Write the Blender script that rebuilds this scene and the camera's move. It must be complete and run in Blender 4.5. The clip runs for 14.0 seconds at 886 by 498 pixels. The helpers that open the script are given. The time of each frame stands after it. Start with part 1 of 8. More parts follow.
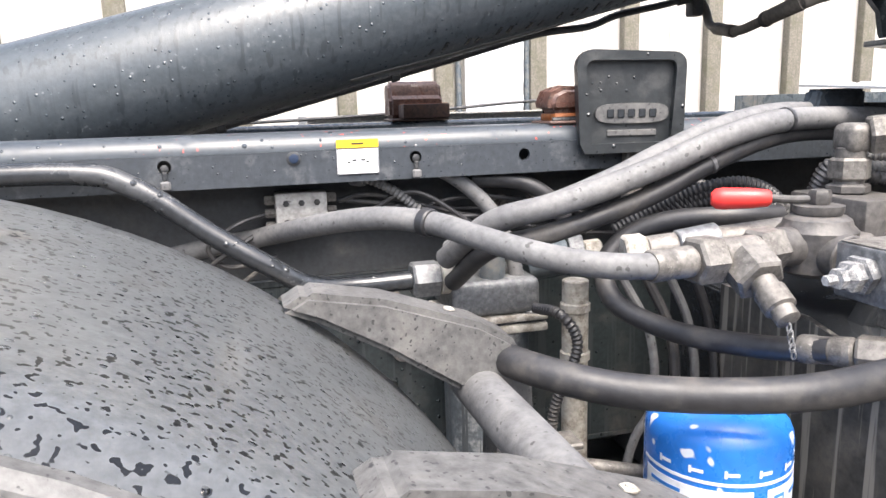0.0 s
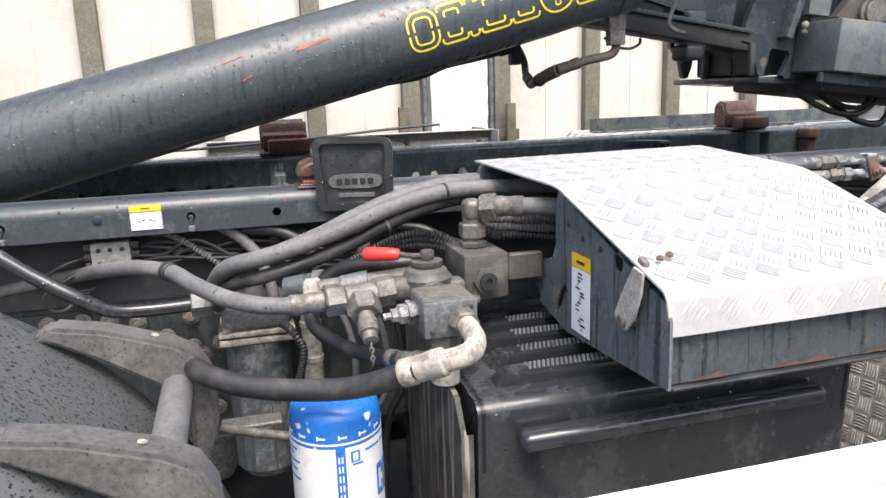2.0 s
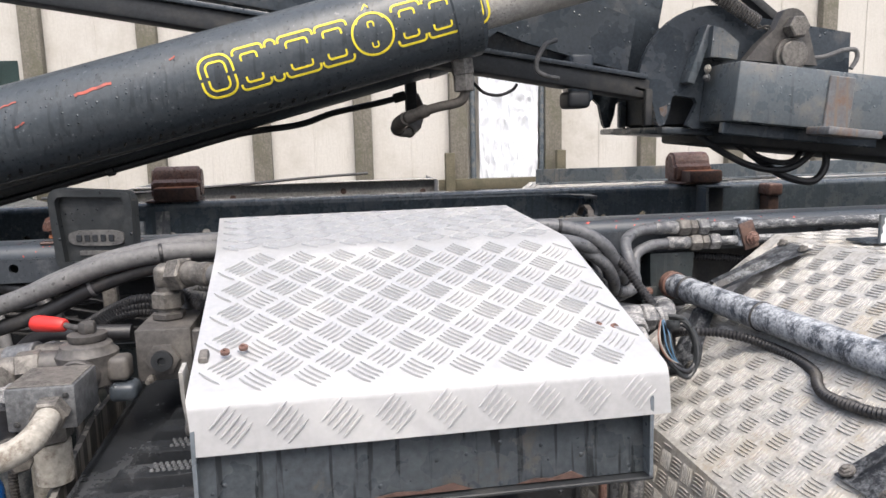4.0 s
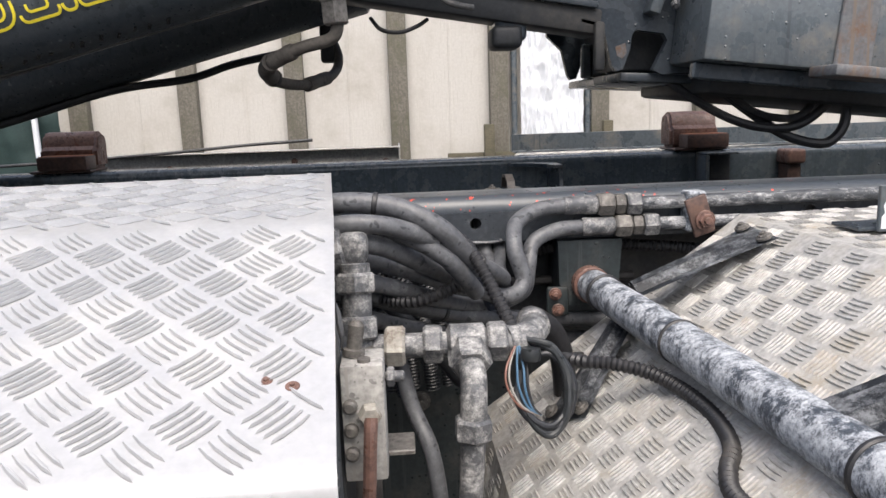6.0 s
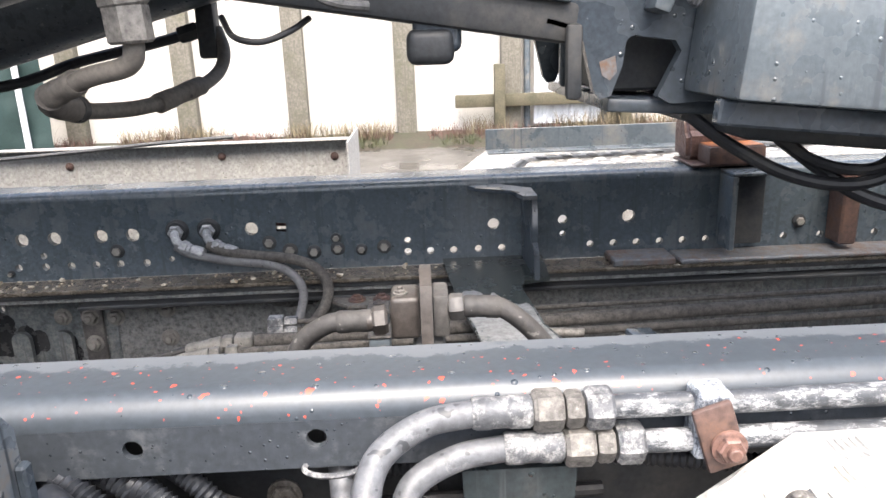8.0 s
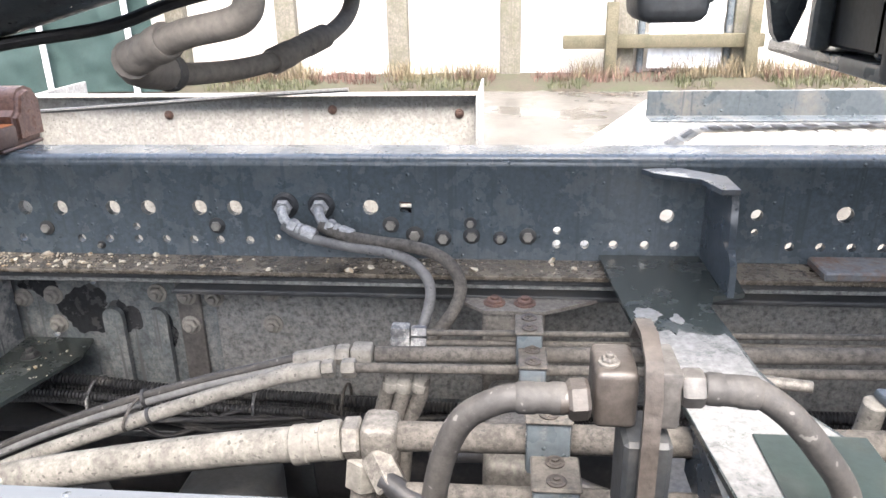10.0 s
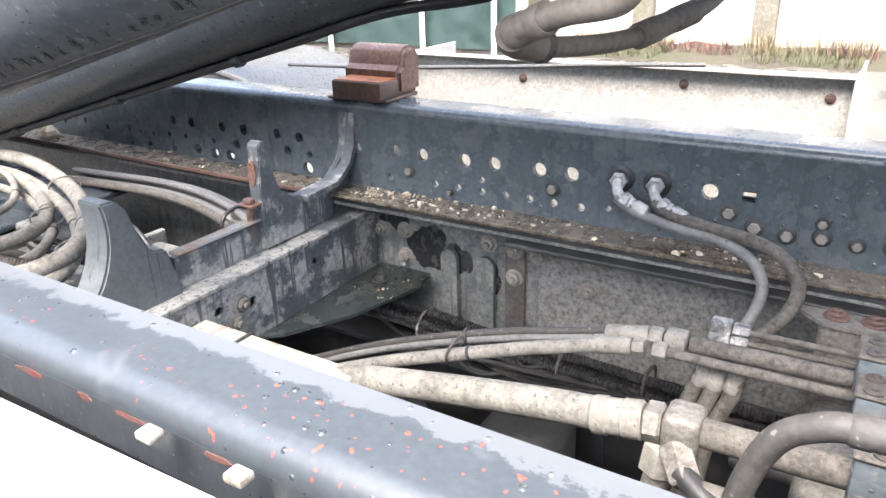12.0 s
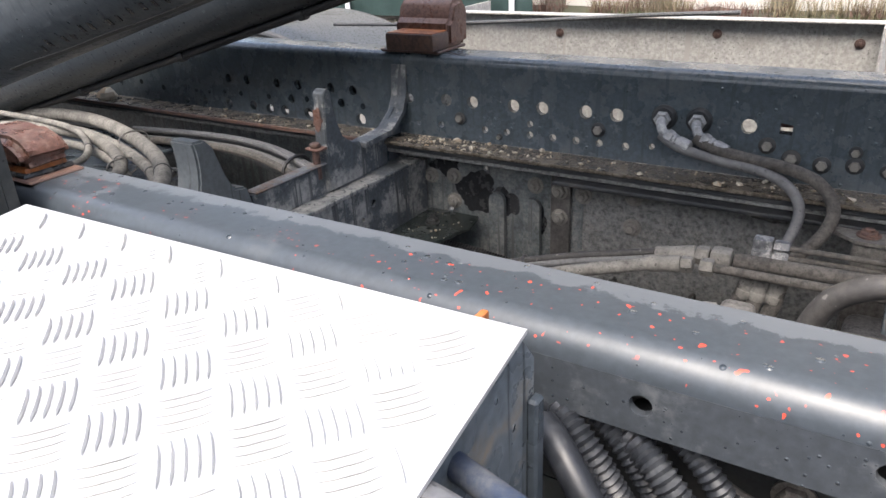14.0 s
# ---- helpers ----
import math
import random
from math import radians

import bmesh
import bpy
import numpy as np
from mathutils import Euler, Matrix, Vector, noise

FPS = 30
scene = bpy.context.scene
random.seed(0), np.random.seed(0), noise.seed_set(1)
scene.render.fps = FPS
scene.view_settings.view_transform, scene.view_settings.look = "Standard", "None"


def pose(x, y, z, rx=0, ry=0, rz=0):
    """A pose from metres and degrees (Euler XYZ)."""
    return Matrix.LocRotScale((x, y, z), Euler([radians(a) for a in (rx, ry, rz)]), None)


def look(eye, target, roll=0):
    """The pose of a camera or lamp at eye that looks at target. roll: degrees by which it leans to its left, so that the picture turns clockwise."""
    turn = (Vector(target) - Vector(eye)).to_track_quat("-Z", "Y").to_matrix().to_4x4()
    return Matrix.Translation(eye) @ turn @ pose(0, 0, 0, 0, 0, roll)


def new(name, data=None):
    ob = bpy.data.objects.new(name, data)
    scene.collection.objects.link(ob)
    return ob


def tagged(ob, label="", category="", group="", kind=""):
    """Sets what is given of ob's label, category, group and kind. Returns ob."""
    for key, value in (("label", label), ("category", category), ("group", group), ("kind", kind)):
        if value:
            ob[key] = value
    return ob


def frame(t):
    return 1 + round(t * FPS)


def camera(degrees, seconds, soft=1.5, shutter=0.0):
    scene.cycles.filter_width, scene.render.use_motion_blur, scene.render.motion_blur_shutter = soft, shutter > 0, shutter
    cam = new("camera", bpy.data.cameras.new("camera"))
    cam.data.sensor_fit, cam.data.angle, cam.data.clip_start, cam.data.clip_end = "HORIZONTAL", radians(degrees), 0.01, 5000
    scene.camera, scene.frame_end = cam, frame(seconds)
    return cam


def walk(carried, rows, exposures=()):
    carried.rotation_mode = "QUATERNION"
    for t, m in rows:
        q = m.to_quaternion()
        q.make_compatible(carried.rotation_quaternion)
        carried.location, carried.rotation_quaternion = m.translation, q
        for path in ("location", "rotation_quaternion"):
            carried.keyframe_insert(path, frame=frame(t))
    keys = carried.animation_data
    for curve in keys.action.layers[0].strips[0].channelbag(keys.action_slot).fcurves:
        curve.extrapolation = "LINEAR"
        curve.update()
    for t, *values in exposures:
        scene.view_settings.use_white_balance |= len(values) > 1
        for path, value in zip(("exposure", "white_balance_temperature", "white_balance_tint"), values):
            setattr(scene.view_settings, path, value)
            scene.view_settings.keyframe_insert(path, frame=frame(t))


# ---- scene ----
cam = camera(63.0, 14.0)
PATH = [
    (0, (-0.011, -0.047, 1.226), (0.494, 1.85, 0.844), -1.6),
    (0.5, (0.112, -0.097, 1.281), (0.582, 1.804, 0.874), -2.7),
    (1, (0.181, -0.245, 1.34), (0.716, 1.638, 0.93), -1.9),
    (1.5, (0.249, -0.43, 1.372), (0.78, 1.451, 0.95), -2.0),
    (2, (0.314, -0.507, 1.38), (0.826, 1.378, 0.95), -1.9),
    (2.5, (0.468, -0.503, 1.392), (0.949, 1.39, 0.962), -1.9),
    (3, (0.645, -0.521, 1.374), (1.062, 1.404, 1.023), -2.1),
    (3.2, (0.712, -0.523, 1.377), (1.115, 1.406, 1.04), -1.9),
    (5.3, (1.227, -0.212, 1.341), (1.338, 1.765, 1.064), -1.7),
    (5.5, (1.265, -0.178, 1.332), (1.375, 1.798, 1.043), -1.8),
    (6, (1.34, -0.112, 1.319), (1.455, 1.85, 0.95), -1.9),
    (6.5, (1.447, -0.026, 1.325), (1.571, 1.925, 0.9), -1.9),
    (7, (1.507, 0.041, 1.341), (1.621, 1.982, 0.873), -1.9),
    (7.5, (1.538, 0.215, 1.427), (1.622, 2.148, 0.921), -2.0),
    (7.7, (1.544, 0.293, 1.455), (1.614, 2.222, 0.93), -2.0),
    (9.8, (1.447, 0.662, 1.49), (1.332, 2.532, 0.789), -1.5),
    (10, (1.429, 0.677, 1.479), (1.245, 2.539, 0.772), -1.2),
    (10.5, (1.403, 0.683, 1.462), (0.915, 2.48, 0.732), -0.9),
    (11, (1.406, 0.674, 1.474), (0.665, 2.375, 0.727), -1.2),
    (11.5, (1.41, 0.666, 1.48), (0.498, 2.275, 0.718), -1.4),
    (12, (1.418, 0.66, 1.493), (0.433, 2.22, 0.721), -1.7),
    (12.5, (1.383, 0.639, 1.5), (0.356, 2.167, 0.718), -2.0),
    (13, (1.354, 0.624, 1.505), (0.287, 2.12, 0.715), -2.2),
    (13.5, (1.365, 0.578, 1.49), (0.28, 2.055, 0.691), -2.1),
    (14, (1.415, 0.509, 1.468), (0.41, 2.025, 0.636), -2.9),
]
EXPOSURES = [(0, 2.12), (0.6, 2.25), (1.5, 1.70), (3, 1.26), (5.3, 0.86), (6.5, 1.08), (7.5, 1.90), (8.6, 2.45), (10, 2.88), (11.5, 3.12), (13, 2.62), (13.5, 2.22), (14, 1.84)]

walk(cam, [(t, look(eye, target, roll)) for t, eye, target, roll in PATH], EXPOSURES)

# ---------- world, sun, exposure ----------
world = bpy.data.worlds.new("overcast")
scene.world = world
world.use_nodes = True
wn, wl = world.node_tree.nodes, world.node_tree.links
sky = wn.new("ShaderNodeTexSky")
sky.sky_type = "NISHITA"
sky.sun_disc = False
sky.sun_elevation, sky.sun_rotation = radians(61), radians(174)
sky.dust_density, sky.ozone_density = 6.0, 0.6
grey = wn.new("ShaderNodeHueSaturation")
grey.inputs["Saturation"].default_value = 0.88
wl.new(sky.outputs[0], grey.inputs["Color"])
wl.new(grey.outputs[0], wn["Background"].inputs["Color"])
wn["Background"].inputs["Strength"].default_value = 0.15

sun = new("sun", bpy.data.lights.new("sun", "SUN"))
sun.data.energy, sun.data.angle, sun.data.color = 1.0, radians(40), (1.0, 0.99, 0.98)
sun.matrix_world = look((0, 0, 0), (-0.06, 0.55, -1.0))



# ---------- materials ----------
def material(name, base, rough=0.5, metal=0.0, dirt=None, amount=0.5, scale=6.0, grain=0.25, bump=0.15,
             fine=120.0, spots=None, spot_scale=60.0, spot_cut=0.68, cluster=0.0, coat=0.0, wet=0.0, drops=0.0, streak=None, streak_cut=0.58, crisp=0.16, spec=0.5, film=None, ragged=0.65, stretch=None):
    """Base colour with grain, a layer of dirt in patches and, where given, small spots (chips, drops, specks)."""
    m = bpy.data.materials.new(name)
    m.use_nodes = True
    n, l = m.node_tree.nodes, m.node_tree.links
    b = n["Principled BSDF"]
    co = n.new("ShaderNodeTexCoord")
    geo = n.new("ShaderNodeNewGeometry")
    pos = geo.outputs["Position"]

    def noise_tex(s, detail=5.0, rgh=0.6, pull=None):
        t = n.new("ShaderNodeTexNoise")
        t.inputs["Scale"].default_value, t.inputs["Detail"].default_value, t.inputs["Roughness"].default_value = s, detail, rgh
        if pull:
            mp_ = n.new("ShaderNodeMapping")
            mp_.inputs["Scale"].default_value = pull
            l.new(pos, mp_.inputs["Vector"])
            l.new(mp_.outputs[0], t.inputs["Vector"])
        else:
            l.new(pos, t.inputs["Vector"])
        return t.outputs["Fac"]

    def ramp(src, a, c):
        r = n.new("ShaderNodeMapRange")
        r.inputs["From Min"].default_value, r.inputs["From Max"].default_value = a, c
        l.new(src, r.inputs["Value"])
        return r.outputs["Result"]

    def mix(fac, c1, c2):
        x = n.new("ShaderNodeMix")
        x.data_type = "RGBA"
        l.new(fac, x.inputs["Factor"])
        for sock, c in ((x.inputs["A"], c1), (x.inputs["B"], c2)):
            if isinstance(c, tuple):
                sock.default_value = (*c, 1)
            else:
                l.new(c, sock)
        return x.outputs["Result"]

    g = noise_tex(fine, 3.0)
    lo = tuple(v * (1 - grain) for v in base)
    hi = tuple(min(1, v * (1 + grain)) for v in base)
    col = mix(ramp(g, 0.3, 0.7), lo, hi)
    big = noise_tex(scale, 8.0, ragged, stretch)
    rsrc = None
    if dirt:
        msk = ramp(big, 0.62 - 0.3 * amount, 0.62 - 0.3 * amount + crisp)
        part_ = n.new("ShaderNodeMath")
        part_.operation = "MULTIPLY"
        l.new(msk, part_.inputs[0])
        l.new(ramp(noise_tex(scale * 9, 6.0, 0.7), 0.25, 0.6), part_.inputs[1])
        col = mix(part_.outputs[0], col, dirt)
        rsrc = part_.outputs[0]
    if spots:
        v = n.new("ShaderNodeTexNoise")
        v.inputs["Scale"].default_value, v.inputs["Detail"].default_value = spot_scale, 1.0
        l.new(pos, v.inputs["Vector"])
        smask = ramp(v.outputs["Fac"], spot_cut, spot_cut + 0.03)
        if cluster:
            # spots gather in loose swarms
            sw = n.new("ShaderNodeMath")
            sw.operation = "MULTIPLY"
            l.new(smask, sw.inputs[0])
            l.new(ramp(noise_tex(cluster, 2.0), 0.45, 0.55), sw.inputs[1])
            smask = sw.outputs[0]
        col = mix(smask, col, spots)
    if film:
        # dried film beyond the line y = film[0], with a beaded outline
        sep = n.new("ShaderNodeSeparateXYZ")
        l.new(pos, sep.inputs[0])
        ad = n.new("ShaderNodeMath")
        ad.operation = "MULTIPLY_ADD"
        l.new(noise_tex(38, 6.0, 0.7), ad.inputs[0])
        ad.inputs[1].default_value = 0.06
        l.new(sep.outputs[1], ad.inputs[2])
        col = mix(ramp(ad.outputs[0], film[0] + 0.03, film[0] + 0.032), col, film[1])
    if streak:
        # run marks: noise stretched along z
        mp = n.new("ShaderNodeMapping")
        mp.inputs["Scale"].default_value = (90, 90, 3)
        l.new(pos, mp.inputs["Vector"])
        st_ = n.new("ShaderNodeTexNoise")
        st_.inputs["Scale"].default_value, st_.inputs["Detail"].default_value = 1.0, 4.0
        l.new(mp.outputs[0], st_.inputs["Vector"])
        col = mix(ramp(st_.outputs["Fac"], streak_cut, streak_cut + 0.05), col, streak)
    l.new(col, b.inputs["Base Color"])
    rr = n.new("ShaderNodeMapRange")
    rr.inputs["To Min"].default_value, rr.inputs["To Max"].default_value = max(0.05, rough - 0.12), min(1, rough + 0.12)
    l.new(noise_tex(scale * 2.3, 4.0), rr.inputs["Value"])
    rv = rr.outputs["Result"]
    if wet:
        wmask = ramp(noise_tex(scale * 1.4, 3.0), 0.5, 0.56)
        wm = n.new("ShaderNodeMix")
        l.new(wmask, wm.inputs["Factor"])
        l.new(rv, wm.inputs["A"])
        wm.inputs["B"].default_value = wet
        rv = wm.outputs["Result"]
    if rsrc is not None:
        q = n.new("ShaderNodeMix")
        l.new(rsrc, q.inputs["Factor"])
        l.new(rv, q.inputs["A"])
        q.inputs["B"].default_value = 0.85
        rv = q.outputs["Result"]
        if metal:
            mm = n.new("ShaderNodeMix")
            l.new(rsrc, mm.inputs["Factor"])
            mm.inputs["A"].default_value, mm.inputs["B"].default_value = metal, 0.0
            l.new(mm.outputs["Result"], b.inputs["Metallic"])
    elif metal:
        b.inputs["Metallic"].default_value = metal
    drop_h = None
    if drops:
        # beads of rain: domes of different size on scattered cells
        vo = n.new("ShaderNodeTexVoronoi")
        vo.inputs["Scale"].default_value, vo.inputs["Randomness"].default_value = drops, 1.0
        l.new(pos, vo.inputs["Vector"])
        sz = n.new("ShaderNodeSeparateColor")
        l.new(vo.outputs["Color"], sz.inputs[0])
        rad = ramp(sz.outputs[0], 0.35, 2.6)
        sub = n.new("ShaderNodeMath")
        sub.operation, sub.use_clamp = "SUBTRACT", True
        l.new(rad, sub.inputs[0])
        l.new(vo.outputs["Distance"], sub.inputs[1])
        drop_h = sub.outputs[0]
        dm = n.new("ShaderNodeMix")
        l.new(ramp(drop_h, 0.0, 0.03), dm.inputs["Factor"])
        l.new(rv, dm.inputs["A"])
        dm.inputs["B"].default_value = 0.06
        rv = dm.outputs["Result"]
    l.new(rv, b.inputs["Roughness"])
    b.inputs["Specular IOR Level"].default_value = spec
    b.inputs["Coat Weight"].default_value = coat
    b.inputs["Coat Roughness"].default_value = 0.15
    if bump:
        bp = n.new("ShaderNodeBump")
        bp.inputs["Strength"].default_value, bp.inputs["Distance"].default_value = bump, 0.002
        l.new(noise_tex(fine * 0.8, 4.0), bp.inputs["Height"])
        nrm = bp.outputs["Normal"]
        if streak:
            b3 = n.new("ShaderNodeBump")
            b3.inputs["Strength"].default_value, b3.inputs["Distance"].default_value = 0.35, 0.0012
            l.new(st_.outputs["Fac"], b3.inputs["Height"])
            l.new(nrm, b3.inputs["Normal"])
            nrm = b3.outputs["Normal"]
        if drop_h is not None:
            b2 = n.new("ShaderNodeBump")
            b2.inputs["Strength"].default_value, b2.inputs["Distance"].default_value = 1.0, 0.6 / drops
            l.new(drop_h, b2.inputs["Height"])
            l.new(nrm, b2.inputs["Normal"])
            nrm = b2.outputs["Normal"]
        l.new(nrm, b.inputs["Normal"])
    return m


paint = material("dark_blue_grey_truck_paint", (0.045, 0.055, 0.066), 0.34, dirt=(0.16, 0.155, 0.15), amount=0.12, scale=6, grain=0.25, bump=0.08, wet=0.12, drops=75)
barrel_paint = material("rain_beaded_blue_grey_cylinder_paint", (0.05, 0.06, 0.069), 0.32, dirt=(0.08, 0.09, 0.1), amount=0.34, scale=70, grain=0.15, bump=0.10, drops=105, crisp=0.2, streak=(0.034, 0.041, 0.048), streak_cut=0.57, spots=(0.13, 0.14, 0.15), spot_scale=120, spot_cut=0.70, cluster=9.0)
rail_paint = material("dusty_streaked_rail_paint", (0.072, 0.09, 0.105), 0.26, dirt=(0.15, 0.155, 0.158), amount=0.3, scale=9, grain=0.25, bump=0.1, drops=75, streak=(0.058, 0.073, 0.084), streak_cut=0.58, coat=0.1, crisp=0.32)
horn_paint = material("plain_wet_grey_horn_paint", (0.085, 0.097, 0.107), 0.36, dirt=(0.15, 0.152, 0.152), amount=0.30, scale=12, grain=0.2, bump=0.15, ragged=0.8, streak=(0.045, 0.052, 0.058), streak_cut=0.62)
cross_paint = material("flaking_crossmember_paint", (0.068, 0.078, 0.088), 0.4, dirt=(0.29, 0.288, 0.28), amount=0.46, scale=9, grain=0.3, bump=0.25, crisp=0.05, streak=(0.07, 0.075, 0.08), ragged=0.75)
strap_paint = material("scraped_black_strap_paint", (0.030, 0.034, 0.041), 0.4, dirt=(0.34, 0.355, 0.375), amount=0.5, scale=18, grain=0.25, bump=0.25, crisp=0.1, ragged=0.86)
plate_worn = material("dark_wet_green_black_plate", (0.026, 0.032, 0.031), 0.22, dirt=(0.060, 0.066, 0.066), amount=0.3, scale=14, grain=0.2, bump=0.15, crisp=0.1)
worn_pale = material("pale_scuffed_plate_dust", (0.165, 0.167, 0.168), 0.6, dirt=(0.06, 0.066, 0.066), amount=0.34, scale=16, grain=0.3, bump=0.3, crisp=0.1, ragged=0.86)
tin_green = material("dark_green_painted_tin", (0.018, 0.027, 0.025), 0.35, dirt=(0.04, 0.046, 0.044), amount=0.3, scale=12, grain=0.2, bump=0.1)
rubber_dust = material("dust_dulled_black_rubber", (0.034, 0.032, 0.031), 0.65, dirt=(0.07, 0.065, 0.06), amount=0.5, scale=20, grain=0.3, bump=0.35, spots=(0.12, 0.115, 0.108), spot_scale=120, spot_cut=0.70, ragged=0.85)
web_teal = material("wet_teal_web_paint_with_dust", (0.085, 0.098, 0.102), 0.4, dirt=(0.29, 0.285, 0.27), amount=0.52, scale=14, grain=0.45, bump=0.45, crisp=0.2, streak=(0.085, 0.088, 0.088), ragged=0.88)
paint_chip = material("chipped_dark_paint_with_primer_spots", (0.040, 0.048, 0.057), 0.36, dirt=(0.058, 0.067, 0.078), amount=0.10, scale=11, grain=0.15, bump=0.06, spots=(0.50, 0.060, 0.035), spot_scale=135, spot_cut=0.695, cluster=7.0, drops=80, crisp=0.06, spec=0.5, film=(0.984, (0.082, 0.091, 0.102)), coat=0.0)
lip_paint = material("rain_beaded_grey_rail_lip_paint", (0.041, 0.047, 0.055), 0.34, dirt=(0.12, 0.125, 0.13), amount=0.22, scale=30, grain=0.2, bump=0.12, drops=170, crisp=0.2, streak=(0.040, 0.046, 0.053), streak_cut=0.64)
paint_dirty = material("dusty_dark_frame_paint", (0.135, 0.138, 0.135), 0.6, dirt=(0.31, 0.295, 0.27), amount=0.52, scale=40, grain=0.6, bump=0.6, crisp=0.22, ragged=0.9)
paint_grey = material("mid_grey_painted_steel", (0.082, 0.098, 0.110), 0.42, dirt=(0.19, 0.175, 0.155), amount=0.38, scale=10, grain=0.2, bump=0.12, wet=0.2, drops=85, streak=(0.062, 0.072, 0.082), streak_cut=0.62)
canister_paint = material("mottled_blue_grey_canister_paint", (0.075, 0.086, 0.095), 0.45, dirt=(0.24, 0.245, 0.245), amount=0.42, scale=30, grain=0.3, bump=0.3, crisp=0.12, streak=(0.05, 0.056, 0.06))
box_paint = material("drip_marked_grey_box_paint", (0.1, 0.116, 0.131), 0.42, dirt=(0.20, 0.165, 0.125), amount=0.22, scale=13, grain=0.2, bump=0.15, crisp=0.12, wet=0.2, drops=85, streak=(0.036, 0.042, 0.048), streak_cut=0.585)
# dark steel; the shade of deep gaps and undersides is put into this near-black base
shadow_steel = material("dark_shaded_underframe_steel", (0.020, 0.0225, 0.0255), 0.55, dirt=(0.070, 0.067, 0.062), amount=0.40, scale=8, grain=0.3, bump=0.3)
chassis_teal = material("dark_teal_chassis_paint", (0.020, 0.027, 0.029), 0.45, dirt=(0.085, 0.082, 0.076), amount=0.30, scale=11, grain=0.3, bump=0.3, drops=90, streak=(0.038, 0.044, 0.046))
drip_steel = material("drip_streaked_black_steel", (0.055, 0.054, 0.052), 0.45, dirt=(0.13, 0.12, 0.105), amount=0.45, scale=12, grain=0.3, bump=0.2, streak=(0.24, 0.225, 0.20), streak_cut=0.54)
# pale patches are dust haze plus sky reflection painted into the tank's colour
black_plastic = material("wet_black_plastic", (0.024, 0.0265, 0.03), 0.2, dirt=(0.1, 0.104, 0.11), amount=0.3, scale=9, grain=0.2, bump=0.08, wet=0.10, spec=0.55, drops=70, crisp=0.22)
# pale base paints the white reflections on the tank's raised dots
stud_glint = material("wet_studs_with_painted_glint", (0.13, 0.135, 0.14), 0.3, dirt=(0.03, 0.032, 0.035), amount=0.5, scale=14, grain=0.3, bump=0.1, crisp=0.2)
# black plastic with a grey base: part of the wet sky sheen is painted in
fender_plastic = material("rain_speckled_fender_plastic", (0.163, 0.173, 0.181), 0.33, dirt=(0.20, 0.18, 0.15), amount=0.15, scale=7, grain=0.15, bump=0.2, spots=(0.014, 0.015, 0.017), spot_scale=190, spot_cut=0.605, coat=0.5, drops=110)
arm_plastic = material("weathered_grey_black_plastic", (0.084, 0.083, 0.082), 0.5, dirt=(0.155, 0.15, 0.142), amount=0.40, scale=16, grain=0.35, bump=0.35, spots=(0.028, 0.028, 0.029), spot_scale=210, spot_cut=0.67)
rubber_grey = material("dusty_grey_hose_rubber", (0.104, 0.104, 0.106), 0.62, dirt=(0.185, 0.183, 0.180), amount=0.5, scale=18, grain=0.25, bump=0.3, crisp=0.25, spots=(0.050, 0.050, 0.050), spot_scale=130, spot_cut=0.70)
bundle_rubber = material("wet_scuffed_dark_hose_rubber", (0.092, 0.095, 0.102), 0.48, dirt=(0.26, 0.262, 0.268), amount=0.22, scale=40, grain=0.3, bump=0.3, crisp=0.16, spots=(0.034, 0.036, 0.040), spot_scale=100, spot_cut=0.66, ragged=0.85)
rubber_tan = material("dusty_tan_hose_rubber", (0.108, 0.096, 0.083), 0.75, dirt=(0.165, 0.148, 0.128), amount=0.5, scale=16, grain=0.25, bump=0.3, crisp=0.25, spots=(0.045, 0.042, 0.038), spot_scale=35, spot_cut=0.70, ragged=0.8)
rubber_wet = material("wet_blue_black_conduit", (0.016, 0.018, 0.022), 0.42, dirt=(0.05, 0.054, 0.06), amount=0.3, scale=40, grain=0.3, bump=0.2, crisp=0.15)
rubber_cream = material("cream_dusted_hose_rubber", (0.115, 0.11, 0.1), 0.85, dirt=(0.235, 0.225, 0.205), amount=0.6, scale=20, grain=0.35, bump=0.5, spots=(0.07, 0.067, 0.06), spot_scale=150, spot_cut=0.68, ragged=0.8)
stop_plastic = material("weathered_black_moulded_plastic", (0.022, 0.025, 0.027), 0.34, dirt=(0.060, 0.062, 0.062), amount=0.4, scale=25, grain=0.2, bump=0.15, crisp=0.2, drops=85)
rubber_black = material("black_hose_rubber", (0.022, 0.022, 0.024), 0.45, dirt=(0.085, 0.078, 0.07), amount=0.33, scale=14, grain=0.25, bump=0.2)
rubber_beige = material("mud_crusted_hose_rubber", (0.056, 0.051, 0.046), 0.85, dirt=(0.108, 0.099, 0.088), amount=0.6, scale=30, grain=0.45, bump=0.6, spots=(0.040, 0.039, 0.037), spot_scale=190, spot_cut=0.665, ragged=0.85)
fitting = material("grimy_steel_fitting", (0.145, 0.136, 0.124), 0.5, metal=0.25, dirt=(0.055, 0.050, 0.046), amount=0.45, scale=24, grain=0.4, bump=0.5, crisp=0.12, spots=(0.22, 0.21, 0.195), spot_scale=330, spot_cut=0.69, cluster=40.0, ragged=0.85)
fitting_white = material("salt_crusted_zinc_fitting", (0.085, 0.088, 0.094), 0.5, metal=0.25, dirt=(0.46, 0.452, 0.435), amount=0.5, scale=28, grain=0.35, bump=0.6, crisp=0.14, ragged=0.85)
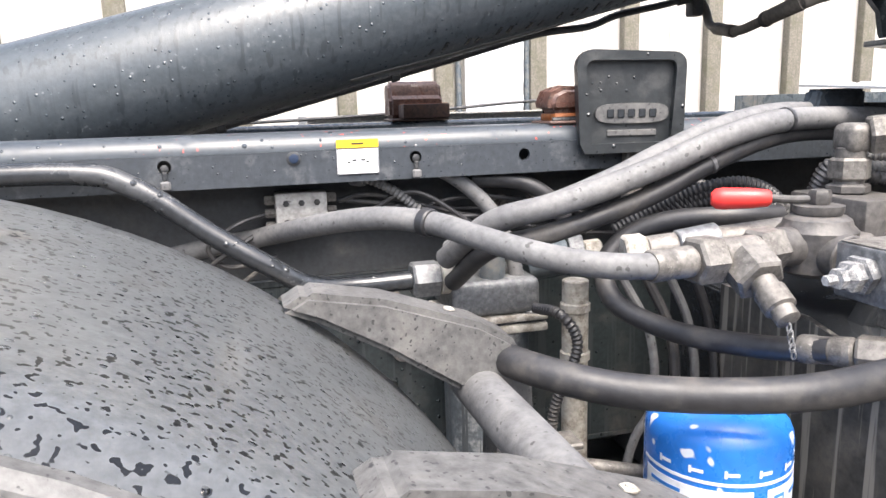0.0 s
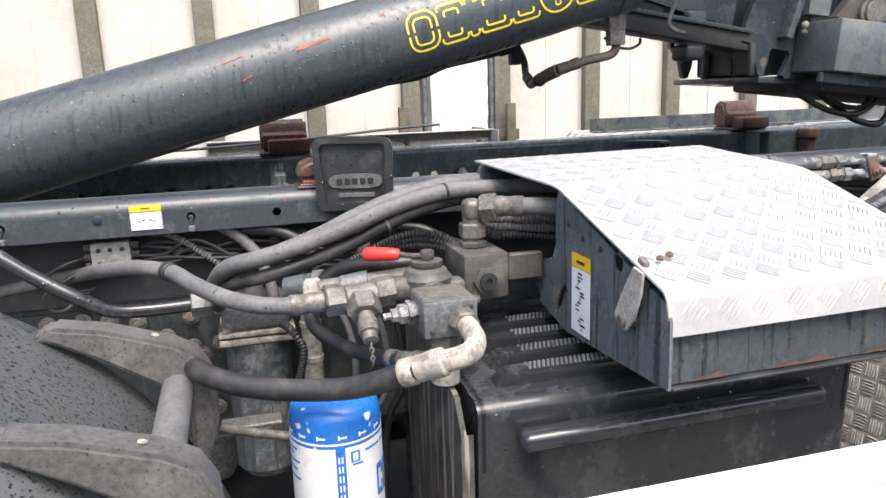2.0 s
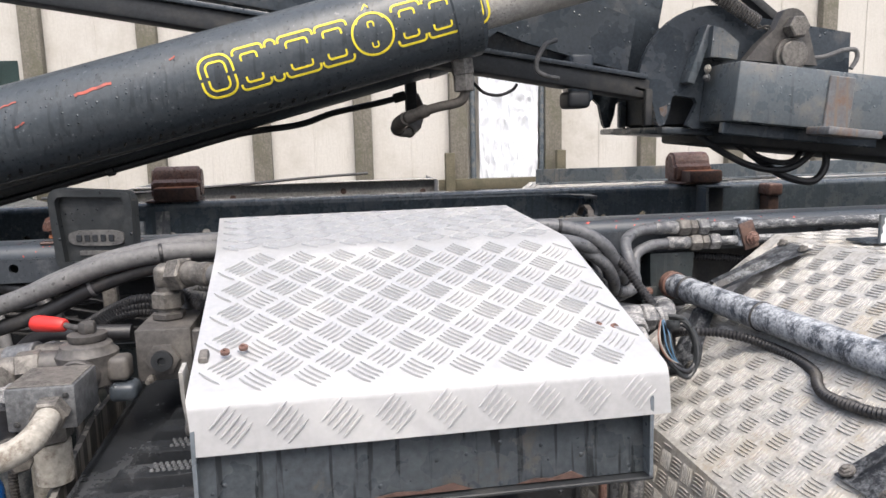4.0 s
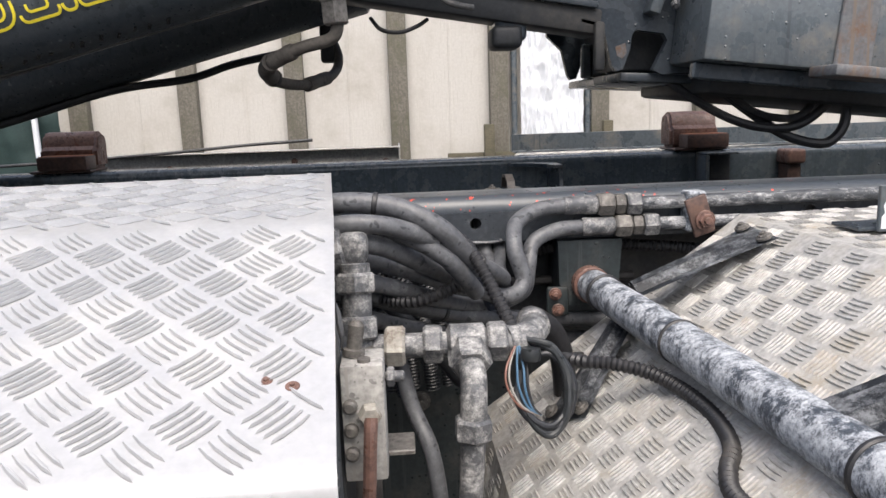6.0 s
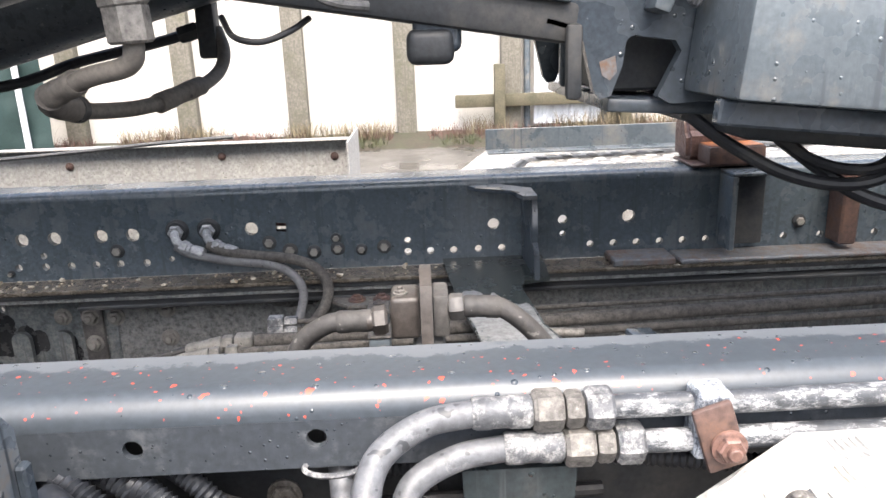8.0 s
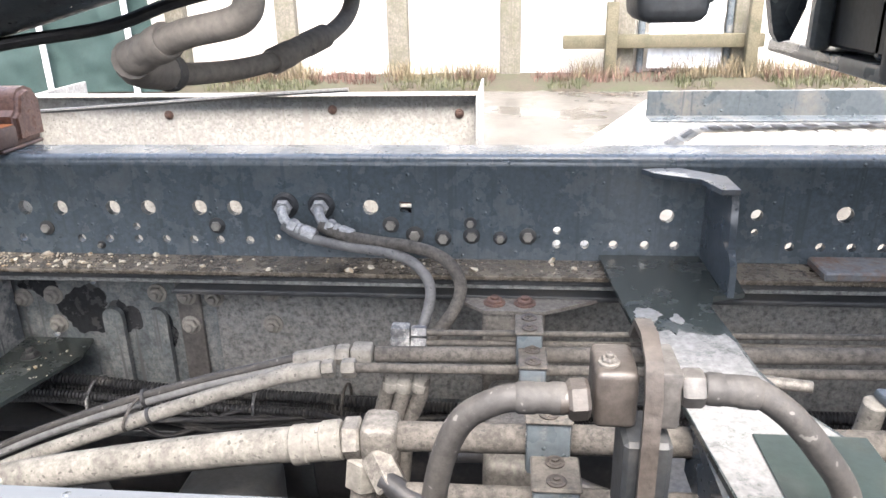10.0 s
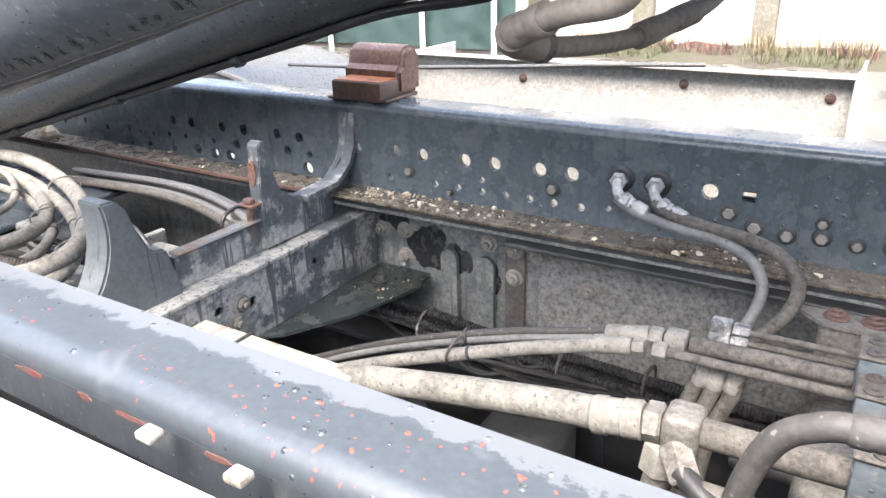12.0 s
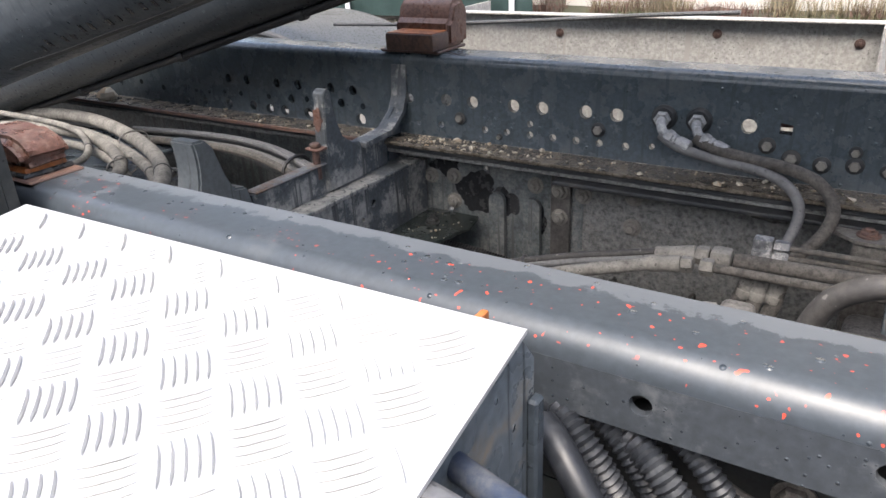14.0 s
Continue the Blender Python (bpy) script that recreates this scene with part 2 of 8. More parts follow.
cream_fitting = material("cream_crusted_fitting", (0.33, 0.312, 0.275), 0.75, dirt=(0.15, 0.125, 0.10), amount=0.40, scale=40, grain=0.25, bump=0.6, crisp=0.10)
block_steel = material("worn_black_valve_block", (0.125, 0.13, 0.136), 0.45, metal=0.3, dirt=(0.3, 0.3, 0.295), amount=0.4, scale=30, grain=0.35, bump=0.4, crisp=0.25, ragged=0.85)
block_brown = material("grease_brown_cast_steel", (0.068, 0.064, 0.061), 0.5, dirt=(0.15, 0.14, 0.128), amount=0.4, scale=20, grain=0.35, bump=0.4)
pump_steel = material("grey_brown_pump_casting", (0.042, 0.036, 0.032), 0.45, dirt=(0.08, 0.07, 0.062), amount=0.4, scale=22, grain=0.35, bump=0.4, ragged=0.85)
zinc = material("dull_zinc_hose_fitting", (0.24, 0.245, 0.25), 0.42, metal=0.35, dirt=(0.52, 0.52, 0.51), amount=0.45, scale=40, grain=0.25, bump=0.4, crisp=0.14, ragged=0.85)
crimp_dust = material("dust_caked_hose_fitting", (0.142, 0.135, 0.122), 0.8, dirt=(0.245, 0.235, 0.212), amount=0.5, scale=40, grain=0.25, bump=0.5, crisp=0.2, spots=(0.08, 0.075, 0.068), spot_scale=160, spot_cut=0.68)
bolt_pale = material("mud_dusted_bolt", (0.21, 0.20, 0.18), 0.75, dirt=(0.11, 0.10, 0.09), amount=0.4, scale=60, grain=0.25, bump=0.4)
alu = material("bright_aluminium_tread_plate", (0.455, 0.458, 0.463), 0.40, metal=0.36, dirt=(0.4, 0.4, 0.396), amount=0.32, scale=9, grain=0.06, bump=0.06)
alu_dirty = material("muddy_aluminium_tread_plate", (0.45, 0.442, 0.424), 0.42, metal=0.28, dirt=(0.34, 0.308, 0.255), amount=0.5, scale=13, grain=0.25, bump=0.3, ragged=0.75)
galv = material("lime_stained_galvanised_sheet", (0.38, 0.37, 0.35), 0.7, metal=0.2, dirt=(0.27, 0.255, 0.23), amount=0.5, scale=22, grain=0.3, bump=0.3, crisp=0.3, spots=(0.19, 0.185, 0.175), spot_scale=170, spot_cut=0.655, cluster=14.0, streak=(0.34, 0.325, 0.30), streak_cut=0.6)
white_alu = material("white_ribbed_side_profile", (0.80, 0.80, 0.80), 0.45, dirt=(0.55, 0.54, 0.52), amount=0.2, scale=9, grain=0.05, bump=0.03)
tube_scaled = material("flaking_blue_grey_painted_tube", (0.045, 0.054, 0.068), 0.38, dirt=(0.46, 0.485, 0.515), amount=0.6, scale=22, grain=0.35, bump=0.5, crisp=0.08, ragged=0.87, stretch=(1.6, 1.6, 0.8))
pipe_scaled = material("flaking_black_white_pipe", (0.04, 0.044, 0.05), 0.45, dirt=(0.46, 0.465, 0.47), amount=0.42, scale=26, grain=0.3, bump=0.35, crisp=0.1, ragged=0.87, stretch=(0.5, 1.2, 1.2))
rust = material("rusty_brown_cast_iron", (0.15, 0.084, 0.066), 0.5, dirt=(0.085, 0.050, 0.042), amount=0.42, scale=26, grain=0.35, bump=0.5, wet=0.25, crisp=0.1, ragged=0.8)
rust_crust = material("crusted_wet_red_brown_iron", (0.095, 0.047, 0.036), 0.42, dirt=(0.14, 0.12, 0.1), amount=0.36, scale=30, grain=0.4, bump=0.7, wet=0.2, crisp=0.14, ragged=0.85, spots=(0.045, 0.03, 0.026), spot_scale=150, spot_cut=0.66)
rust_dark = material("dark_brown_wet_rust", (0.085, 0.052, 0.043), 0.5, dirt=(0.15, 0.085, 0.06), amount=0.45, scale=30, grain=0.35, bump=0.4)
streak_rust = material("rust_streaked_grey_paint", (0.115, 0.12, 0.128), 0.5, dirt=(0.14, 0.085, 0.055), amount=0.5, scale=22, grain=0.25, bump=0.25, streak=(0.15, 0.115, 0.09))
rust_orange = material("wet_orange_rust", (0.34, 0.11, 0.03), 0.45, dirt=(0.15, 0.07, 0.04), amount=0.5, scale=20, grain=0.3, bump=0.3)
rust_red = material("red_primer_and_rust", (0.125, 0.036, 0.028), 0.6, dirt=(0.08, 0.055, 0.05), amount=0.62, scale=40, grain=0.3, bump=0.3, crisp=0.1, ragged=0.85)
red_plastic = material("red_plastic_grip", (0.62, 0.035, 0.03), 0.38, dirt=(0.35, 0.04, 0.03), amount=0.2, scale=30, grain=0.06, bump=0.05)
blue_paint = material("glossy_blue_canister_paint", (0.018, 0.15, 0.52), 0.28, dirt=(0.035, 0.10, 0.30), amount=0.25, scale=20, grain=0.08, bump=0.03, spots=(0.62, 0.66, 0.72), spot_scale=42, spot_cut=0.675)
label_white = material("pale_printed_label", (0.72, 0.74, 0.77), 0.45, dirt=(0.5, 0.5, 0.5), amount=0.2, scale=20, grain=0.04, bump=0)
label_blue = material("blue_print", (0.03, 0.17, 0.50), 0.45, grain=0.05, bump=0)
yellow = material("yellow_print", (0.75, 0.48, 0.02), 0.5, grain=0.06, bump=0)
yellow_line = material("yellow_painted_outline", (0.80, 0.66, 0.04), 0.5, dirt=(0.35, 0.30, 0.05), amount=0.15, scale=30, grain=0.08, bump=0)
black_print = material("black_print", (0.02, 0.02, 0.02), 0.5, grain=0.05, bump=0)
red_scuff = material("red_primer_scuff", (0.40, 0.085, 0.06), 0.6, dirt=(0.07, 0.075, 0.085), amount=0.5, scale=60, grain=0.2, bump=0.1, crisp=0.1)
concrete = material("pale_concrete_wall_panel", (0.50, 0.482, 0.448), 0.85, dirt=(0.40, 0.375, 0.335), amount=0.45, scale=0.9, grain=0.06, bump=0.15, fine=30, streak=(0.44, 0.42, 0.385))
post_wood = material("mossy_weathered_timber", (0.165, 0.152, 0.126), 0.85, dirt=(0.115, 0.112, 0.075), amount=0.5, scale=3, grain=0.3, bump=0.5, fine=40, streak=(0.13, 0.118, 0.095))
asphalt = material("wet_asphalt", (0.070, 0.066, 0.061), 0.35, dirt=(0.115, 0.105, 0.092), amount=0.5, scale=0.8, grain=0.3, bump=0.3, fine=60, wet=0.08)
soil = material("grassy_earth", (0.042, 0.034, 0.024), 0.95, dirt=(0.030, 0.038, 0.016), amount=0.6, scale=2, grain=0.4, bump=0.6, fine=30)
wet_wood = material("wet_olive_brown_timber", (0.085, 0.074, 0.046), 0.7, dirt=(0.05, 0.048, 0.028), amount=0.5, scale=6, grain=0.3, bump=0.4, fine=60)
grass_dry = material("dry_straw_grass", (0.17, 0.14, 0.085), 0.8, dirt=(0.10, 0.07, 0.05), amount=0.5, scale=1.5, grain=0.35, bump=0)
grass_red = material("reddish_dead_weed_stalks", (0.115, 0.062, 0.050), 0.85, dirt=(0.07, 0.05, 0.04), amount=0.5, scale=2, grain=0.35, bump=0)
grass_green = material("green_weed_grass", (0.045, 0.052, 0.020), 0.7, dirt=(0.09, 0.085, 0.04), amount=0.5, scale=1.2, grain=0.35, bump=0)
net_green = material("dark_green_shade_net", (0.010, 0.028, 0.026), 0.7, dirt=(0.022, 0.046, 0.042), amount=0.4, scale=3, grain=0.3, bump=0.4, fine=90)
white_sheet = material("crumpled_white_tarpaulin", (0.66, 0.68, 0.71), 0.35, dirt=(0.52, 0.54, 0.58), amount=0.3, scale=3, grain=0.04, bump=0.1)
gravel = material("pale_limestone_chips", (0.47, 0.43, 0.35), 0.9, dirt=(0.3, 0.26, 0.2), amount=0.5, scale=60, grain=0.3, bump=0.4)
gn, gl = gravel.node_tree.nodes, gravel.node_tree.links
g_src = gn["Principled BSDF"].inputs["Base Color"].links[0].from_socket
g_geo, g_ramp, g_mix = gn.new("ShaderNodeNewGeometry"), gn.new("ShaderNodeMapRange"), gn.new("ShaderNodeMix")
g_ramp.inputs["From Min"].default_value = 0.55
g_mix.data_type = "RGBA"
gl.new(g_geo.outputs["Random Per Island"], g_ramp.inputs["Value"])
gl.new(g_ramp.outputs["Result"], g_mix.inputs["Factor"])
gl.new(g_src, g_mix.inputs["A"])
g_mix.inputs["B"].default_value = (0.30, 0.21, 0.12, 1)
gl.new(g_mix.outputs["Result"], gn["Principled BSDF"].inputs["Base Color"])
dust_film = material("grey_brown_dust_film", (0.105, 0.102, 0.096), 0.8, dirt=(0.055, 0.062, 0.068), amount=0.5, scale=30, grain=0.3, bump=0.3, crisp=0.25, ragged=0.85)
wet_steel = material("wet_dark_steel_patch", (0.022, 0.023, 0.025), 0.22, dirt=(0.05, 0.048, 0.045), amount=0.3, scale=30, grain=0.3, bump=0.2)
ledge_steel = material("wet_brown_dusted_ledge", (0.08, 0.068, 0.054), 0.2, dirt=(0.15, 0.13, 0.1), amount=0.45, scale=24, grain=0.4, bump=0.3, wet=0.08, crisp=0.1, ragged=0.82)
blue_sheath = material("dusty_dark_blue_sheath", (0.014, 0.026, 0.055), 0.7, dirt=(0.08, 0.085, 0.095), amount=0.5, scale=20, grain=0.2, bump=0.2, spec=0.3)
wire_blue = material("blue_wire", (0.06, 0.13, 0.21), 0.5, grain=0.05, bump=0)
wire_brown = material("salmon_wire", (0.17, 0.08, 0.06), 0.5, grain=0.05, bump=0)
wire_white = material("pale_wire", (0.28, 0.27, 0.25), 0.5, grain=0.05, bump=0)
steel_cable = material("steel_cable", (0.12, 0.12, 0.12), 0.6, metal=0.4, grain=0.5, bump=0.6, fine=400)


# ---------- mesh helpers ----------
def thing(name, label, category, base=(0, 0, 0), group="", kind=""):
    e = new(name)
    e.location = base
    e.empty_display_size = 0.05
    return tagged(e, label, category, group, kind)


def origin(ob):
    p = Vector((0, 0, 0))
    while ob:
        p += ob.location
        ob = ob.parent
    return p


def finish(bm, mat, name, sharp=35):
    bmesh.ops.recalc_face_normals(bm, faces=bm.faces)
    me = bpy.data.meshes.new(name)
    bm.to_mesh(me)
    bm.free()
    for p in me.polygons:
        p.use_smooth = True
    me.set_sharp_from_angle(angle=radians(sharp))
    me.materials.append(mat)
    return me


def part(name, bm, mat, parent, label="", sharp=35, kind=""):
    """One mesh under a thing or a part; bm is in world metres."""
    bmesh.ops.translate(bm, verts=bm.verts, vec=-origin(parent))
    ob = new(name, finish(bm, mat, name, sharp))
    ob.parent = parent
    return tagged(ob, label, "", "", kind)


def solid(name, bm, mat, label, category, group="", kind="", sharp=35):
    """A thing that is one plain mesh, its origin at its base."""
    vs = [v.co for v in bm.verts]
    lo = Vector([min(v[i] for v in vs) for i in range(3)])
    hi = Vector([max(v[i] for v in vs) for i in range(3)])
    base = Vector(((lo.x + hi.x) / 2, (lo.y + hi.y) / 2, lo.z))
    bmesh.ops.translate(bm, verts=bm.verts, vec=-base)
    ob = new(name, finish(bm, mat, name, sharp))
    ob.location = base
    return tagged(ob, label, category, group, kind)


def join(*bms):
    out = bms[0]
    for b in bms[1:]:
        m = {}
        for v in b.verts:
            m[v] = out.verts.new(v.co)
        for f in b.faces:
            out.faces.new([m[v] for v in f.verts])
        b.free()
    return out


def box(x0, x1, y0, y1, z0, z1, bev=0.002, seg=2, m=None):
    bm = bmesh.new()
    bmesh.ops.create_cube(bm, size=1)
    for v in bm.verts:
        v.co = Vector(((x0 + x1) / 2 + v.co.x * (x1 - x0), (y0 + y1) / 2 + v.co.y * (y1 - y0), (z0 + z1) / 2 + v.co.z * (z1 - z0)))
    if bev:
        bmesh.ops.bevel(bm, geom=bm.edges[:], offset=bev, segments=seg, affect="EDGES", profile=0.5)
    if m is not None:
        bmesh.ops.transform(bm, matrix=m, verts=bm.verts)
    return bm


def basis(d):
    d = Vector(d).normalized()
    a = Vector((0, 0, 1)) if abs(d.z) < 0.9 else Vector((1, 0, 0))
    u = d.cross(a).normalized()
    return u, d.cross(u).normalized(), d


def lathe(p, d, prof, seg=20):
    """Turned body: prof is (distance along d, radius), closed at both ends."""
    p = Vector(p)
    u, v, d = basis(d)
    bm = bmesh.new()
    rings = []
    for s, r in prof:
        rings.append([bm.verts.new(p + d * s + (u * math.cos(a) + v * math.sin(a)) * max(r, 1e-4)) for a in [2 * math.pi * k / seg for k in range(seg)]])
    for a, b in zip(rings, rings[1:]):
        for k in range(seg):
            bm.faces.new((a[k], a[(k + 1) % seg], b[(k + 1) % seg], b[k]))
    bm.faces.new(rings[0][::-1])
    bm.faces.new(rings[-1])
    return bm


def rod(a, b, r, seg=16, bev=0.0015):
    a, b = Vector(a), Vector(b)
    ln = (b - a).length
    return lathe(a, b - a, [(0, r - bev), (bev, r), (ln - bev, r), (ln, r - bev)], seg)


def hexnut(a, b, r):
    a, b = Vector(a), Vector(b)
    ln = (b - a).length
    c = min(0.003, ln * 0.2)
    return lathe(a, b - a, [(0, r * 0.86), (c, r), (ln - c, r), (ln, r * 0.86)], 6)


def spline(pts, per=8):
    pts = [Vector(p) for p in pts]
    ext = [pts[0] * 2 - pts[1]] + pts + [pts[-1] * 2 - pts[-2]]
    out = []
    for i in range(1, len(ext) - 2):
        p0, p1, p2, p3 = ext[i - 1:i + 3]
        for k in range(per):
            t = k / per
            out.append(0.5 * ((2 * p1) + (p2 - p0) * t + (2 * p0 - 5 * p1 + 4 * p2 - p3) * t * t + (3 * p1 - p0 - 3 * p2 + p3) * t ** 3))
    out.append(pts[-1])
    return out


def resample(path, step):
    out, left = [path[0]], 0.0
    for a, b in zip(path, path[1:]):
        ln = (b - a).length
        if ln < 1e-9:
            continue
        s = step - left
        while s <= ln:
            out.append(a.lerp(b, s / ln))
            s += step
        left = ln - (s - step)
    return out


def sweep(path, radii, seg=12):
    """A tube along a list of points; radii is one number or one for each point."""
    bm = bmesh.new()
    if not isinstance(radii, (list, tuple)):
        radii = [radii] * len(path)
    d = (path[1] - path[0]).normalized()
    u = basis(d)[0]
    rings = []
    for i, p in enumerate(path):
        a, b = path[max(0, i - 1)], path[min(len(path) - 1, i + 1)]
        d = (b - a).normalized()
        u = (u - d * u.dot(d)).normalized()
        v = d.cross(u)
        rings.append([bm.verts.new(p + (u * math.cos(2 * math.pi * k / seg) + v * math.sin(2 * math.pi * k / seg)) * radii[i]) for k in range(seg)])
    for a, b in zip(rings, rings[1:]):
        for k in range(seg):
            bm.faces.new((a[k], a[(k + 1) % seg], b[(k + 1) % seg], b[k]))
    bm.faces.new(rings[0][::-1])
    bm.faces.new(rings[-1])
    return bm


def hose_bm(pts, r, seg=14, per=8):
    return sweep(spline(pts, per), r, seg)


def conduit_bm(pts, r, pitch=0.0065, seg=10):
    path = resample(spline(pts, 10), pitch / 2)
    return sweep(path, [r if i % 2 else r * 0.76 for i in range(len(path))], seg)


def plate(outline, holes, th, axis="y", at=0.0):
    """A flat plate with real openings: outline and hole rings in two axes, thickness th along the third (from at to at + th)."""
    bm = bmesh.new()
    put = {"y": lambda a, b: (a, at, b), "x": lambda a, b: (at, a, b), "z": lambda a, b: (a, b, at)}[axis]
    edges = []
    for ring in [outline] + holes:
        vs = [bm.verts.new(put(*p)) for p in ring]
        edges += [bm.edges.new((vs[i], vs[(i + 1) % len(vs)])) for i in range(len(vs))]
    bmesh.ops.triangle_fill(bm, edges=edges, use_beauty=True)
    r = bmesh.ops.extrude_face_region(bm, geom=bm.faces[:])
    vec = {"y": (0, th, 0), "x": (th, 0, 0), "z": (0, 0, th)}[axis]
    bmesh.ops.translate(bm, verts=[g for g in r["geom"] if isinstance(g, bmesh.types.BMVert)], vec=vec)
    return bm


def ring(a, b, r, seg=14, squash=1.0):
    return [(a + r * math.cos(2 * math.pi * k / seg), b + r * squash * math.sin(2 * math.pi * k / seg)) for k in range(seg)]


def blotch(a, b, ra, rb, seed, n=40):
    """Uneven closed outline round a point."""
    out = []
    for k in range(n):
        t = 2 * math.pi * k / n
        f = 1 + 0.55 * noise.noise(Vector((math.cos(t) * 1.3, math.sin(t) * 1.3, seed * 7.3))) + 0.22 * noise.noise(Vector((math.cos(t) * 5, math.sin(t) * 5, seed * 3.1)))
        out.append((a + ra * f * math.cos(t), b + rb * f * math.sin(t)))
    return out


def rect(a0, a1, b0, b1):
    return [(a0, b0), (a1, b0), (a1, b1), (a0, b1)]


def fold(profile, x0, x1, th, axis="x"):
    """Bent sheet: the open profile (two axes) with thickness, extruded along the third."""
    n = len(profile)
    nor = []
    for i in range(n):
        a, b = profile[max(0, i - 1)], profile[min(n - 1, i + 1)]
        dx, dy = b[0] - a[0], b[1] - a[1]
        ln = math.hypot(dx, dy)
        nor.append((-dy / ln, dx / ln))
    loop = list(profile) + [(p[0] + q[0] * th, p[1] + q[1] * th) for p, q in zip(profile[::-1], nor[::-1])]
    bm = bmesh.new()
    put = {"x": lambda s, p: (s, p[0], p[1]), "y": lambda s, p: (p[0], s, p[1])}[axis]
    A = [bm.verts.new(put(x0, p)) for p in loop]
    B = [bm.verts.new(put(x1, p)) for p in loop]
    m = len(loop)
    for i in range(m):
        bm.faces.new((A[i], A[(i + 1) % m], B[(i + 1) % m], B[i]))
    for i in range(n - 1):
        bm.faces.new((A[i], A[m - 1 - i], A[m - 2 - i], A[i + 1]))
        bm.faces.new((B[i + 1], B[m - 2 - i], B[m - 1 - i], B[i]))
    return bm


def arc(cx, cy, r, a0, a1, n=6):
    return [(cx + r * math.cos(radians(a0 + (a1 - a0) * k / n)), cy + r * math.sin(radians(a0 + (a1 - a0) * k / n))) for k in range(n + 1)]


def bolt_bm(p, d, r=0.011, h=0.008, washer=True):
    p, d = Vector(p), Vector(d).normalized()
    b = hexnut(p, p + d * h, r)
    if washer:
        b = join(lathe(p, d, [(-0.001, r * 1.3), (0.002, r * 1.3), (0.0025, r * 1.2)], 16), b)
    return join(b, lathe(p + d * h, d, [(-0.001, r * 0.5), (h * 0.5, r * 0.5), (h * 0.6, r * 0.4)], 10))


def treads(corners, cell, turn, inside=None, h=0.0016, seed=1, phase=(0, 0)):
    """Raised five-bar tread on the patch with four corners (00, 10, 11, 01), in cells of alternate direction."""
    A, B, C, D = [Vector(c) for c in corners]
    w, dd = ((B - A).length + (C - D).length) / 2, ((D - A).length + (C - B).length) / 2
    nrm = (B - A).cross(D - A).normalized()
    verts, faces = [], []
    ca, sa = math.cos(radians(turn)), math.sin(radians(turn))
    n = int((w + dd) / cell) + 2

    def at(u, v, z):
        s, t = u / w, v / dd
        return A * (1 - s) * (1 - t) + B * s * (1 - t) + C * s * t + D * (1 - s) * t + nrm * z

    for i in range(-n, n + 1):
        for j in range(-n, n + 1):
            flip = (i + j) % 2
            for k in range(5):
                o = (k - 2) * cell * 0.175
                gx, gy = (i + phase[0]) * cell, (j + phase[1]) * cell
                cx, cy = (gx + o, gy) if flip else (gx, gy + o)
                dx, dy = (0, 1) if flip else (1, 0)
                ln, wd = cell * 0.43, min(cell * 0.046, 0.00155)
                pts = []
                hexa = ((-1, 0), (-0.45, -1), (0.45, -1), (1, 0), (0.45, 1), (-0.45, 1))
                for al, ac, z in [(p, q, 0) for p, q in hexa] + [(p * 0.86, q * 0.45, h) for p, q in hexa]:
                    lx, ly = cx + dx * al * ln - dy * ac * wd, cy + dy * al * ln + dx * ac * wd
                    pts.append((w / 2 + lx * ca - ly * sa, dd / 2 + lx * sa + ly * ca, z))
                if any(not (0.003 < p[0] < w - 0.003 and 0.003 < p[1] < dd - 0.003) for p in pts):
                    continue
                if inside and not inside(*[q / z_ for q, z_ in zip(pts[0][:2], (w, dd))]):
                    continue
                b0 = len(verts)
                verts += [at(*p) for p in pts]
                faces += [tuple(b0 + q for q in f) for f in [(k, (k + 1) % 6, (k + 1) % 6 + 6, k + 6) for k in range(6)] + [(6, 7, 8, 9, 10, 11)]]
    bm = bmesh.new()
    vs = [bm.verts.new(v) for v in verts]
    for f in faces:
        bm.faces.new([vs[q] for q in f])
    return bm


def slab(corners, th):
    """A flat four-cornered sheet with its top on the corners."""
    c = [Vector(v) for v in corners]
    nrm = (c[1] - c[0]).cross(c[3] - c[0]).normalized()
    bm = bmesh.new()
    top = [bm.verts.new(v) for v in c]
    bot = [bm.verts.new(v - nrm * th) for v in c]
    bm.faces.new(top)
    bm.faces.new(bot[::-1])
    for i in range(4):
        bm.faces.new((top[i], bot[i], bot[(i + 1) % 4], top[(i + 1) % 4]))
    return bm


def hose(name, pts, r, mat, label, seg=14):
    t = thing(name, label, "hose", pts[0])
    part("tube", hose_bm(pts, r, seg), mat, t)
    return t


def crimp(parent, a, b, r, mat, name="crimp_sleeve"):
    a, b = Vector(a), Vector(b)
    ln = (b - a).length
    part(name, lathe(a, b - a, [(0, r * 0.9), (0.003, r), (ln * 0.3, r), (ln * 0.33, r * 0.94), (ln * 0.6, r * 0.94), (ln * 0.63, r), (ln - 0.003, r), (ln, r * 0.85)], 18), mat, parent)


def tie(parent, pts, f, r, mat=None):
    """A narrow band round a hose at the share f of its way."""
    path = spline(pts, 8)
    i = min(len(path) - 2, int(f * (len(path) - 1)))
    part("tie_band", lathe(path[i], path[i + 1] - path[i], [(0, r + 0.0004), (0.001, r + 0.0016), (0.005, r + 0.0016), (0.006, r + 0.0004)], 16), mat or rubber_black, parent)


def nut(parent, a, b, r, mat):
    part("nut", hexnut(a, b, r), mat, parent)


# ---------- ground, wall and yard ----------
GROUND = 0.2
bm = bmesh.new()
bmesh.ops.create_grid(bm, x_segments=60, y_segments=60, size=60)
for v in bm.verts:
    v.co.z = GROUND + 0.012 * noise.noise(v.co * 0.35)
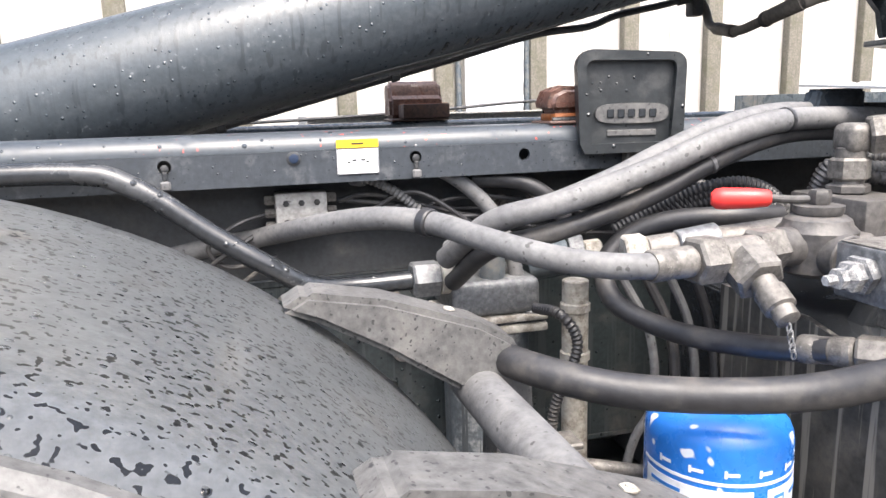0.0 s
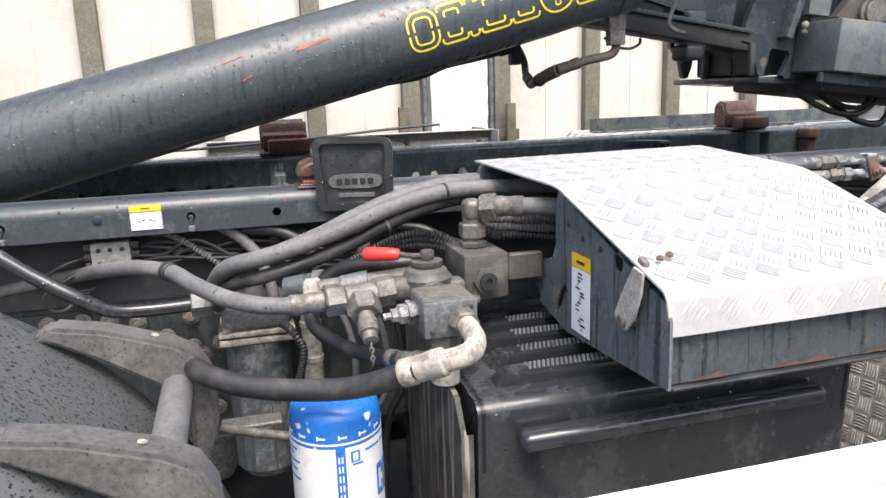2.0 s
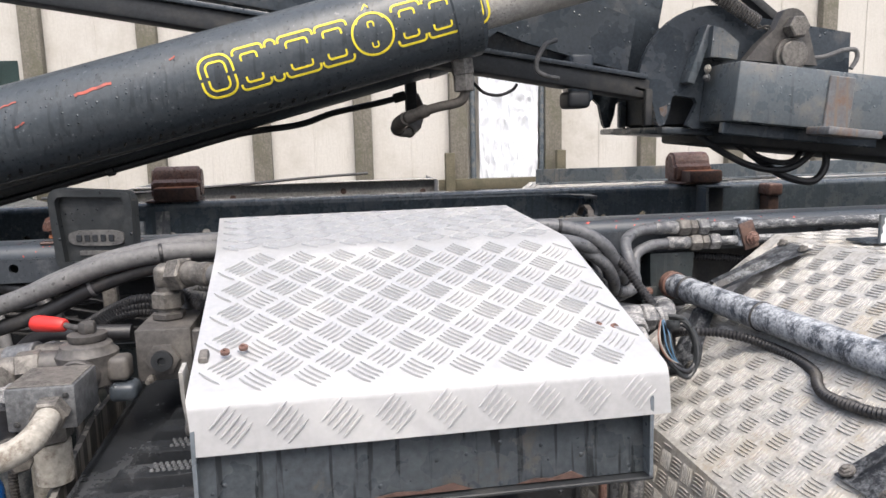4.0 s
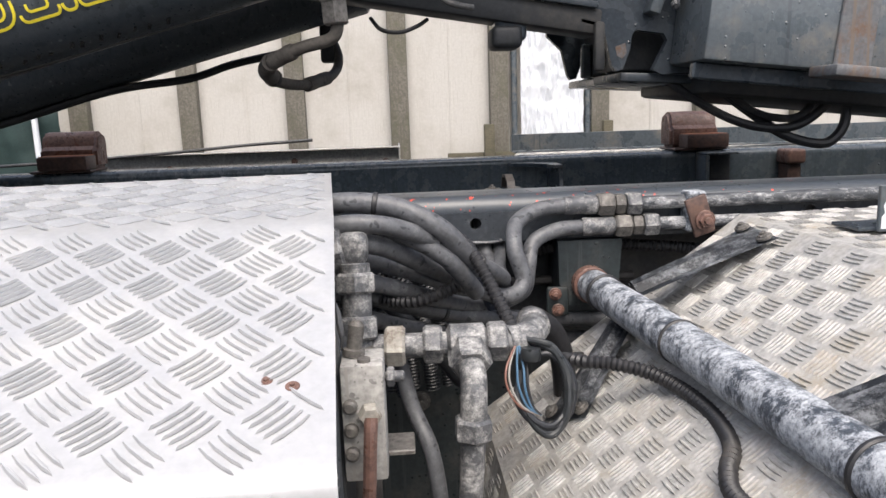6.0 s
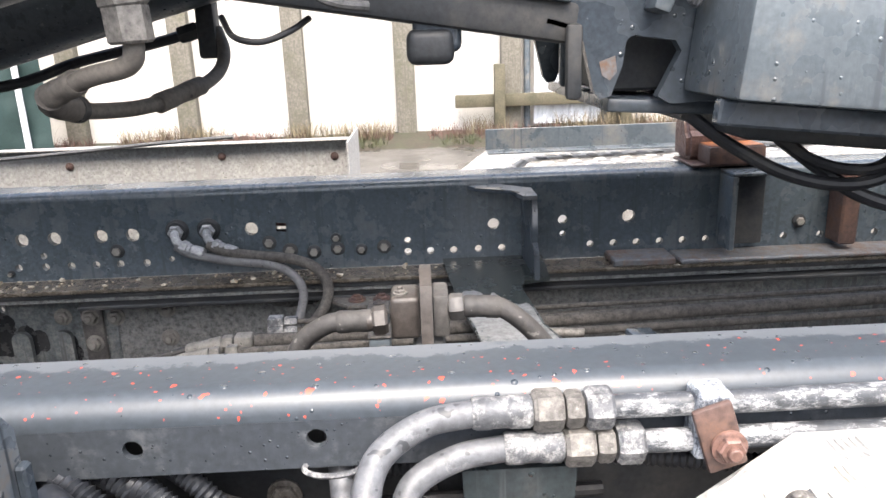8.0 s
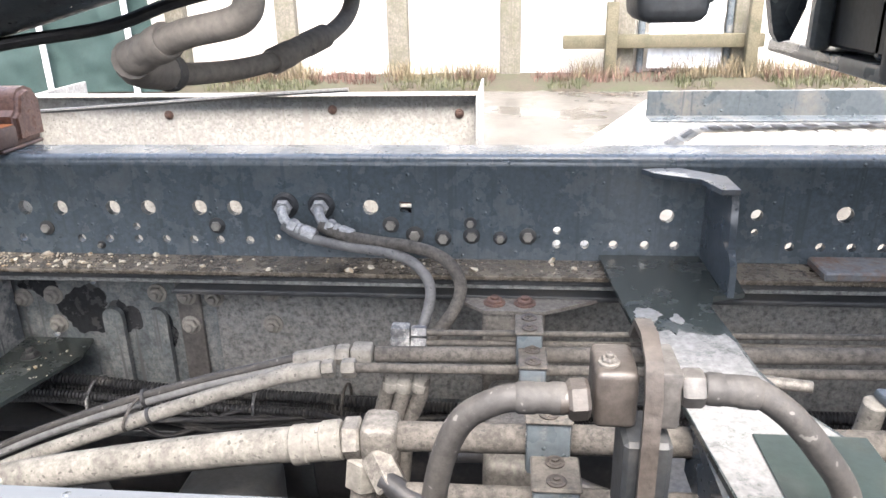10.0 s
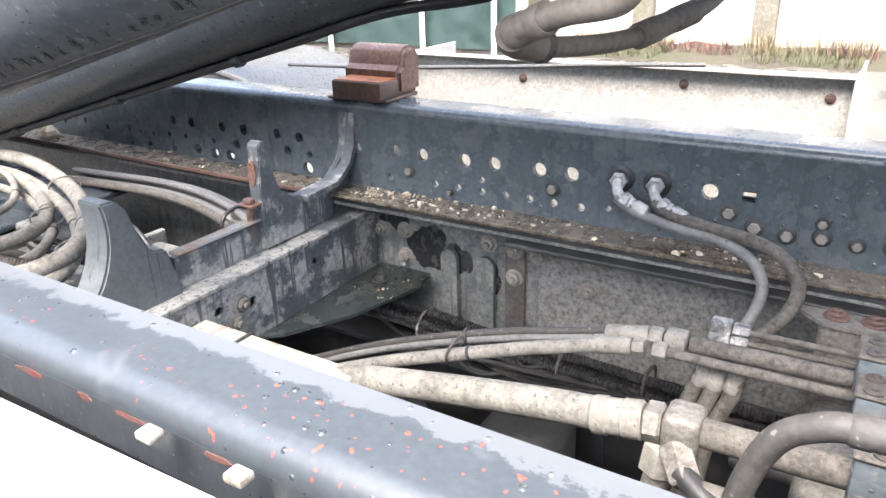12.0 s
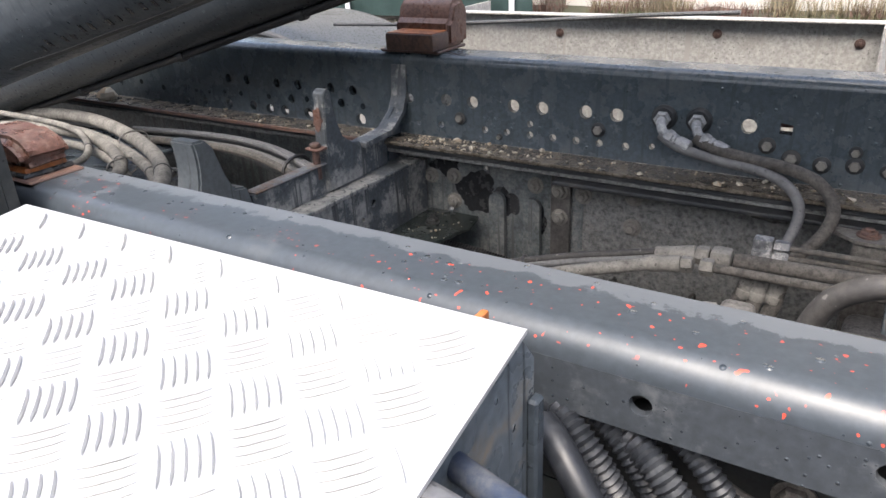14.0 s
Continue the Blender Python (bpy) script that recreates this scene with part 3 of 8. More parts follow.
solid("ground", bm, asphalt, "wet grey asphalt yard", "ground", kind="structure")

WALL_Y = 10.3
POSTS = [-8.7, -7.27, -5.82, -4.38, -2.95, -1.48, -0.03, 1.40, 2.80, 4.24, 5.75, 7.20, 8.70, 10.15, 11.6, 13.05]
wall = thing("wall_north", "pale concrete panel wall with stained joints", "wall", (2, WALL_Y, GROUND), kind="structure")
for a, b in zip(POSTS, POSTS[1:]):
    part("concrete_panel", box(a + 0.006, b - 0.006, WALL_Y, WALL_Y + 0.18, 0.15, 6.5, 0.012, 1), concrete, wall)
    mid = a + (b - a) * 0.52
    part("joint_strip", box(mid - 0.02, mid + 0.02, WALL_Y - 0.012, WALL_Y - 0.002, 0.3, 6.4, 0.003, 1), concrete, wall)
for x in POSTS:
    b = box(x - 0.13, x + 0.13, WALL_Y - 0.16, WALL_Y - 0.004, 0.18, 6.3, 0.02, 2)
    solid("timber_post", b, post_wood, "mossy weathered timber post against the concrete wall", "post", "posts along the wall")

for (x0, x1, y0, y1, nm) in ((-14, 20, -9.5, -9.2, "wall_south"), (-13, -12.7, -9.2, 10.3, "wall_west"), (19.7, 20, -9.2, 10.3, "wall_east")):
    solid(nm, box(x0, x1, y0, y1, 0.1, 3.5, 0.02, 1), concrete, "plain pale concrete yard wall", "wall", kind="structure")

bm = bmesh.new()
bmesh.ops.create_grid(bm, x_segments=120, y_segments=6, size=1)
for v in bm.verts:
    t = (v.co.y + 1) / 2
    v.co = Vector((2 + v.co.x * 13, 9.1 + t * 1.15, GROUND - 0.03 + 0.12 * t ** 0.5 + 0.05 * noise.noise(Vector((v.co.x * 40, t * 4, 3)))))
solid("earth_bank", bm, soil, "strip of earth with weeds along the wall", "earth", kind="structure")


def tuft_field(name, label, mat, n, hgt, xr, yr, seed):
    rnd = random.Random(seed)
    bm = bmesh.new()
    for _ in range(n):
        x, y = rnd.uniform(*xr), rnd.uniform(*yr)
        if noise.noise(Vector((x * 0.9, seed, 0))) < -0.05:
            continue
        for _ in range(5):
            a, ln = rnd.uniform(0, 6.28), hgt * rnd.uniform(0.25, 1.25)
            dx, dy = math.cos(a), math.sin(a)
            p = Vector((x + dx * 0.03, y + dy * 0.03, GROUND + 0.04))
            w = Vector((-dy, dx, 0)) * 0.0035
            q = p + Vector((dx * ln * 0.25, dy * ln * 0.25, ln * 0.7))
            r = p + Vector((dx * ln * 0.6, dy * ln * 0.6, ln))
            vs = [bm.verts.new(c) for c in (p - w, p + w, q + w * 0.7, q - w * 0.7, r)]
            bm.faces.new(vs[:4])
            bm.faces.new((vs[3], vs[2], vs[4]))
    solid(name, bm, mat, label, "grass", kind="stuff")


tuft_field("dry_grass", "dry straw-coloured grass tufts at the foot of the wall", grass_dry, 2400, 0.26, (-9, 12), (9.75, 10.15), 3)
tuft_field("dead_weeds", "reddish dead weed stalks along the wall", grass_red, 2200, 0.17, (-9, 12), (9.6, 10.12), 8)
tuft_field("green_grass", "low green weeds along the asphalt edge", grass_green, 3000, 0.09, (-9, 12), (9.1, 9.9), 5)

# horizontal timber, tarpaulin and board at the wall
solid("timber_rail", box(2.05, 4.45, WALL_Y - 0.3, WALL_Y - 0.17, 0.60, 0.76, 0.012, 2), wet_wood, "weathered horizontal timber rail nailed to posts", "timber")
for x in (2.62, 4.28):
    solid("timber_stake", box(x - 0.07, x + 0.07, WALL_Y - 0.42, WALL_Y - 0.31, 0.2, 1.15, 0.012, 2), wet_wood, "short weathered timber stake", "timber")
bm = bmesh.new()
bmesh.ops.create_grid(bm, x_segments=60, y_segments=200, size=1)
for v in bm.verts:
    u, t = v.co.x, (v.co.y + 1) / 2
    wob = 0.05 * noise.noise(Vector((u * 3, t * 6, 1))) + 0.05 * abs(noise.noise(Vector((u * 6, t * 16, 4)))) + 0.03 * abs(noise.noise(Vector((u * 13, t * 36, 7))))
    v.co = Vector((3.55 + u * (0.45 + 0.03 * noise.noise(Vector((t * 5, u, 2)))), WALL_Y - 0.16 + wob, 0.35 + t * 5.2))
bmesh.ops.solidify(bm, geom=bm.faces[:], thickness=0.004)
solid("tarpaulin", bm, white_sheet, "crumpled white plastic sheet hanging on the wall", "tarpaulin")
for x in (3.02, 4.07):
    solid("downpipe", rod((x, WALL_Y - 0.09, 0.25), (x, WALL_Y - 0.09, 6.2), 0.045), paint_grey, "dark vertical pipe beside the white sheet", "pipe")

# green shade net fence
net = thing("shade_net_fence", "dark green shade net on white steel poles", "fence", (-4.2, 9.0, GROUND))
bm = bmesh.new()
bmesh.ops.create_grid(bm, x_segments=80, y_segments=40, size=1)
for v in bm.verts:
    u, t = v.co.x, (v.co.y + 1) / 2
    v.co = Vector((-5.1 + u * 2.45, 8.9 + 0.06 * noise.noise(Vector((u * 7, t * 5, 1))) + 0.02 * noise.noise(Vector((u * 24, t * 16, 1))), GROUND + 0.08 + t * 2.1))
bmesh.ops.solidify(bm, geom=bm.faces[:], thickness=0.004)
part("net", bm, net_green, net)
for x in (-7.0, -5.5, -3.95, -2.9):
    part("pole", rod((x, 8.82, GROUND - 0.02), (x, 8.82, GROUND + 2.3), 0.035), white_sheet, net, "white steel pole")


# ---------- frame of the truck ----------
RX0, RX1 = -1.9, 4.4


def hole_rings(rows):
    return [ring(x, z, r) for x, z, r in rows]


# near longitudinal: outer lip with holes, top flange, inner web
near = thing("subframe_rail", "dark painted steel subframe rail, wet, with chipped orange primer spots", "rail", (1, 0.96, 0.985))
LIP = [(-0.111, 1.163), (0.048, 1.167), (0.211, 1.162), (0.369, 1.159), (1.30, 1.157), (1.449, 1.160), (1.95, 1.16), (2.4, 1.16), (-0.45, 1.163), (-0.8, 1.163), (3.0, 1.16)]
lip = plate(rect(RX0, RX1, 1.133, 1.176), [ring(x, z, 0.0085) for x, z in LIP], 0.007, "y", 0.918)
part("outer_lip", lip, lip_paint, near)
prof = [(0.918, 1.1762)] + arc(0.942, 1.176, 0.024, 180, 90, 9)[1:] + [(1.005, 1.200)]
part("top_flange", fold(prof, RX0, RX1, -0.007), paint_chip, near)
# near-black inner web: the shade beneath the rail is painted in
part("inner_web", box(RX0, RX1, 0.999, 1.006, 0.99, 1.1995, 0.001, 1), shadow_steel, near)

for k, (x, rx) in enumerate(((0.69, 0.020), (0.755, 0.008), (0.84, 0.016), (0.915, 0.010), (0.975, 0.018), (1.07, 0.016), (1.16, 0.007))):
    part("rust_patch", plate(blotch(x, 1.172, rx, 0.0026, k), [], 0.0006, "y", 0.9172), rust_red, near, "red primer and rust along the bend")

chassis_n = thing("chassis_rail", "dusty black truck chassis rail with bolts", "rail", (1, 1.0, 0.66))
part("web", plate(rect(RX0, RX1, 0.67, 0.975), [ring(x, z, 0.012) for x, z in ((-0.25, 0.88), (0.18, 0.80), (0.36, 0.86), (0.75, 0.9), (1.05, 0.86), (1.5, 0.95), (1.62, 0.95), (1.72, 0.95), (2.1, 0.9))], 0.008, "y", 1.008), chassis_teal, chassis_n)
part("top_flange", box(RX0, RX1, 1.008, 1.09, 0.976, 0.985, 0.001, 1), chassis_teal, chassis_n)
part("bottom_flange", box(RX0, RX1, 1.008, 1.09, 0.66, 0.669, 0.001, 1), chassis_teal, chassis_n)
for x, z in ((-0.14, 0.955), (-0.08, 0.955), (0.22, 0.74), (0.75, 0.83), (1.40, 1.055), (1.47, 1.055), (1.36, 0.86), (1.44, 0.86), (0.20, 0.86), (0.36, 1.078), (0.62, 1.08), (-0.2, 0.925), (0.42, 1.09), (0.184, 0.943), (-0.018, 0.955), (0.031, 0.951), (0.083, 0.942), (0.237, 0.882), (0.183, 0.879), (0.134, 0.906), (1.53, 1.05)):
    part("bolt", bolt_bm((x, 1.0 if z < 1 else 0.997, z), (0, -1, 0), 0.013, 0.01), fitting, chassis_n)

# far longitudinal, seen from inside
far = thing("subframe_rail", "dark painted steel subframe rail with rows of bolt holes, rain-wet", "rail", (1, 1.9, 0.985))
HOLES = [(0.441, 1.092, .011), (0.463, 1.036, .006), (1.013, 1.044, .006), (0.542, 1.096, .0138), (0.610, 1.096, .0138), (0.711, 1.097, .0138), (0.778, 1.098, .0138), (0.874, 1.099, .0138), (0.939, 1.099, .0138), (1.185, 1.102, .0138),
         (1.693, 1.091, .012), (1.84, 1.094, .010), (1.981, 1.096, .014)]
HOLES += [(x, 1.038, .0078) for x in (0.525, 0.640, 0.694, 0.750, 0.803, 0.855, 0.905, 0.96, 1.51, 1.558, 1.607, 1.66, 1.71, 1.76, 1.90, 1.95, 2.0, 2.05, 2.1, 2.15, 2.2, 2.32, 2.4, 2.46, 2.52)]
HOLES += [(0.75, 1.062, .007), (1.51, 1.063, .007), (1.84, 1.064, .006)]
HOLES += [(-0.163, 1.097, .012), (-0.092, 1.097, .012), (0.019, 1.097, .012), (0.093, 1.097, .013), (0.203, 1.098, .012), (0.273, 1.097, .012), (-0.275, 1.026, .010), (-0.175, 1.026, .013), (-0.08, 1.030, .013), (-0.02, 1.026, .013),
          (0.035, 1.026, .014), (0.118, 1.026, .014), (0.232, 1.062, .011), (0.29, 1.026, .015), (-0.123, 1.058, .007), (-0.018, 1.058, .007), (0.064, 1.058, .011), (0.30, 1.06, .008), (-0.35, 1.06, .008), (-0.45, 1.05, .008), (-0.55, 1.06, .008), (-0.65, 1.05, .008),
          (-0.353, 1.022, .011), (-0.251, 1.053, .006), (-0.187, 1.058, .006), (-0.305, 1.053, .006), (0.118, 1.062, .007)]
square = [(1.247 + 0.0105 * a, 1.103 + 0.0105 * b) for a, b in ((-1, -0.8), (1, -1), (1, 0.8), (-1, 1))]
web = plate(rect(RX0, RX1, 1.008, 1.176), hole_rings(HOLES) + [square], 0.014, "y", 1.870)
part("web", web, rail_paint, far)
prof = [(1.870, 1.176)] + arc(1.888, 1.176, 0.018, 180, 90, 6)[1:] + [(1.955, 1.194)] + arc(1.955, 1.180, 0.014, 90, 0, 5)[1:] + [(1.969, 1.13)]
part("top_flange", fold(prof, RX0, RX1, -0.007), rail_paint, far)
# backing added behind the web, stepped so that chosen holes look dark
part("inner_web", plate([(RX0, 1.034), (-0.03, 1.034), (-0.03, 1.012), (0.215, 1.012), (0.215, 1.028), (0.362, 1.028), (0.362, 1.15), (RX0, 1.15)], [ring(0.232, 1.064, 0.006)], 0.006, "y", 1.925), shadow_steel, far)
# dark stay added so the square hole does not show pale
part("stay", box(1.222, 1.285, 1.930, 1.936, 1.055, 1.083, 0.001, 1), shadow_steel, far)
part("stay_top", box(1.222, 1.285, 1.930, 1.936, 1.0905, 1.125, 0.001, 1), rust_red, far, "red primed stay behind the web")
part("ledge_edge", box(RX0, 0.38, 1.7875, 1.7915, 0.999, 1.0085, 0.001, 1), rust_dark, far, "rust-brown ledge edge")
part("ledge", box(RX0, RX1, 1.792, 1.869, 1.000, 1.008, 0.0015, 1), ledge_steel, far, "wet brown dusted ledge")
for x, z, r in ((0.577, 1.058, .011), (0.903, 1.066, .012), (1.22, 1.071, .012), (0.677, 1.026, .006), (1.262, 1.052, .013), (1.312, 1.047, .012), (1.362, 1.052, .012), (1.412, 1.048, .010), (1.46, 1.052, .012), (1.36, 1.075, .009), (2.35, 1.07, .012)):
    bt = part("washer", lathe((x, 1.8695, z), (0, -1, 0), [(0, r * 1.25), (0.002, r * 1.25), (0.003, r * 1.1)], 16), shadow_steel, far)
    part("bolt", hexnut((x, 1.866, z), (x, 1.859, z), r * 0.78), bolt_pale, bt)

chassis_f = thing("chassis_rail", "mud-dusted steel truck chassis rail", "rail", (1, 1.9, 0.66))
CH = [(x, z, r) for x, z, r in ((0.30, 0.90, .009), (0.62, 0.935, .006), (1.087, 0.862, .009), (0.975, 0.84, .006), (1.10, 0.83, .006), (1.33, 0.83, .007), (0.52, 0.82, .008), (0.83, 0.86, .006), (0.83, 0.80, .006), (1.6, 0.86, .01), (1.9, 0.86, .01))]
part("web", plate(rect(RX0, RX1, 0.67, 0.975), hole_rings(CH), 0.008, "y", 1.905), web_teal, chassis_f)
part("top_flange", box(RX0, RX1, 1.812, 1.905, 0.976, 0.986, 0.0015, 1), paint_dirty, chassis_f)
# spacer, bottom flange and flange plate take shadow_steel: shade below the ledge as colour
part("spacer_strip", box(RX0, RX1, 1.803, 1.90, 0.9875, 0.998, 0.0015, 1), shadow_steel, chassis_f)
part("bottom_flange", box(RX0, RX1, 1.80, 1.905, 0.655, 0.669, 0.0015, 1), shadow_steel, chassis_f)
part("fish_plate", box(0.865, 2.3, 1.897, 1.904, 0.70, 0.965, 0.002, 1), paint_dirty, chassis_f)
part("flange_plate", box(0.84, 2.6, 1.785, 1.902, 0.9665, 0.975, 0.002, 1), shadow_steel, chassis_f)
for x in (0.655, 0.745):
    b = plate([(x + 0.02 * math.cos(radians(a)), 0.865 + 0.02 * math.sin(radians(a))) for a in range(0, 181, 20)] + [(x - 0.02, 0.72), (x + 0.02, 0.72)], [], 0.012, "y", 1.889)
    part("rib_plate", b, web_teal, chassis_f)
for x, z in ((0.533, 0.905), (0.532, 0.842), (0.748, 0.913), (0.811, 0.913), (0.866, 0.911), (0.812, 0.851), (0.977, 0.857), (0.977, 0.924), (0.355, 0.841), (0.469, 0.898), (0.288, 0.79), (0.43, 0.79)):
    part("bolt", bolt_bm((x, 1.904 if x < 0.78 else 1.895, z), (0, -1, 0), 0.0150, 0.012), bolt_pale, chassis_f)
for k, (x, z, rx, rz, y) in enumerate(((0.60, 0.870, 0.055, 0.045, 1.9043), (0.675, 0.862, 0.030, 0.040, 1.9043), (0.51, 0.93, 0.035, 0.022, 1.9043), (0.755, 0.83, 0.022, 0.030, 1.9043), (1.255, 0.93, 0.05, 0.014, 1.8963))):
    part("wet_patch", plate(blotch(x, z, rx, rz, k), [], 0.0006, "y", y), wet_steel, chassis_f, "dark wet patch")
part("strap_plate", box(0.789, 0.836, 1.895, 1.903, 0.70, 0.95, 0.002, 1), block_brown, chassis_f)


# ---------- guide pads on the rails ----------
def guide_pad(x0, x1, y0, zb, s=1.0):
    """A cast pad in two steps: sloped stop with a rounded back, low step before it."""
    t = thing("guide_pad", "rusty brown stepped cast-iron guide pad on the rail", "guide pad", ((x0 + x1) / 2, y0 + 0.08, zb), "guide pads on the rails")
    o = [(0.052, 0.001), (0.135, 0.001), (0.138, 0.072), (0.128, 0.093), (0.108, 0.101), (0.085, 0.098), (0.074, 0.088), (0.066, 0.062), (0.058, 0.056), (0.053, 0.052)]
    b = plate([(y0 + y * s, zb + z * s) for y, z in o], [], x1 - x0, "x", x0)
    bmesh.ops.bevel(b, geom=[e for e in b.edges if len(e.link_faces) == 2 and e.calc_face_angle(0) > 1.2], offset=0.009, segments=3, affect="EDGES")
    part("stop", b, rust, t)
    part("step", box(x0 + 0.022, x1, y0 - 0.016, y0 + 0.051 * s, zb + 0.001, zb + 0.038 * s, 0.004, 2), rust_dark, t, "dark brown wet step")
    part("step_top", box(x0 + 0.026, x1 - 0.004, y0 - 0.012, y0 + 0.05 * s, zb + 0.0384 * s, zb + 0.0396 * s, 0.0004, 1), rust_orange, t, "orange rusted tread of the step")
    part("weld_plate", box(x0 - 0.006, x1 + 0.002, y0 + 0.0, y0 + 0.12 * s, zb - 0.006, zb + 0.0005, 0.002, 1), rust_dark, t)
    return t


guide_pad(0.375, 0.525, 1.868, 1.201)
guide_pad(2.115, 2.255, 1.862, 1.201)
nb = thing("guide_pad", "big rusty brown cast guide block on the rail edge", "guide pad", (0.48, 0.965, 1.2), "guide pads on the rails")
o = [(0.418, 1.214), (0.532, 1.214), (0.542, 1.222), (0.538, 1.236), (0.524, 1.2475), (0.505, 1.2525), (0.440, 1.2535), (0.422, 1.246), (0.415, 1.230)]
bk = plate(o, [], 0.064, "y", 0.934)
bmesh.ops.bevel(bk, geom=[e for e in bk.edges if len(e.link_faces) == 2 and e.calc_face_angle(0) > 0.9], offset=0.009, segments=3, affect="EDGES")
bmesh.ops.subdivide_edges(bk, edges=[e for e in bk.edges if e.calc_length() > 0.03], cuts=6, use_grid_fill=True)
for v in bk.verts:
    v.co += Vector((0.3, 0.3, 1.0)) * 0.0022 * noise.noise(v.co * 45)
part("stop", bk, rust_crust, nb)
part("foot", box(0.425, 0.528, 0.938, 0.994, 1.2035, 1.2145, 0.003, 2), rust_orange, nb, "orange rusted foot of the block")
part("weld_bead", sweep([Vector(p) for p in ((0.4200, 0.936, 1.205), (0.4700, 0.934, 1.2055), (0.5320, 0.936, 1.205), (0.5345, 0.966, 1.2055), (0.5310, 0.996, 1.205))], 0.0042, 8), wet_steel, nb, "dark wet weld bead")
part("base_plate", box(0.412, 0.552, 0.928, 1.0, 1.1985, 1.2035, 0.002, 1), rust_dark, nb)


# ---------- lifting cylinder and arm ----------
AX0, SL = 1.324, 0.264
CY, CY_FAR = 1.19, 1.67


def axis(x, y=CY):
    return Vector((x, y, AX0 + SL * x))


d = (axis(1) - axis(0)).normalized()


def lift_cylinder(y, label):
    c = thing("hydraulic_cylinder", label, "cylinder", axis(-1.15, y), "lift cylinders")
    ln = (axis(1.27) - axis(-1.1)).length
    part("barrel", lathe(axis(-1.1, y), d, [(0, 0.09), (0.01, 0.1), (ln - 0.07, 0.1), (ln - 0.066, 0.104), (ln - 0.012, 0.104), (ln, 0.094)], 56), barrel_paint, c)
    part("rod", rod(axis(1.255, y), axis(2.9, y), 0.055, 32), galv, c)
    part("base_eye", rod(axis(-1.16, y) + Vector((0, -0.09, 0)), axis(-1.16, y) + Vector((0, 0.09, 0)), 0.11, 32), paint, c)
    return c


cyl = lift_cylinder(CY, "dark blue-grey hydraulic lift cylinder with yellow outlined lettering blocks, rain-wet")
lift_cylinder(CY_FAR, "dark blue-grey hydraulic lift cylinder beside its twin, rain-wet")
u_ = Vector((0, -1, 0))
n_ = d.cross(u_).normalized()
if n_.z < 0:
    n_ = -n_


def on_barrel(s, w, lift=0.0008, r=0.1):
    """Point on the barrel: s metres along from x = 0.62, w metres up the circumference from the side facing the yard."""
    a = w / r
    return axis(0.62) + d * s + (u_ * math.cos(a) + n_ * math.sin(a)) * (r + lift)


def outline_strip(path, wid, closed=True):
    """A narrow painted line on the barrel along a path in (s, w)."""
    n = len(path)
    bm = bmesh.new()
    A, B = [], []
    for i, (s, w) in enumerate(path):
        p, q = path[i - 1] if (closed or i) else path[i], path[(i + 1) % n] if (closed or i < n - 1) else path[i]
        dx, dy = q[0] - p[0], q[1] - p[1]
        ln = math.hypot(dx, dy) or 1
        ox, oy = -dy / ln * wid / 2, dx / ln * wid / 2
        A.append((s + ox, w + oy))
        B.append((s - ox, w - oy))
    lay = [[bm.verts.new(on_barrel(s, w, lf)) for s, w in side] for lf in (0.0, 0.0012) for side in (A, B)]
    a0, b0, a1, b1 = lay
    for i in range(n if closed else n - 1):
        j = (i + 1) % n
        bm.faces.new((a1[i], a1[j], b1[j], b1[i]))
        bm.faces.new((a0[i], a0[j], a1[j], a1[i]))
        bm.faces.new((b1[i], b1[j], b0[j], b0[i]))
    return bm


def rounded(s0, s1, w0, w1, r, lean=0.0, per=5):
    pts = []
    for cx, cy, a0 in ((s1 - r, w1 - r, 0), (s0 + r, w1 - r, 90), (s0 + r, w0 + r, 180), (s1 - r, w0 + r, 270)):
        pts += [(cx + r * math.cos(radians(a0 + 90 * k / per)), cy + r * math.sin(radians(a0 + 90 * k / per))) for k in range(per + 1)]
    return [(s + lean * (w - w0), w) for s, w in pts]


# lettering stands as plain outlined blocks
s = 0.068
widths = [0.068, 0.061, 0.021, 0.072, 0.066, 0.085, 0.060, 0.066, 0.064]
for i, wd in enumerate(widths):
    lo, hi = (-0.050, 0.035)
    if i == 5:
        cx = s + wd / 2
        part("emblem_ring", outline_strip([(cx + 0.043 * math.cos(2 * math.pi * k / 36), -0.009 + 0.043 * math.sin(2 * math.pi * k / 36)) for k in range(36)], 0.0045), yellow_line, cyl, "yellow outlined emblem")
        part("emblem_peak", outline_strip([(cx - 0.03, 0.018), (cx, 0.056), (cx + 0.03, 0.018)], 0.0045, False), yellow_line, cyl)
        part("emblem_bar", outline_strip(rounded(cx - 0.006, cx + 0.006, -0.036, 0.016, 0.004), 0.003), yellow_line, cyl)
    else:
        part("letter_block", outline_strip(rounded(s, s + wd, lo, hi, min(0.026 if i in (0, 8) else 0.009, wd * 0.45)), 0.0045), yellow_line, cyl)
        if wd > 0.03:
            part("letter_block_inner", outline_strip(rounded(s + 0.014, s + wd - 0.014, lo + 0.014, hi - 0.014, min(0.012 if i in (0, 8) else 0.006, (wd - 0.028) * 0.45)), 0.004), yellow_line, cyl)
    s += wd + 0.006
rnd = random.Random(4)
for s0, w0, ln in ((-0.175, 0.03, 0.075), (-0.33, 0.045, 0.045), (0.02, 0.05, 0.012), (-0.30, 0.0, 0.02)):
    path = [(s0 + ln * k / 8, w0 + 0.0012 * math.sin(k * 2.1) + 0.006 * k / 8) for k in range(9)]
    part("paint_scuff", outline_strip(path, 0.006 if ln > 0.06 else 0.003, False), red_scuff, cyl, "scuff down to red primer")
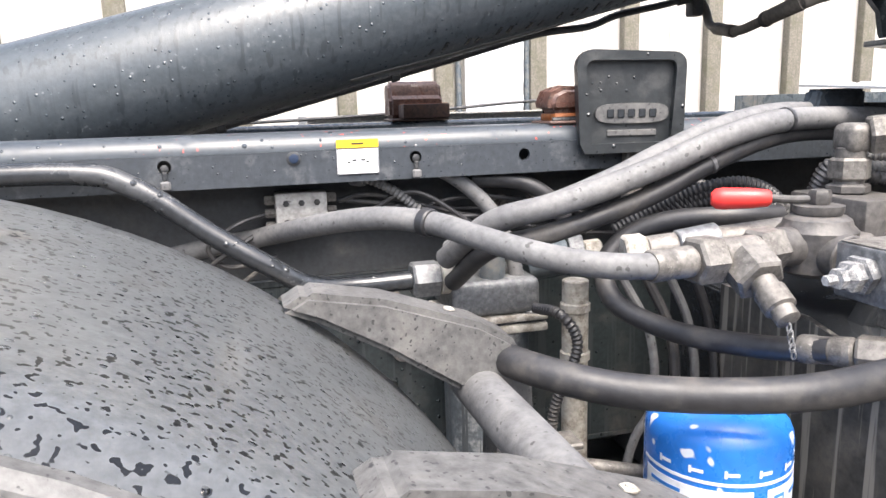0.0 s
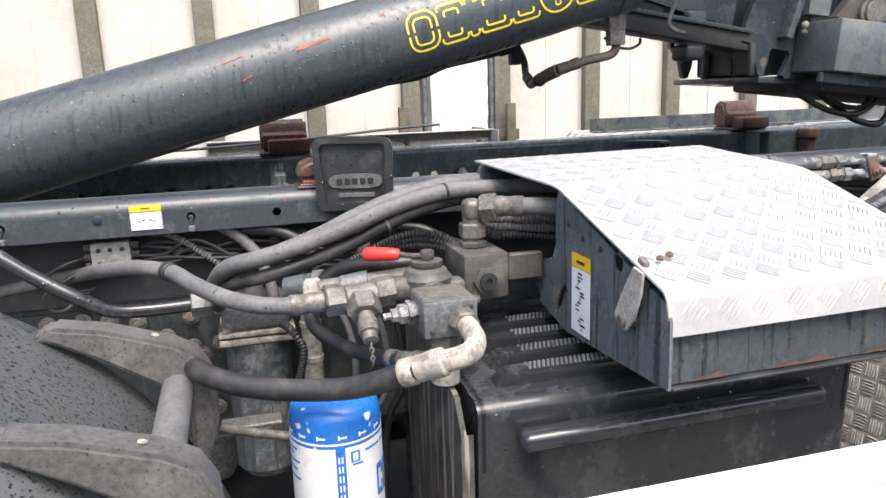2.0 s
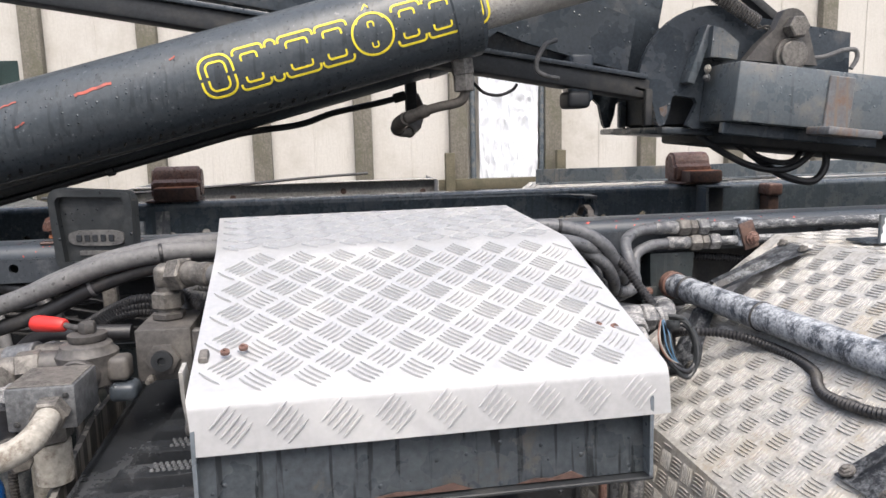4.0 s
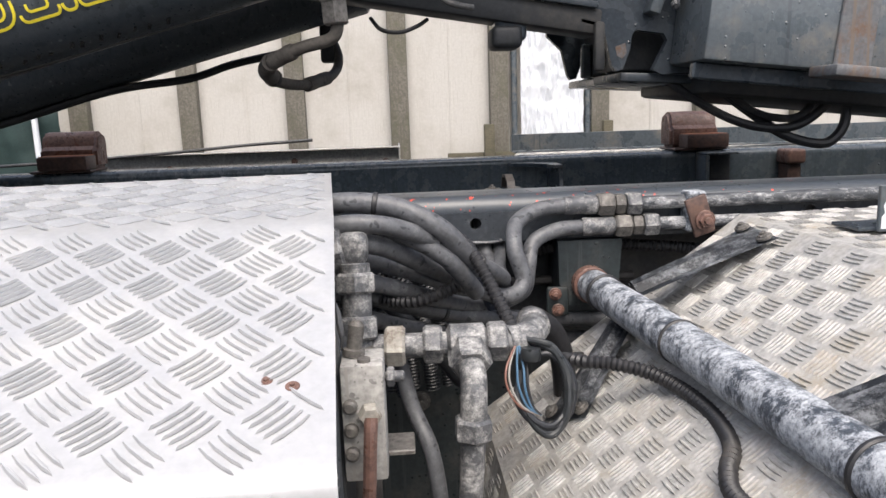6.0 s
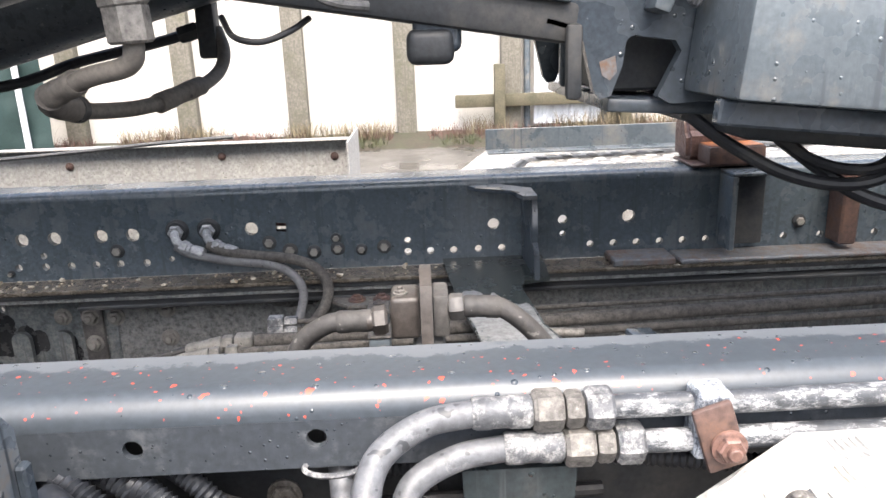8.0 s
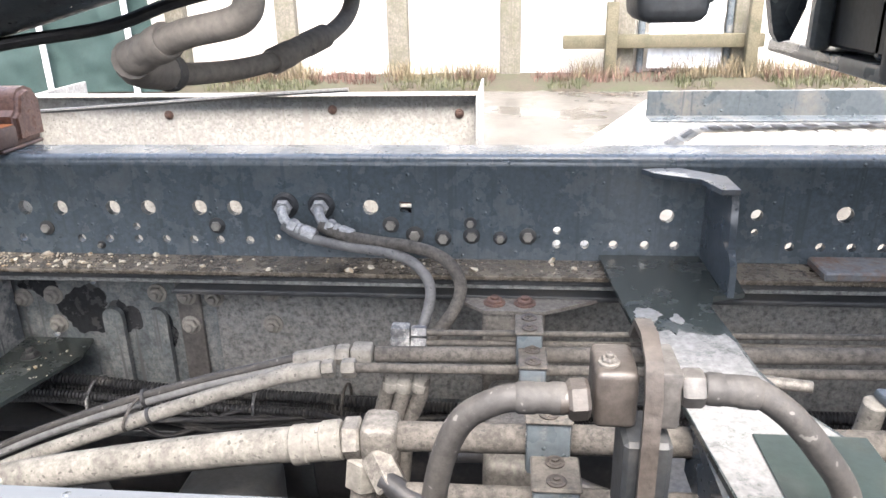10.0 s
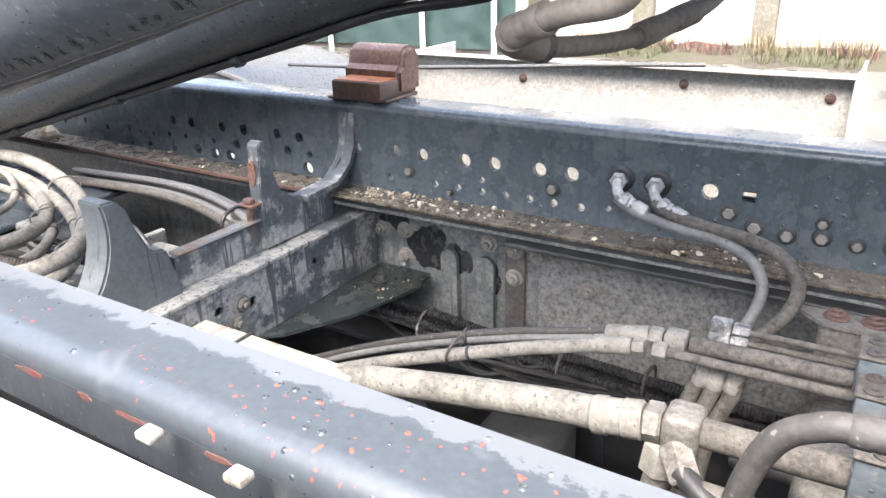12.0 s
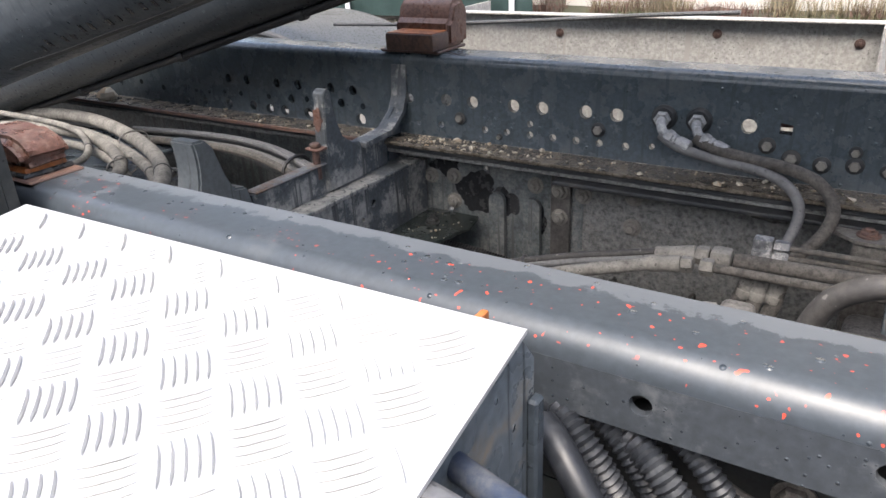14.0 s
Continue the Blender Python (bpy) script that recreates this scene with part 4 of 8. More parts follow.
for k in range(26):
    s0, w0 = -0.36 + 0.028 * k + rnd.uniform(-0.008, 0.008), -0.098 - 0.0012 * k + rnd.uniform(-0.004, 0.004)
    ln = rnd.uniform(0.008, 0.018)
    part("drip_mark", outline_strip([(s0 + 0.002 * j, w0 + ln * j / 4) for j in range(5)], rnd.uniform(0.004, 0.007), False), wet_steel, cyl, "short dark drip mark")
part("dust_seam", outline_strip([(-0.5 + 0.06 * k, -0.112 - 0.0032 * k + 0.0015 * math.sin(k * 1.7)) for k in range(17)], 0.010, False), dust_film, cyl, "line of road dust along the underside")
part("port_boss", hexnut((1.238, 1.192, 1.565), (1.243, 1.195, 1.512), 0.026), fitting, cyl)
# pipe slung under the barrel
low = [axis(x, CY_FAR) - n_ * 0.106 + Vector((0, -0.012, 0)) for x in (-0.9, -0.4, 0.1, 0.45, 0.66)]
low += [axis(0.82, CY_FAR) - n_ * 0.125 + Vector((0, 0.03, 0)), Vector((0.95, 1.73, 1.452)), Vector((1.08, 1.735, 1.478)), Vector((1.17, 1.735, 1.50))]
h = thing("feed_pipe", "thin black hydraulic pipe under the lift cylinder", "pipe", low[0])
part("tube", hose_bm(low, 0.0095, 10), rubber_black, h)
for x in (-0.55, -0.1, 0.3):
    part("clip", lathe(axis(x, CY_FAR) - n_ * 0.106 + Vector((0, -0.012, 0)), d, [(0, 0.011), (0.002, 0.014), (0.02, 0.014), (0.022, 0.011)], 12), shadow_steel, h)
part("nut", hexnut((1.13, 1.735, 1.49), (1.165, 1.735, 1.50), 0.016), shadow_steel, h)
part("elbow_block", box(1.165, 1.198, 1.715, 1.755, 1.45, 1.555, 0.006, 2), shadow_steel, h)
# curved hose between the ports of the two cylinders
pts = [(1.243, 1.195, 1.50), (1.246, 1.196, 1.470), (1.232, 1.205, 1.452), (1.18, 1.225, 1.441), (1.125, 1.255, 1.422), (1.10, 1.31, 1.405), (1.108, 1.39, 1.392), (1.14, 1.49, 1.388), (1.175, 1.60, 1.40), (1.20, 1.69, 1.425), (1.208, 1.72, 1.46), (1.195, 1.735, 1.50)]
h = hose("port_hose", pts, 0.0112, rubber_tan, "dusty tan curved hose between the cylinder ports")
crimp(h, (1.165, 1.233, 1.437), (1.118, 1.262, 1.420), 0.0150, rubber_tan)
part("bend_sleeve", hose_bm([(1.118, 1.262, 1.420), (1.103, 1.30, 1.408), (1.104, 1.345, 1.399)], 0.0165, 14), rubber_tan, h)
part("bend_collar", rod((1.104, 1.345, 1.399), (1.106, 1.358, 1.397), 0.0178), rubber_dust, h)
crimp(h, (1.15, 1.52, 1.389), (1.185, 1.64, 1.409), 0.0155, rubber_tan)
nut(h, (1.243, 1.195, 1.515), (1.245, 1.196, 1.475), 0.024, fitting)

arm = thing("lifting_arm", "dark grey box-section lifting arm with rain drops", "arm", (1.0, 1.45, 1.40))
# main beam falls towards the hinge
def bar(a, b, wy, wz, bev=0.006):
    """A straight box beam between two points in the xz plane."""
    a, b = Vector(a), Vector(b)
    ln = (b - a).length
    ang = math.degrees(math.atan2(b.z - a.z, b.x - a.x))
    return box(0, ln, -wy / 2, wy / 2, -wz / 2, wz / 2, bev, 2, Matrix.Translation(a) @ pose(0, 0, 0, 0, -ang, 0))


part("beam", bar((-0.9, 1.55, 2.14), (1.80, 1.55, 1.66), 0.34, 0.30), paint, arm)
# lower flange and hanger toe in shadow_steel: underside shade put into the colour
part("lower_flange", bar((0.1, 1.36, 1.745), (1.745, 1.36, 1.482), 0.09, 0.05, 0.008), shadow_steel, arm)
part("flange_edge", bar((0.1, 1.325, 1.775), (1.735, 1.325, 1.512), 0.045, 0.012, 0.003), paint, arm)
part("beam_gusset", plate([(1.30, 1.59), (1.36, 1.63), (1.44, 1.60), (1.58, 1.56), (1.70, 1.53), (1.72, 1.66), (1.5, 1.74), (1.3, 1.74)], [], 0.014, "y", 1.352), paint, arm)


def cheek(y):
    """Side plate of the arm's head: round top, tooth at the foot and an open notch behind it."""
    o = arc(1.915, 1.488, 0.20, 178, 60, 14) + [(2.30, 1.62), (2.30, 1.40), (1.866, 1.380), (1.848, 1.390), (1.876, 1.445), (1.868, 1.458)]
    o += arc(1.818, 1.452, 0.014, 60, 150, 3) + [(1.802, 1.43), (1.788, 1.392), (1.774, 1.389), (1.766, 1.40), (1.752, 1.46)]
    return plate(o, [], 0.018, "y", y)


part("cheek_plate", cheek(1.318), paint, arm)
part("cheek_plate", cheek(1.69), paint, arm)
part("rust_patch", plate([(1.772, 1.435), (1.792, 1.442), (1.795, 1.422), (1.786, 1.412), (1.776, 1.418)], [], 0.0008, "y", 1.3168), streak_rust, arm, "worn rusty patch")
part("web_lip", join(bar((1.70, 1.34, 1.488), (1.742, 1.34, 1.476), 0.05, 0.018, 0.006), box(1.728, 1.748, 1.300, 1.317, 1.39, 1.482, 0.006, 2)), shadow_steel, arm)
# filler box added for the darkness between the cheek plates
part("shade_filler", box(1.80, 2.2, 1.40, 1.66, 1.392, 1.56, 0.004, 1), shadow_steel, arm)
part("middle_rib", box(1.777, 1.80, 1.59, 1.61, 1.388, 1.466, 0.004, 1), paint_grey, arm)
part("middle_rib", box(1.80, 1.815, 1.47, 1.485, 1.388, 1.45, 0.004, 1), paint, arm)
part("skid_plate", bar((1.79, 1.56, 1.379), (2.0, 1.56, 1.366), 0.44, 0.018, 0.004), paint, arm)
hg = box(1.540, 1.602, 1.325, 1.40, 1.452, 1.572, 0.012, 3)
part("hanger", hg, paint, arm)
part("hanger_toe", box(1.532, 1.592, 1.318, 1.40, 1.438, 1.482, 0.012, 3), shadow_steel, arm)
# stop block and bolts beside the box
part("stop_bar", bar((1.835, 1.30, 1.492), (1.885, 1.30, 1.632), 0.05, 0.022, 0.004), paint_grey, arm)
part("stop_block", plate([(1.875, 1.555), (1.945, 1.548), (1.95, 1.588), (1.905, 1.622), (1.88, 1.628)], [], 0.06, "y", 1.255), paint_grey, arm)
part("bolt", bolt_bm((1.872, 1.262, 1.526), (-1, -0.3, 0), 0.008, 0.006), cream_fitting, arm)
part("bolt", bolt_bm((1.870, 1.262, 1.504), (-1, -0.3, 0), 0.008, 0.007), fitting_white, arm)
# tilted cross box with its rusty bracket
tilt = Matrix.Translation((1.878, 1.15, 1.396)) @ pose(0, 0, 0, 0, 6.2, 0)
part("cross_box", box(0, 0.62, 0.0, 0.165, 0, 0.140, 0.006, 2, tilt), paint_grey, arm, "rain-beaded grey box beam")
part("rust_strip", box(0.232, 0.30, -0.006, -0.0005, 0.004, 0.128, 0.002, 1, tilt), streak_rust, arm, "rust-streaked welded strip")
part("lug", box(0.19, 0.33, -0.085, -0.0005, -0.016, 0.003, 0.004, 2, tilt), streak_rust, arm, "rusty bracket plate")
# lower tail beam is the shaded copy of the painted one above it
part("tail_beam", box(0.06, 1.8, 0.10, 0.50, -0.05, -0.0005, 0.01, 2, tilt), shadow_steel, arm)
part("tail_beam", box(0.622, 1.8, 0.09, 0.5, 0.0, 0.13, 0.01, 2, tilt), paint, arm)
part("belly_rib", box(0.0, 0.42, 0.04, 0.06, -0.03, -0.0005, 0.003, 1, tilt), paint, arm)
# pivot casting with two pins, spring and strut
cast = [(1.965, 1.545), (2.16, 1.53)] + arc(2.085, 1.625, 0.045, -5, 120, 8) + [(2.04, 1.62), (2.0, 1.585)]
part("pivot_casting", plate(cast, [], 0.03, "y", 1.25), block_brown, arm, "grimy brown pivot casting")
part("pivot_pin", join(rod((2.08, 1.225, 1.555), (2.08, 1.45, 1.555), 0.034, 24), rod((2.08, 1.235, 1.555), (2.08, 1.249, 1.555), 0.043, 24)), fitting, arm)
part("pivot_pin", join(rod((2.087, 1.22, 1.622), (2.087, 1.45, 1.622), 0.024, 24), hexnut((2.087, 1.216, 1.622), (2.087, 1.2495, 1.622), 0.028)), fitting, arm)
sa, sb = Vector((1.86, 1.30, 1.735)), Vector((2.035, 1.285, 1.630))
u_a, v_a, d_a = basis(sb - sa)
coil = [sa + (sb - sa) * (k / 260) * 0.9 + (u_a * math.cos(k * 0.62) + v_a * math.sin(k * 0.62)) * 0.0155 for k in range(261)]
part("coil_spring", sweep(coil, 0.0026, 6), fitting, arm, "dull steel coil spring")
hook = [sa.lerp(sb, 0.9) + v_a * 0.012, sa.lerp(sb, 0.94) + v_a * 0.012, sb + u_a * 0.012, sb + d_a * 0.02, sb - u_a * 0.012, sa.lerp(sb, 0.95) - u_a * 0.01]
part("spring_hook", hose_bm(hook, 0.003, 8), fitting, arm)
part("strut", bar((2.05, 1.50, 1.79), (2.50, 1.50, 1.46), 0.04, 0.024, 0.003), shadow_steel, arm)

for k, (p, rr, lab) in enumerate((
        ([(1.90, 1.36, 1.365), (1.95, 1.34, 1.325), (2.02, 1.32, 1.285), (2.09, 1.31, 1.268), (2.15, 1.31, 1.275), (2.20, 1.31, 1.31), (2.24, 1.32, 1.35)], 0.009, "black corrugated cable loop hanging under the arm"),
        ([(2.00, 1.36, 1.35), (2.06, 1.34, 1.30), (2.12, 1.32, 1.255), (2.175, 1.305, 1.236), (2.21, 1.30, 1.24), (2.235, 1.30, 1.275), (2.24, 1.31, 1.34)], 0.010, "black cable loop hanging under the arm"),
        ([(1.99, 1.33, 1.35), (2.05, 1.32, 1.305), (2.10, 1.31, 1.288), (2.15, 1.31, 1.292), (2.19, 1.32, 1.335)], 0.008, "black cable loop hanging under the arm"),
        ([(1.30, 1.36, 1.505), (1.32, 1.33, 1.48), (1.355, 1.32, 1.473), (1.39, 1.33, 1.485), (1.41, 1.36, 1.50)], 0.004, "thin black cable loop under the arm"),
        ([(2.26, 1.30, 1.35), (2.33, 1.28, 1.315), (2.42, 1.28, 1.305), (2.55, 1.28, 1.31), (2.75, 1.3, 1.33)], 0.008, "black cable loop hanging under the arm"))):
    hose("cable", p, rr, rubber_black, lab, 10)
hose("cable", [(1.49, 1.29, 1.60), (1.455, 1.26, 1.585), (1.432, 1.25, 1.55), (1.432, 1.25, 1.525), (1.455, 1.25, 1.512), (1.49, 1.27, 1.508)], 0.006, arm_plastic, "dusty grey cable loop beside the arm", 10)
hose("thin_hose", [(2.12, 1.29, 1.552), (2.20, 1.29, 1.555), (2.26, 1.29, 1.572), (2.295, 1.29, 1.572), (2.30, 1.29, 1.55), (2.285, 1.29, 1.525)], 0.006, rubber_grey, "thin grey hose behind the box beam", 10)


# ---------- fenders ----------
def fender(y0, y1, arms):
    cx, cz, R = -0.40, 0.50, 0.69
    t = thing("fender", "black plastic wheel fender speckled with rain drops", "fender", (cx, (y0 + y1) / 2, 0.62), "wheel fenders")
    seg, rows = 48, 14
    bm = bmesh.new()
    grid = []
    for i in range(seg + 1):
        a = radians(172 - 160 * i / seg)
        row = []
        for j in range(rows + 1):
            s = j / rows
            edge = min(s, 1 - s)
            r = R - 0.02 * max(0, 1 - edge / 0.10) ** 2
            row.append(bm.verts.new((cx + r * math.cos(a), y0 + (y1 - y0) * s, cz + r * math.sin(a))))
        grid.append(row)
    for a, b in zip(grid, grid[1:]):
        for j in range(rows):
            bm.faces.new((a[j], a[j + 1], b[j + 1], b[j]))
    bmesh.ops.solidify(bm, geom=bm.faces[:], thickness=0.005)
    part("shell", bm, fender_plastic, t)
    rim = [Vector((cx + (R - 0.018) * math.cos(radians(a)), y0, cz + (R - 0.018) * math.sin(radians(a)))) for a in range(172, 11, -5)]
    part("rolled_edge", sweep(rim, 0.012, 10), arm_plastic, t)
    if arms:
        for ya, drop, fwd in zip(arms, (0.022, 0.0), (0.016, 0.0)):
            prof = [(0.005, 1.056), (0.03, 1.071), (0.10, 1.058), (0.19, 1.027), (0.222, 1.008), (0.240, 0.975), (0.245, 0.90), (0.215, 0.80), (0.20, 0.80), (0.205, 0.90), (0.198, 0.945), (0.165, 0.965), (0.10, 1.008), (0.04, 1.042)]
            b = plate([(x + fwd, z - drop) for x, z in prof], [], 0.055, "y", ya - 0.0275)
            bmesh.ops.bevel(b, geom=[e for e in b.edges if len(e.link_faces) == 2 and e.calc_face_angle(0) > 0.6], offset=0.006, segments=2, affect="EDGES")
            part("support_arm", b, arm_plastic, t, "weathered grey plastic support arm")
            part("arm_screw", bolt_bm((0.165 + fwd, ya, 1.036 - drop), (0.25, 0, 1), 0.006, 0.002, False), cream_fitting, t)
        part("cross_tube", rod((0.195, arms[0] - 0.02, 0.958), (0.190, arms[1] + 0.02, 0.958), 0.0225, 24), rubber_grey, t, "rain-speckled grey cross tube")
    return t


fender(0.212, 0.66, (0.285, 0.60))
f2 = fender(2.17, 2.66, None)
part("stay", box(-0.45, -0.38, 1.9135, 2.40, 0.93, 0.97, 0.004, 1), shadow_steel, f2)
part("stay_post", box(-0.44, -0.39, 2.36, 2.40, 0.9705, 1.184, 0.004, 1), shadow_steel, f2)


# ---------- cover box with tread-plate lid ----------
# lid corners, left and right edge from the back: back, bend, front, front flange
LID_L = [Vector(p) for p in ((0.745, 0.826, 1.2450), (0.782, 0.530, 1.2275), (0.792, 0.232, 1.131), (0.797, 0.226, 1.076))]
LID_R = [Vector(p) for p in ((1.253, 0.838, 1.2475), (1.278, 0.565, 1.2245), (1.298, 0.268, 1.119), (1.300, 0.262, 1.066))]
cover = thing("valve_cover_box", "grey steel valve box under a bright aluminium tread-plate lid", "cover box", (1.04, 0.5, 1.0))
bm = bmesh.new()
rows = []
prof = []
for i in range(4):
    if i in (0, 3):
        prof.append((LID_L[i], LID_R[i]))
    else:
        for k in range(5):
            t = (k / 4 - 0.5) * 2
            prev, nxt = (i - 1, i + 1)
            rr = 0.02 if i == 1 else 0.012
            def soft(edge):
                a, b, c = edge[prev], edge[i], edge[nxt]
                p, q = b + (a - b).normalized() * rr, b + (c - b).normalized() * rr
                s = (t + 1) / 2
                return p * (1 - s) ** 2 + b * 2 * s * (1 - s) + q * s ** 2
            prof.append((soft(LID_L), soft(LID_R)))
for a, b in prof:
    rows.append([bm.verts.new(a.lerp(b, k / 8)) for k in range(9)])
for a, b in zip(rows, rows[1:]):
    for k in range(8):
        bm.faces.new((a[k], a[k + 1], b[k + 1], b[k]))
bmesh.ops.recalc_face_normals(bm, faces=bm.faces)
bmesh.ops.solidify(bm, geom=bm.faces[:], thickness=0.003)
lid = part("lid", bm, alu, cover, "bright aluminium tread-plate lid")
for i in range(3):
    g = 0.004
    a, b, c, e = LID_L[i + 1], LID_R[i + 1], LID_R[i], LID_L[i]
    up = (b - a).cross(e - a).normalized() * (0.0006)
    part("tread_pattern", treads([p + up for p in (a, b, c, e)], 0.038, 45, h=0.002, seed=i), alu, lid, kind="stuff")

side = [(0.548, 1.221), (0.56, 1.20), (0.558, 1.135), (0.572, 1.108), (0.60, 1.098), (0.626, 1.094), (0.626, 1.017), (0.52, 0.995), (0.225, 1.011), (0.226, 1.10), (0.236, 1.118)]
slot = [(0.540 + 0.018 * math.cos(a) - 0.012 * math.sin(a), 1.042 + 0.018 * math.cos(a) * -0.8 + 0.026 * math.sin(a)) for a in [2 * math.pi * k / 16 for k in range(16)]]
side_open = [(0.506, 1.196), (0.507, 1.175), (0.512, 1.15), (0.523, 1.132), (0.545, 1.115), (0.560, 1.09), (0.562, 1.0), (0.52, 0.979), (0.26, 0.995), (0.261, 1.084), (0.271, 1.102)]
for nm, x in (("side_panel", 0.795), ("side_panel", 1.275)):
    o = [(y, z - 0.004) for y, z in side] if x < 1 else side_open
    part(nm, plate(o, [slot, ring(0.355, 1.142, 0.014)] if x < 1 else [ring(0.39, 1.122, 0.012)], 0.004, "x", x), box_paint, cover)
part("edge_strip", sweep([Vector((1.277, y, z)) for y, z in side_open[:6]], 0.0035, 8), rubber_black, cover, "black rubber edging round the cut-out")
for y, z in ((0.51, 1.17), (0.46, 1.155), (0.405, 1.150)):
    part("rivet", lathe((0.795, y, z), (-1, 0, 0), [(-0.001, 0.005), (0.002, 0.004), (0.003, 0.002)], 10), shadow_steel, cover)
front = bmesh.new()
vs = [front.verts.new(p) for p in ((0.797, 0.232, 1.012), (1.287, 0.278, 0.992), (1.287, 0.286, 1.11), (0.797, 0.240, 1.122))]
front.faces.new(vs)
bmesh.ops.solidify(front, geom=front.faces[:], thickness=-0.004)
part("front_panel", front, box_paint, cover)
for x, w in ((0.86, 0.028), (1.02, 0.055), (1.165, 0.040)):
    sc = plate([(x - w, -0.009), (x - w * 0.5, -0.004), (x, -0.006), (x + w * 0.6, 0.0), (x + w, -0.009)], [], 0.0006, "y", 0)
    bmesh.ops.transform(sc, matrix=Matrix.Translation((0.797, 0.2292, 1.0225)) @ pose(0, 0, 0, 0, 2.33, 5.36) @ Matrix.Translation((-0.797, 0, 0)), verts=sc.verts)
    part("rust_patch", sc, rust_dark, cover, "rust patch at the lower edge")
part("bottom_lip", box(0.80, 1.283, 0.245, 0.32, 0.996, 1.000, 0.001, 1, Matrix.Translation((1.04, 0.26, 1)) @ pose(0, 0, 0, 0, 2.2, 5) @ Matrix.Translation((-1.04, -0.26, -1.0))), shadow_steel, cover)
for x, y, z in ((0.80, 0.300, 1.158), (1.287, 0.347, 1.145)):
    s = -1 if x < 1 else 1
    la = part("latch", box(x - 0.005, x + 0.005, y - 0.012, y + 0.006, z - 0.008, z + 0.002, 0.003, 2, Matrix.Translation((x, y, z)) @ pose(0, 0, 0, 20, 0, 0) @ Matrix.Translation((-x, -y, -z))), fitting, cover)
    if s < 0:
        b = plate([(0.268, 1.148), (0.290, 1.152), (0.318, 1.11), (0.336, 1.077), (0.326, 1.064), (0.306, 1.062), (0.286, 1.085), (0.272, 1.12)], [], 0.004, "x", x - 0.02)
        part("toggle", b, galv, la)
        part("hinge", rod((x - 0.026, 0.312, 1.074), (x - 0.002, 0.312, 1.074), 0.009), fitting, la)
    part("screw", bolt_bm((x - s * 0.022, y - 0.004, z + 0.000), (0, -0.3, 1), 0.0038, 0.003), rust, la)
    part("screw", bolt_bm((x - s * 0.040, y + 0.002, z + 0.002), (0, -0.3, 1), 0.0038, 0.003), rust, la)
# back upright under the lid
bb = plate([(0.744, 1.208), (0.752, 1.238), (0.83, 1.238), (0.83, 1.165), (0.80, 1.165), (0.772, 1.200)], [], 0.030, "y", 0.792)
bmesh.ops.bevel(bb, geom=[e for e in bb.edges if len(e.link_faces) == 2 and e.calc_face_angle(0) > 0.5], offset=0.004, segments=2, affect="EDGES")
part("back_bracket", bb, paint, cover, "dark bent bracket under the lid")
part("end_plate", plate([(0.74, 1.225), (0.842, 1.236), (0.858, 1.215), (0.858, 1.10), (0.80, 1.085), (0.74, 1.13)], [], 0.004, "x", 1.244), box_paint, cover)
part("end_flange", box(1.248, 1.256, 0.846, 0.858, 1.10, 1.19, 0.002, 1), paint, cover)

deck = thing("warning_decal", "yellow and white warning decal with small pictograms", "decal", (0.79, 0.46, 1.0))
def decal_x(parent, x, y0, y1, z0, z1, mat, nm, lift):
    part(nm, box(x - lift - 0.0006, x - lift, min(y0, y1), max(y0, y1), z0, z1, 0), mat, parent)
decal_x(deck, 0.794, 0.434, 0.496, 1.004, 1.106, label_white, "white_field", 0)
decal_x(deck, 0.794, 0.434, 0.496, 1.107, 1.129, yellow, "yellow_header", 0)
rnd = random.Random(8)
for k in range(16):
    zz = 1.012 + 0.0058 * k
    ww = rnd.uniform(0.006, 0.02) if k % 4 else 0.002
    yy = 0.466 + rnd.uniform(-0.01, 0.01)
    decal_x(deck, 0.794, yy - ww / 2, yy + ww / 2, zz - rnd.uniform(0.0006, 0.002), zz + rnd.uniform(0.0006, 0.002), black_print, "print_bar", 0.0008)
decal_x(deck, 0.794, 0.452, 0.478, 1.115, 1.119, black_print, "print_bar", 0.0008)

# ---------- black plastic tank with anti-slip ribs ----------
tank = thing("plastic_tank", "wet black plastic tank with ribbed anti-slip top", "tank", (0.92, 0.6, 0.45))
prof = [(0.40, 0.45), (0.392, 0.84), (0.388, 0.925)] + arc(0.410, 0.925, 0.022, 180, 95, 5) + [(0.60, 0.958), (0.90, 0.975)]
b = fold(prof, 0.605, 1.235, -0.012)
part("shell", b, black_plastic, tank)
part("side_wall", plate([(0.41, 0.45)] + prof[1:] + [(0.90, 0.45)], [], 0.012, "x", 0.600), black_plastic, tank)
part("side_wall", plate([(0.41, 0.45)] + prof[1:] + [(0.90, 0.45)], [], 0.012, "x", 1.228), black_plastic, tank)
part("front_rib", box(0.655, 1.165, 0.350, 0.389, 0.878, 0.908, 0.012, 4), black_plastic, tank)
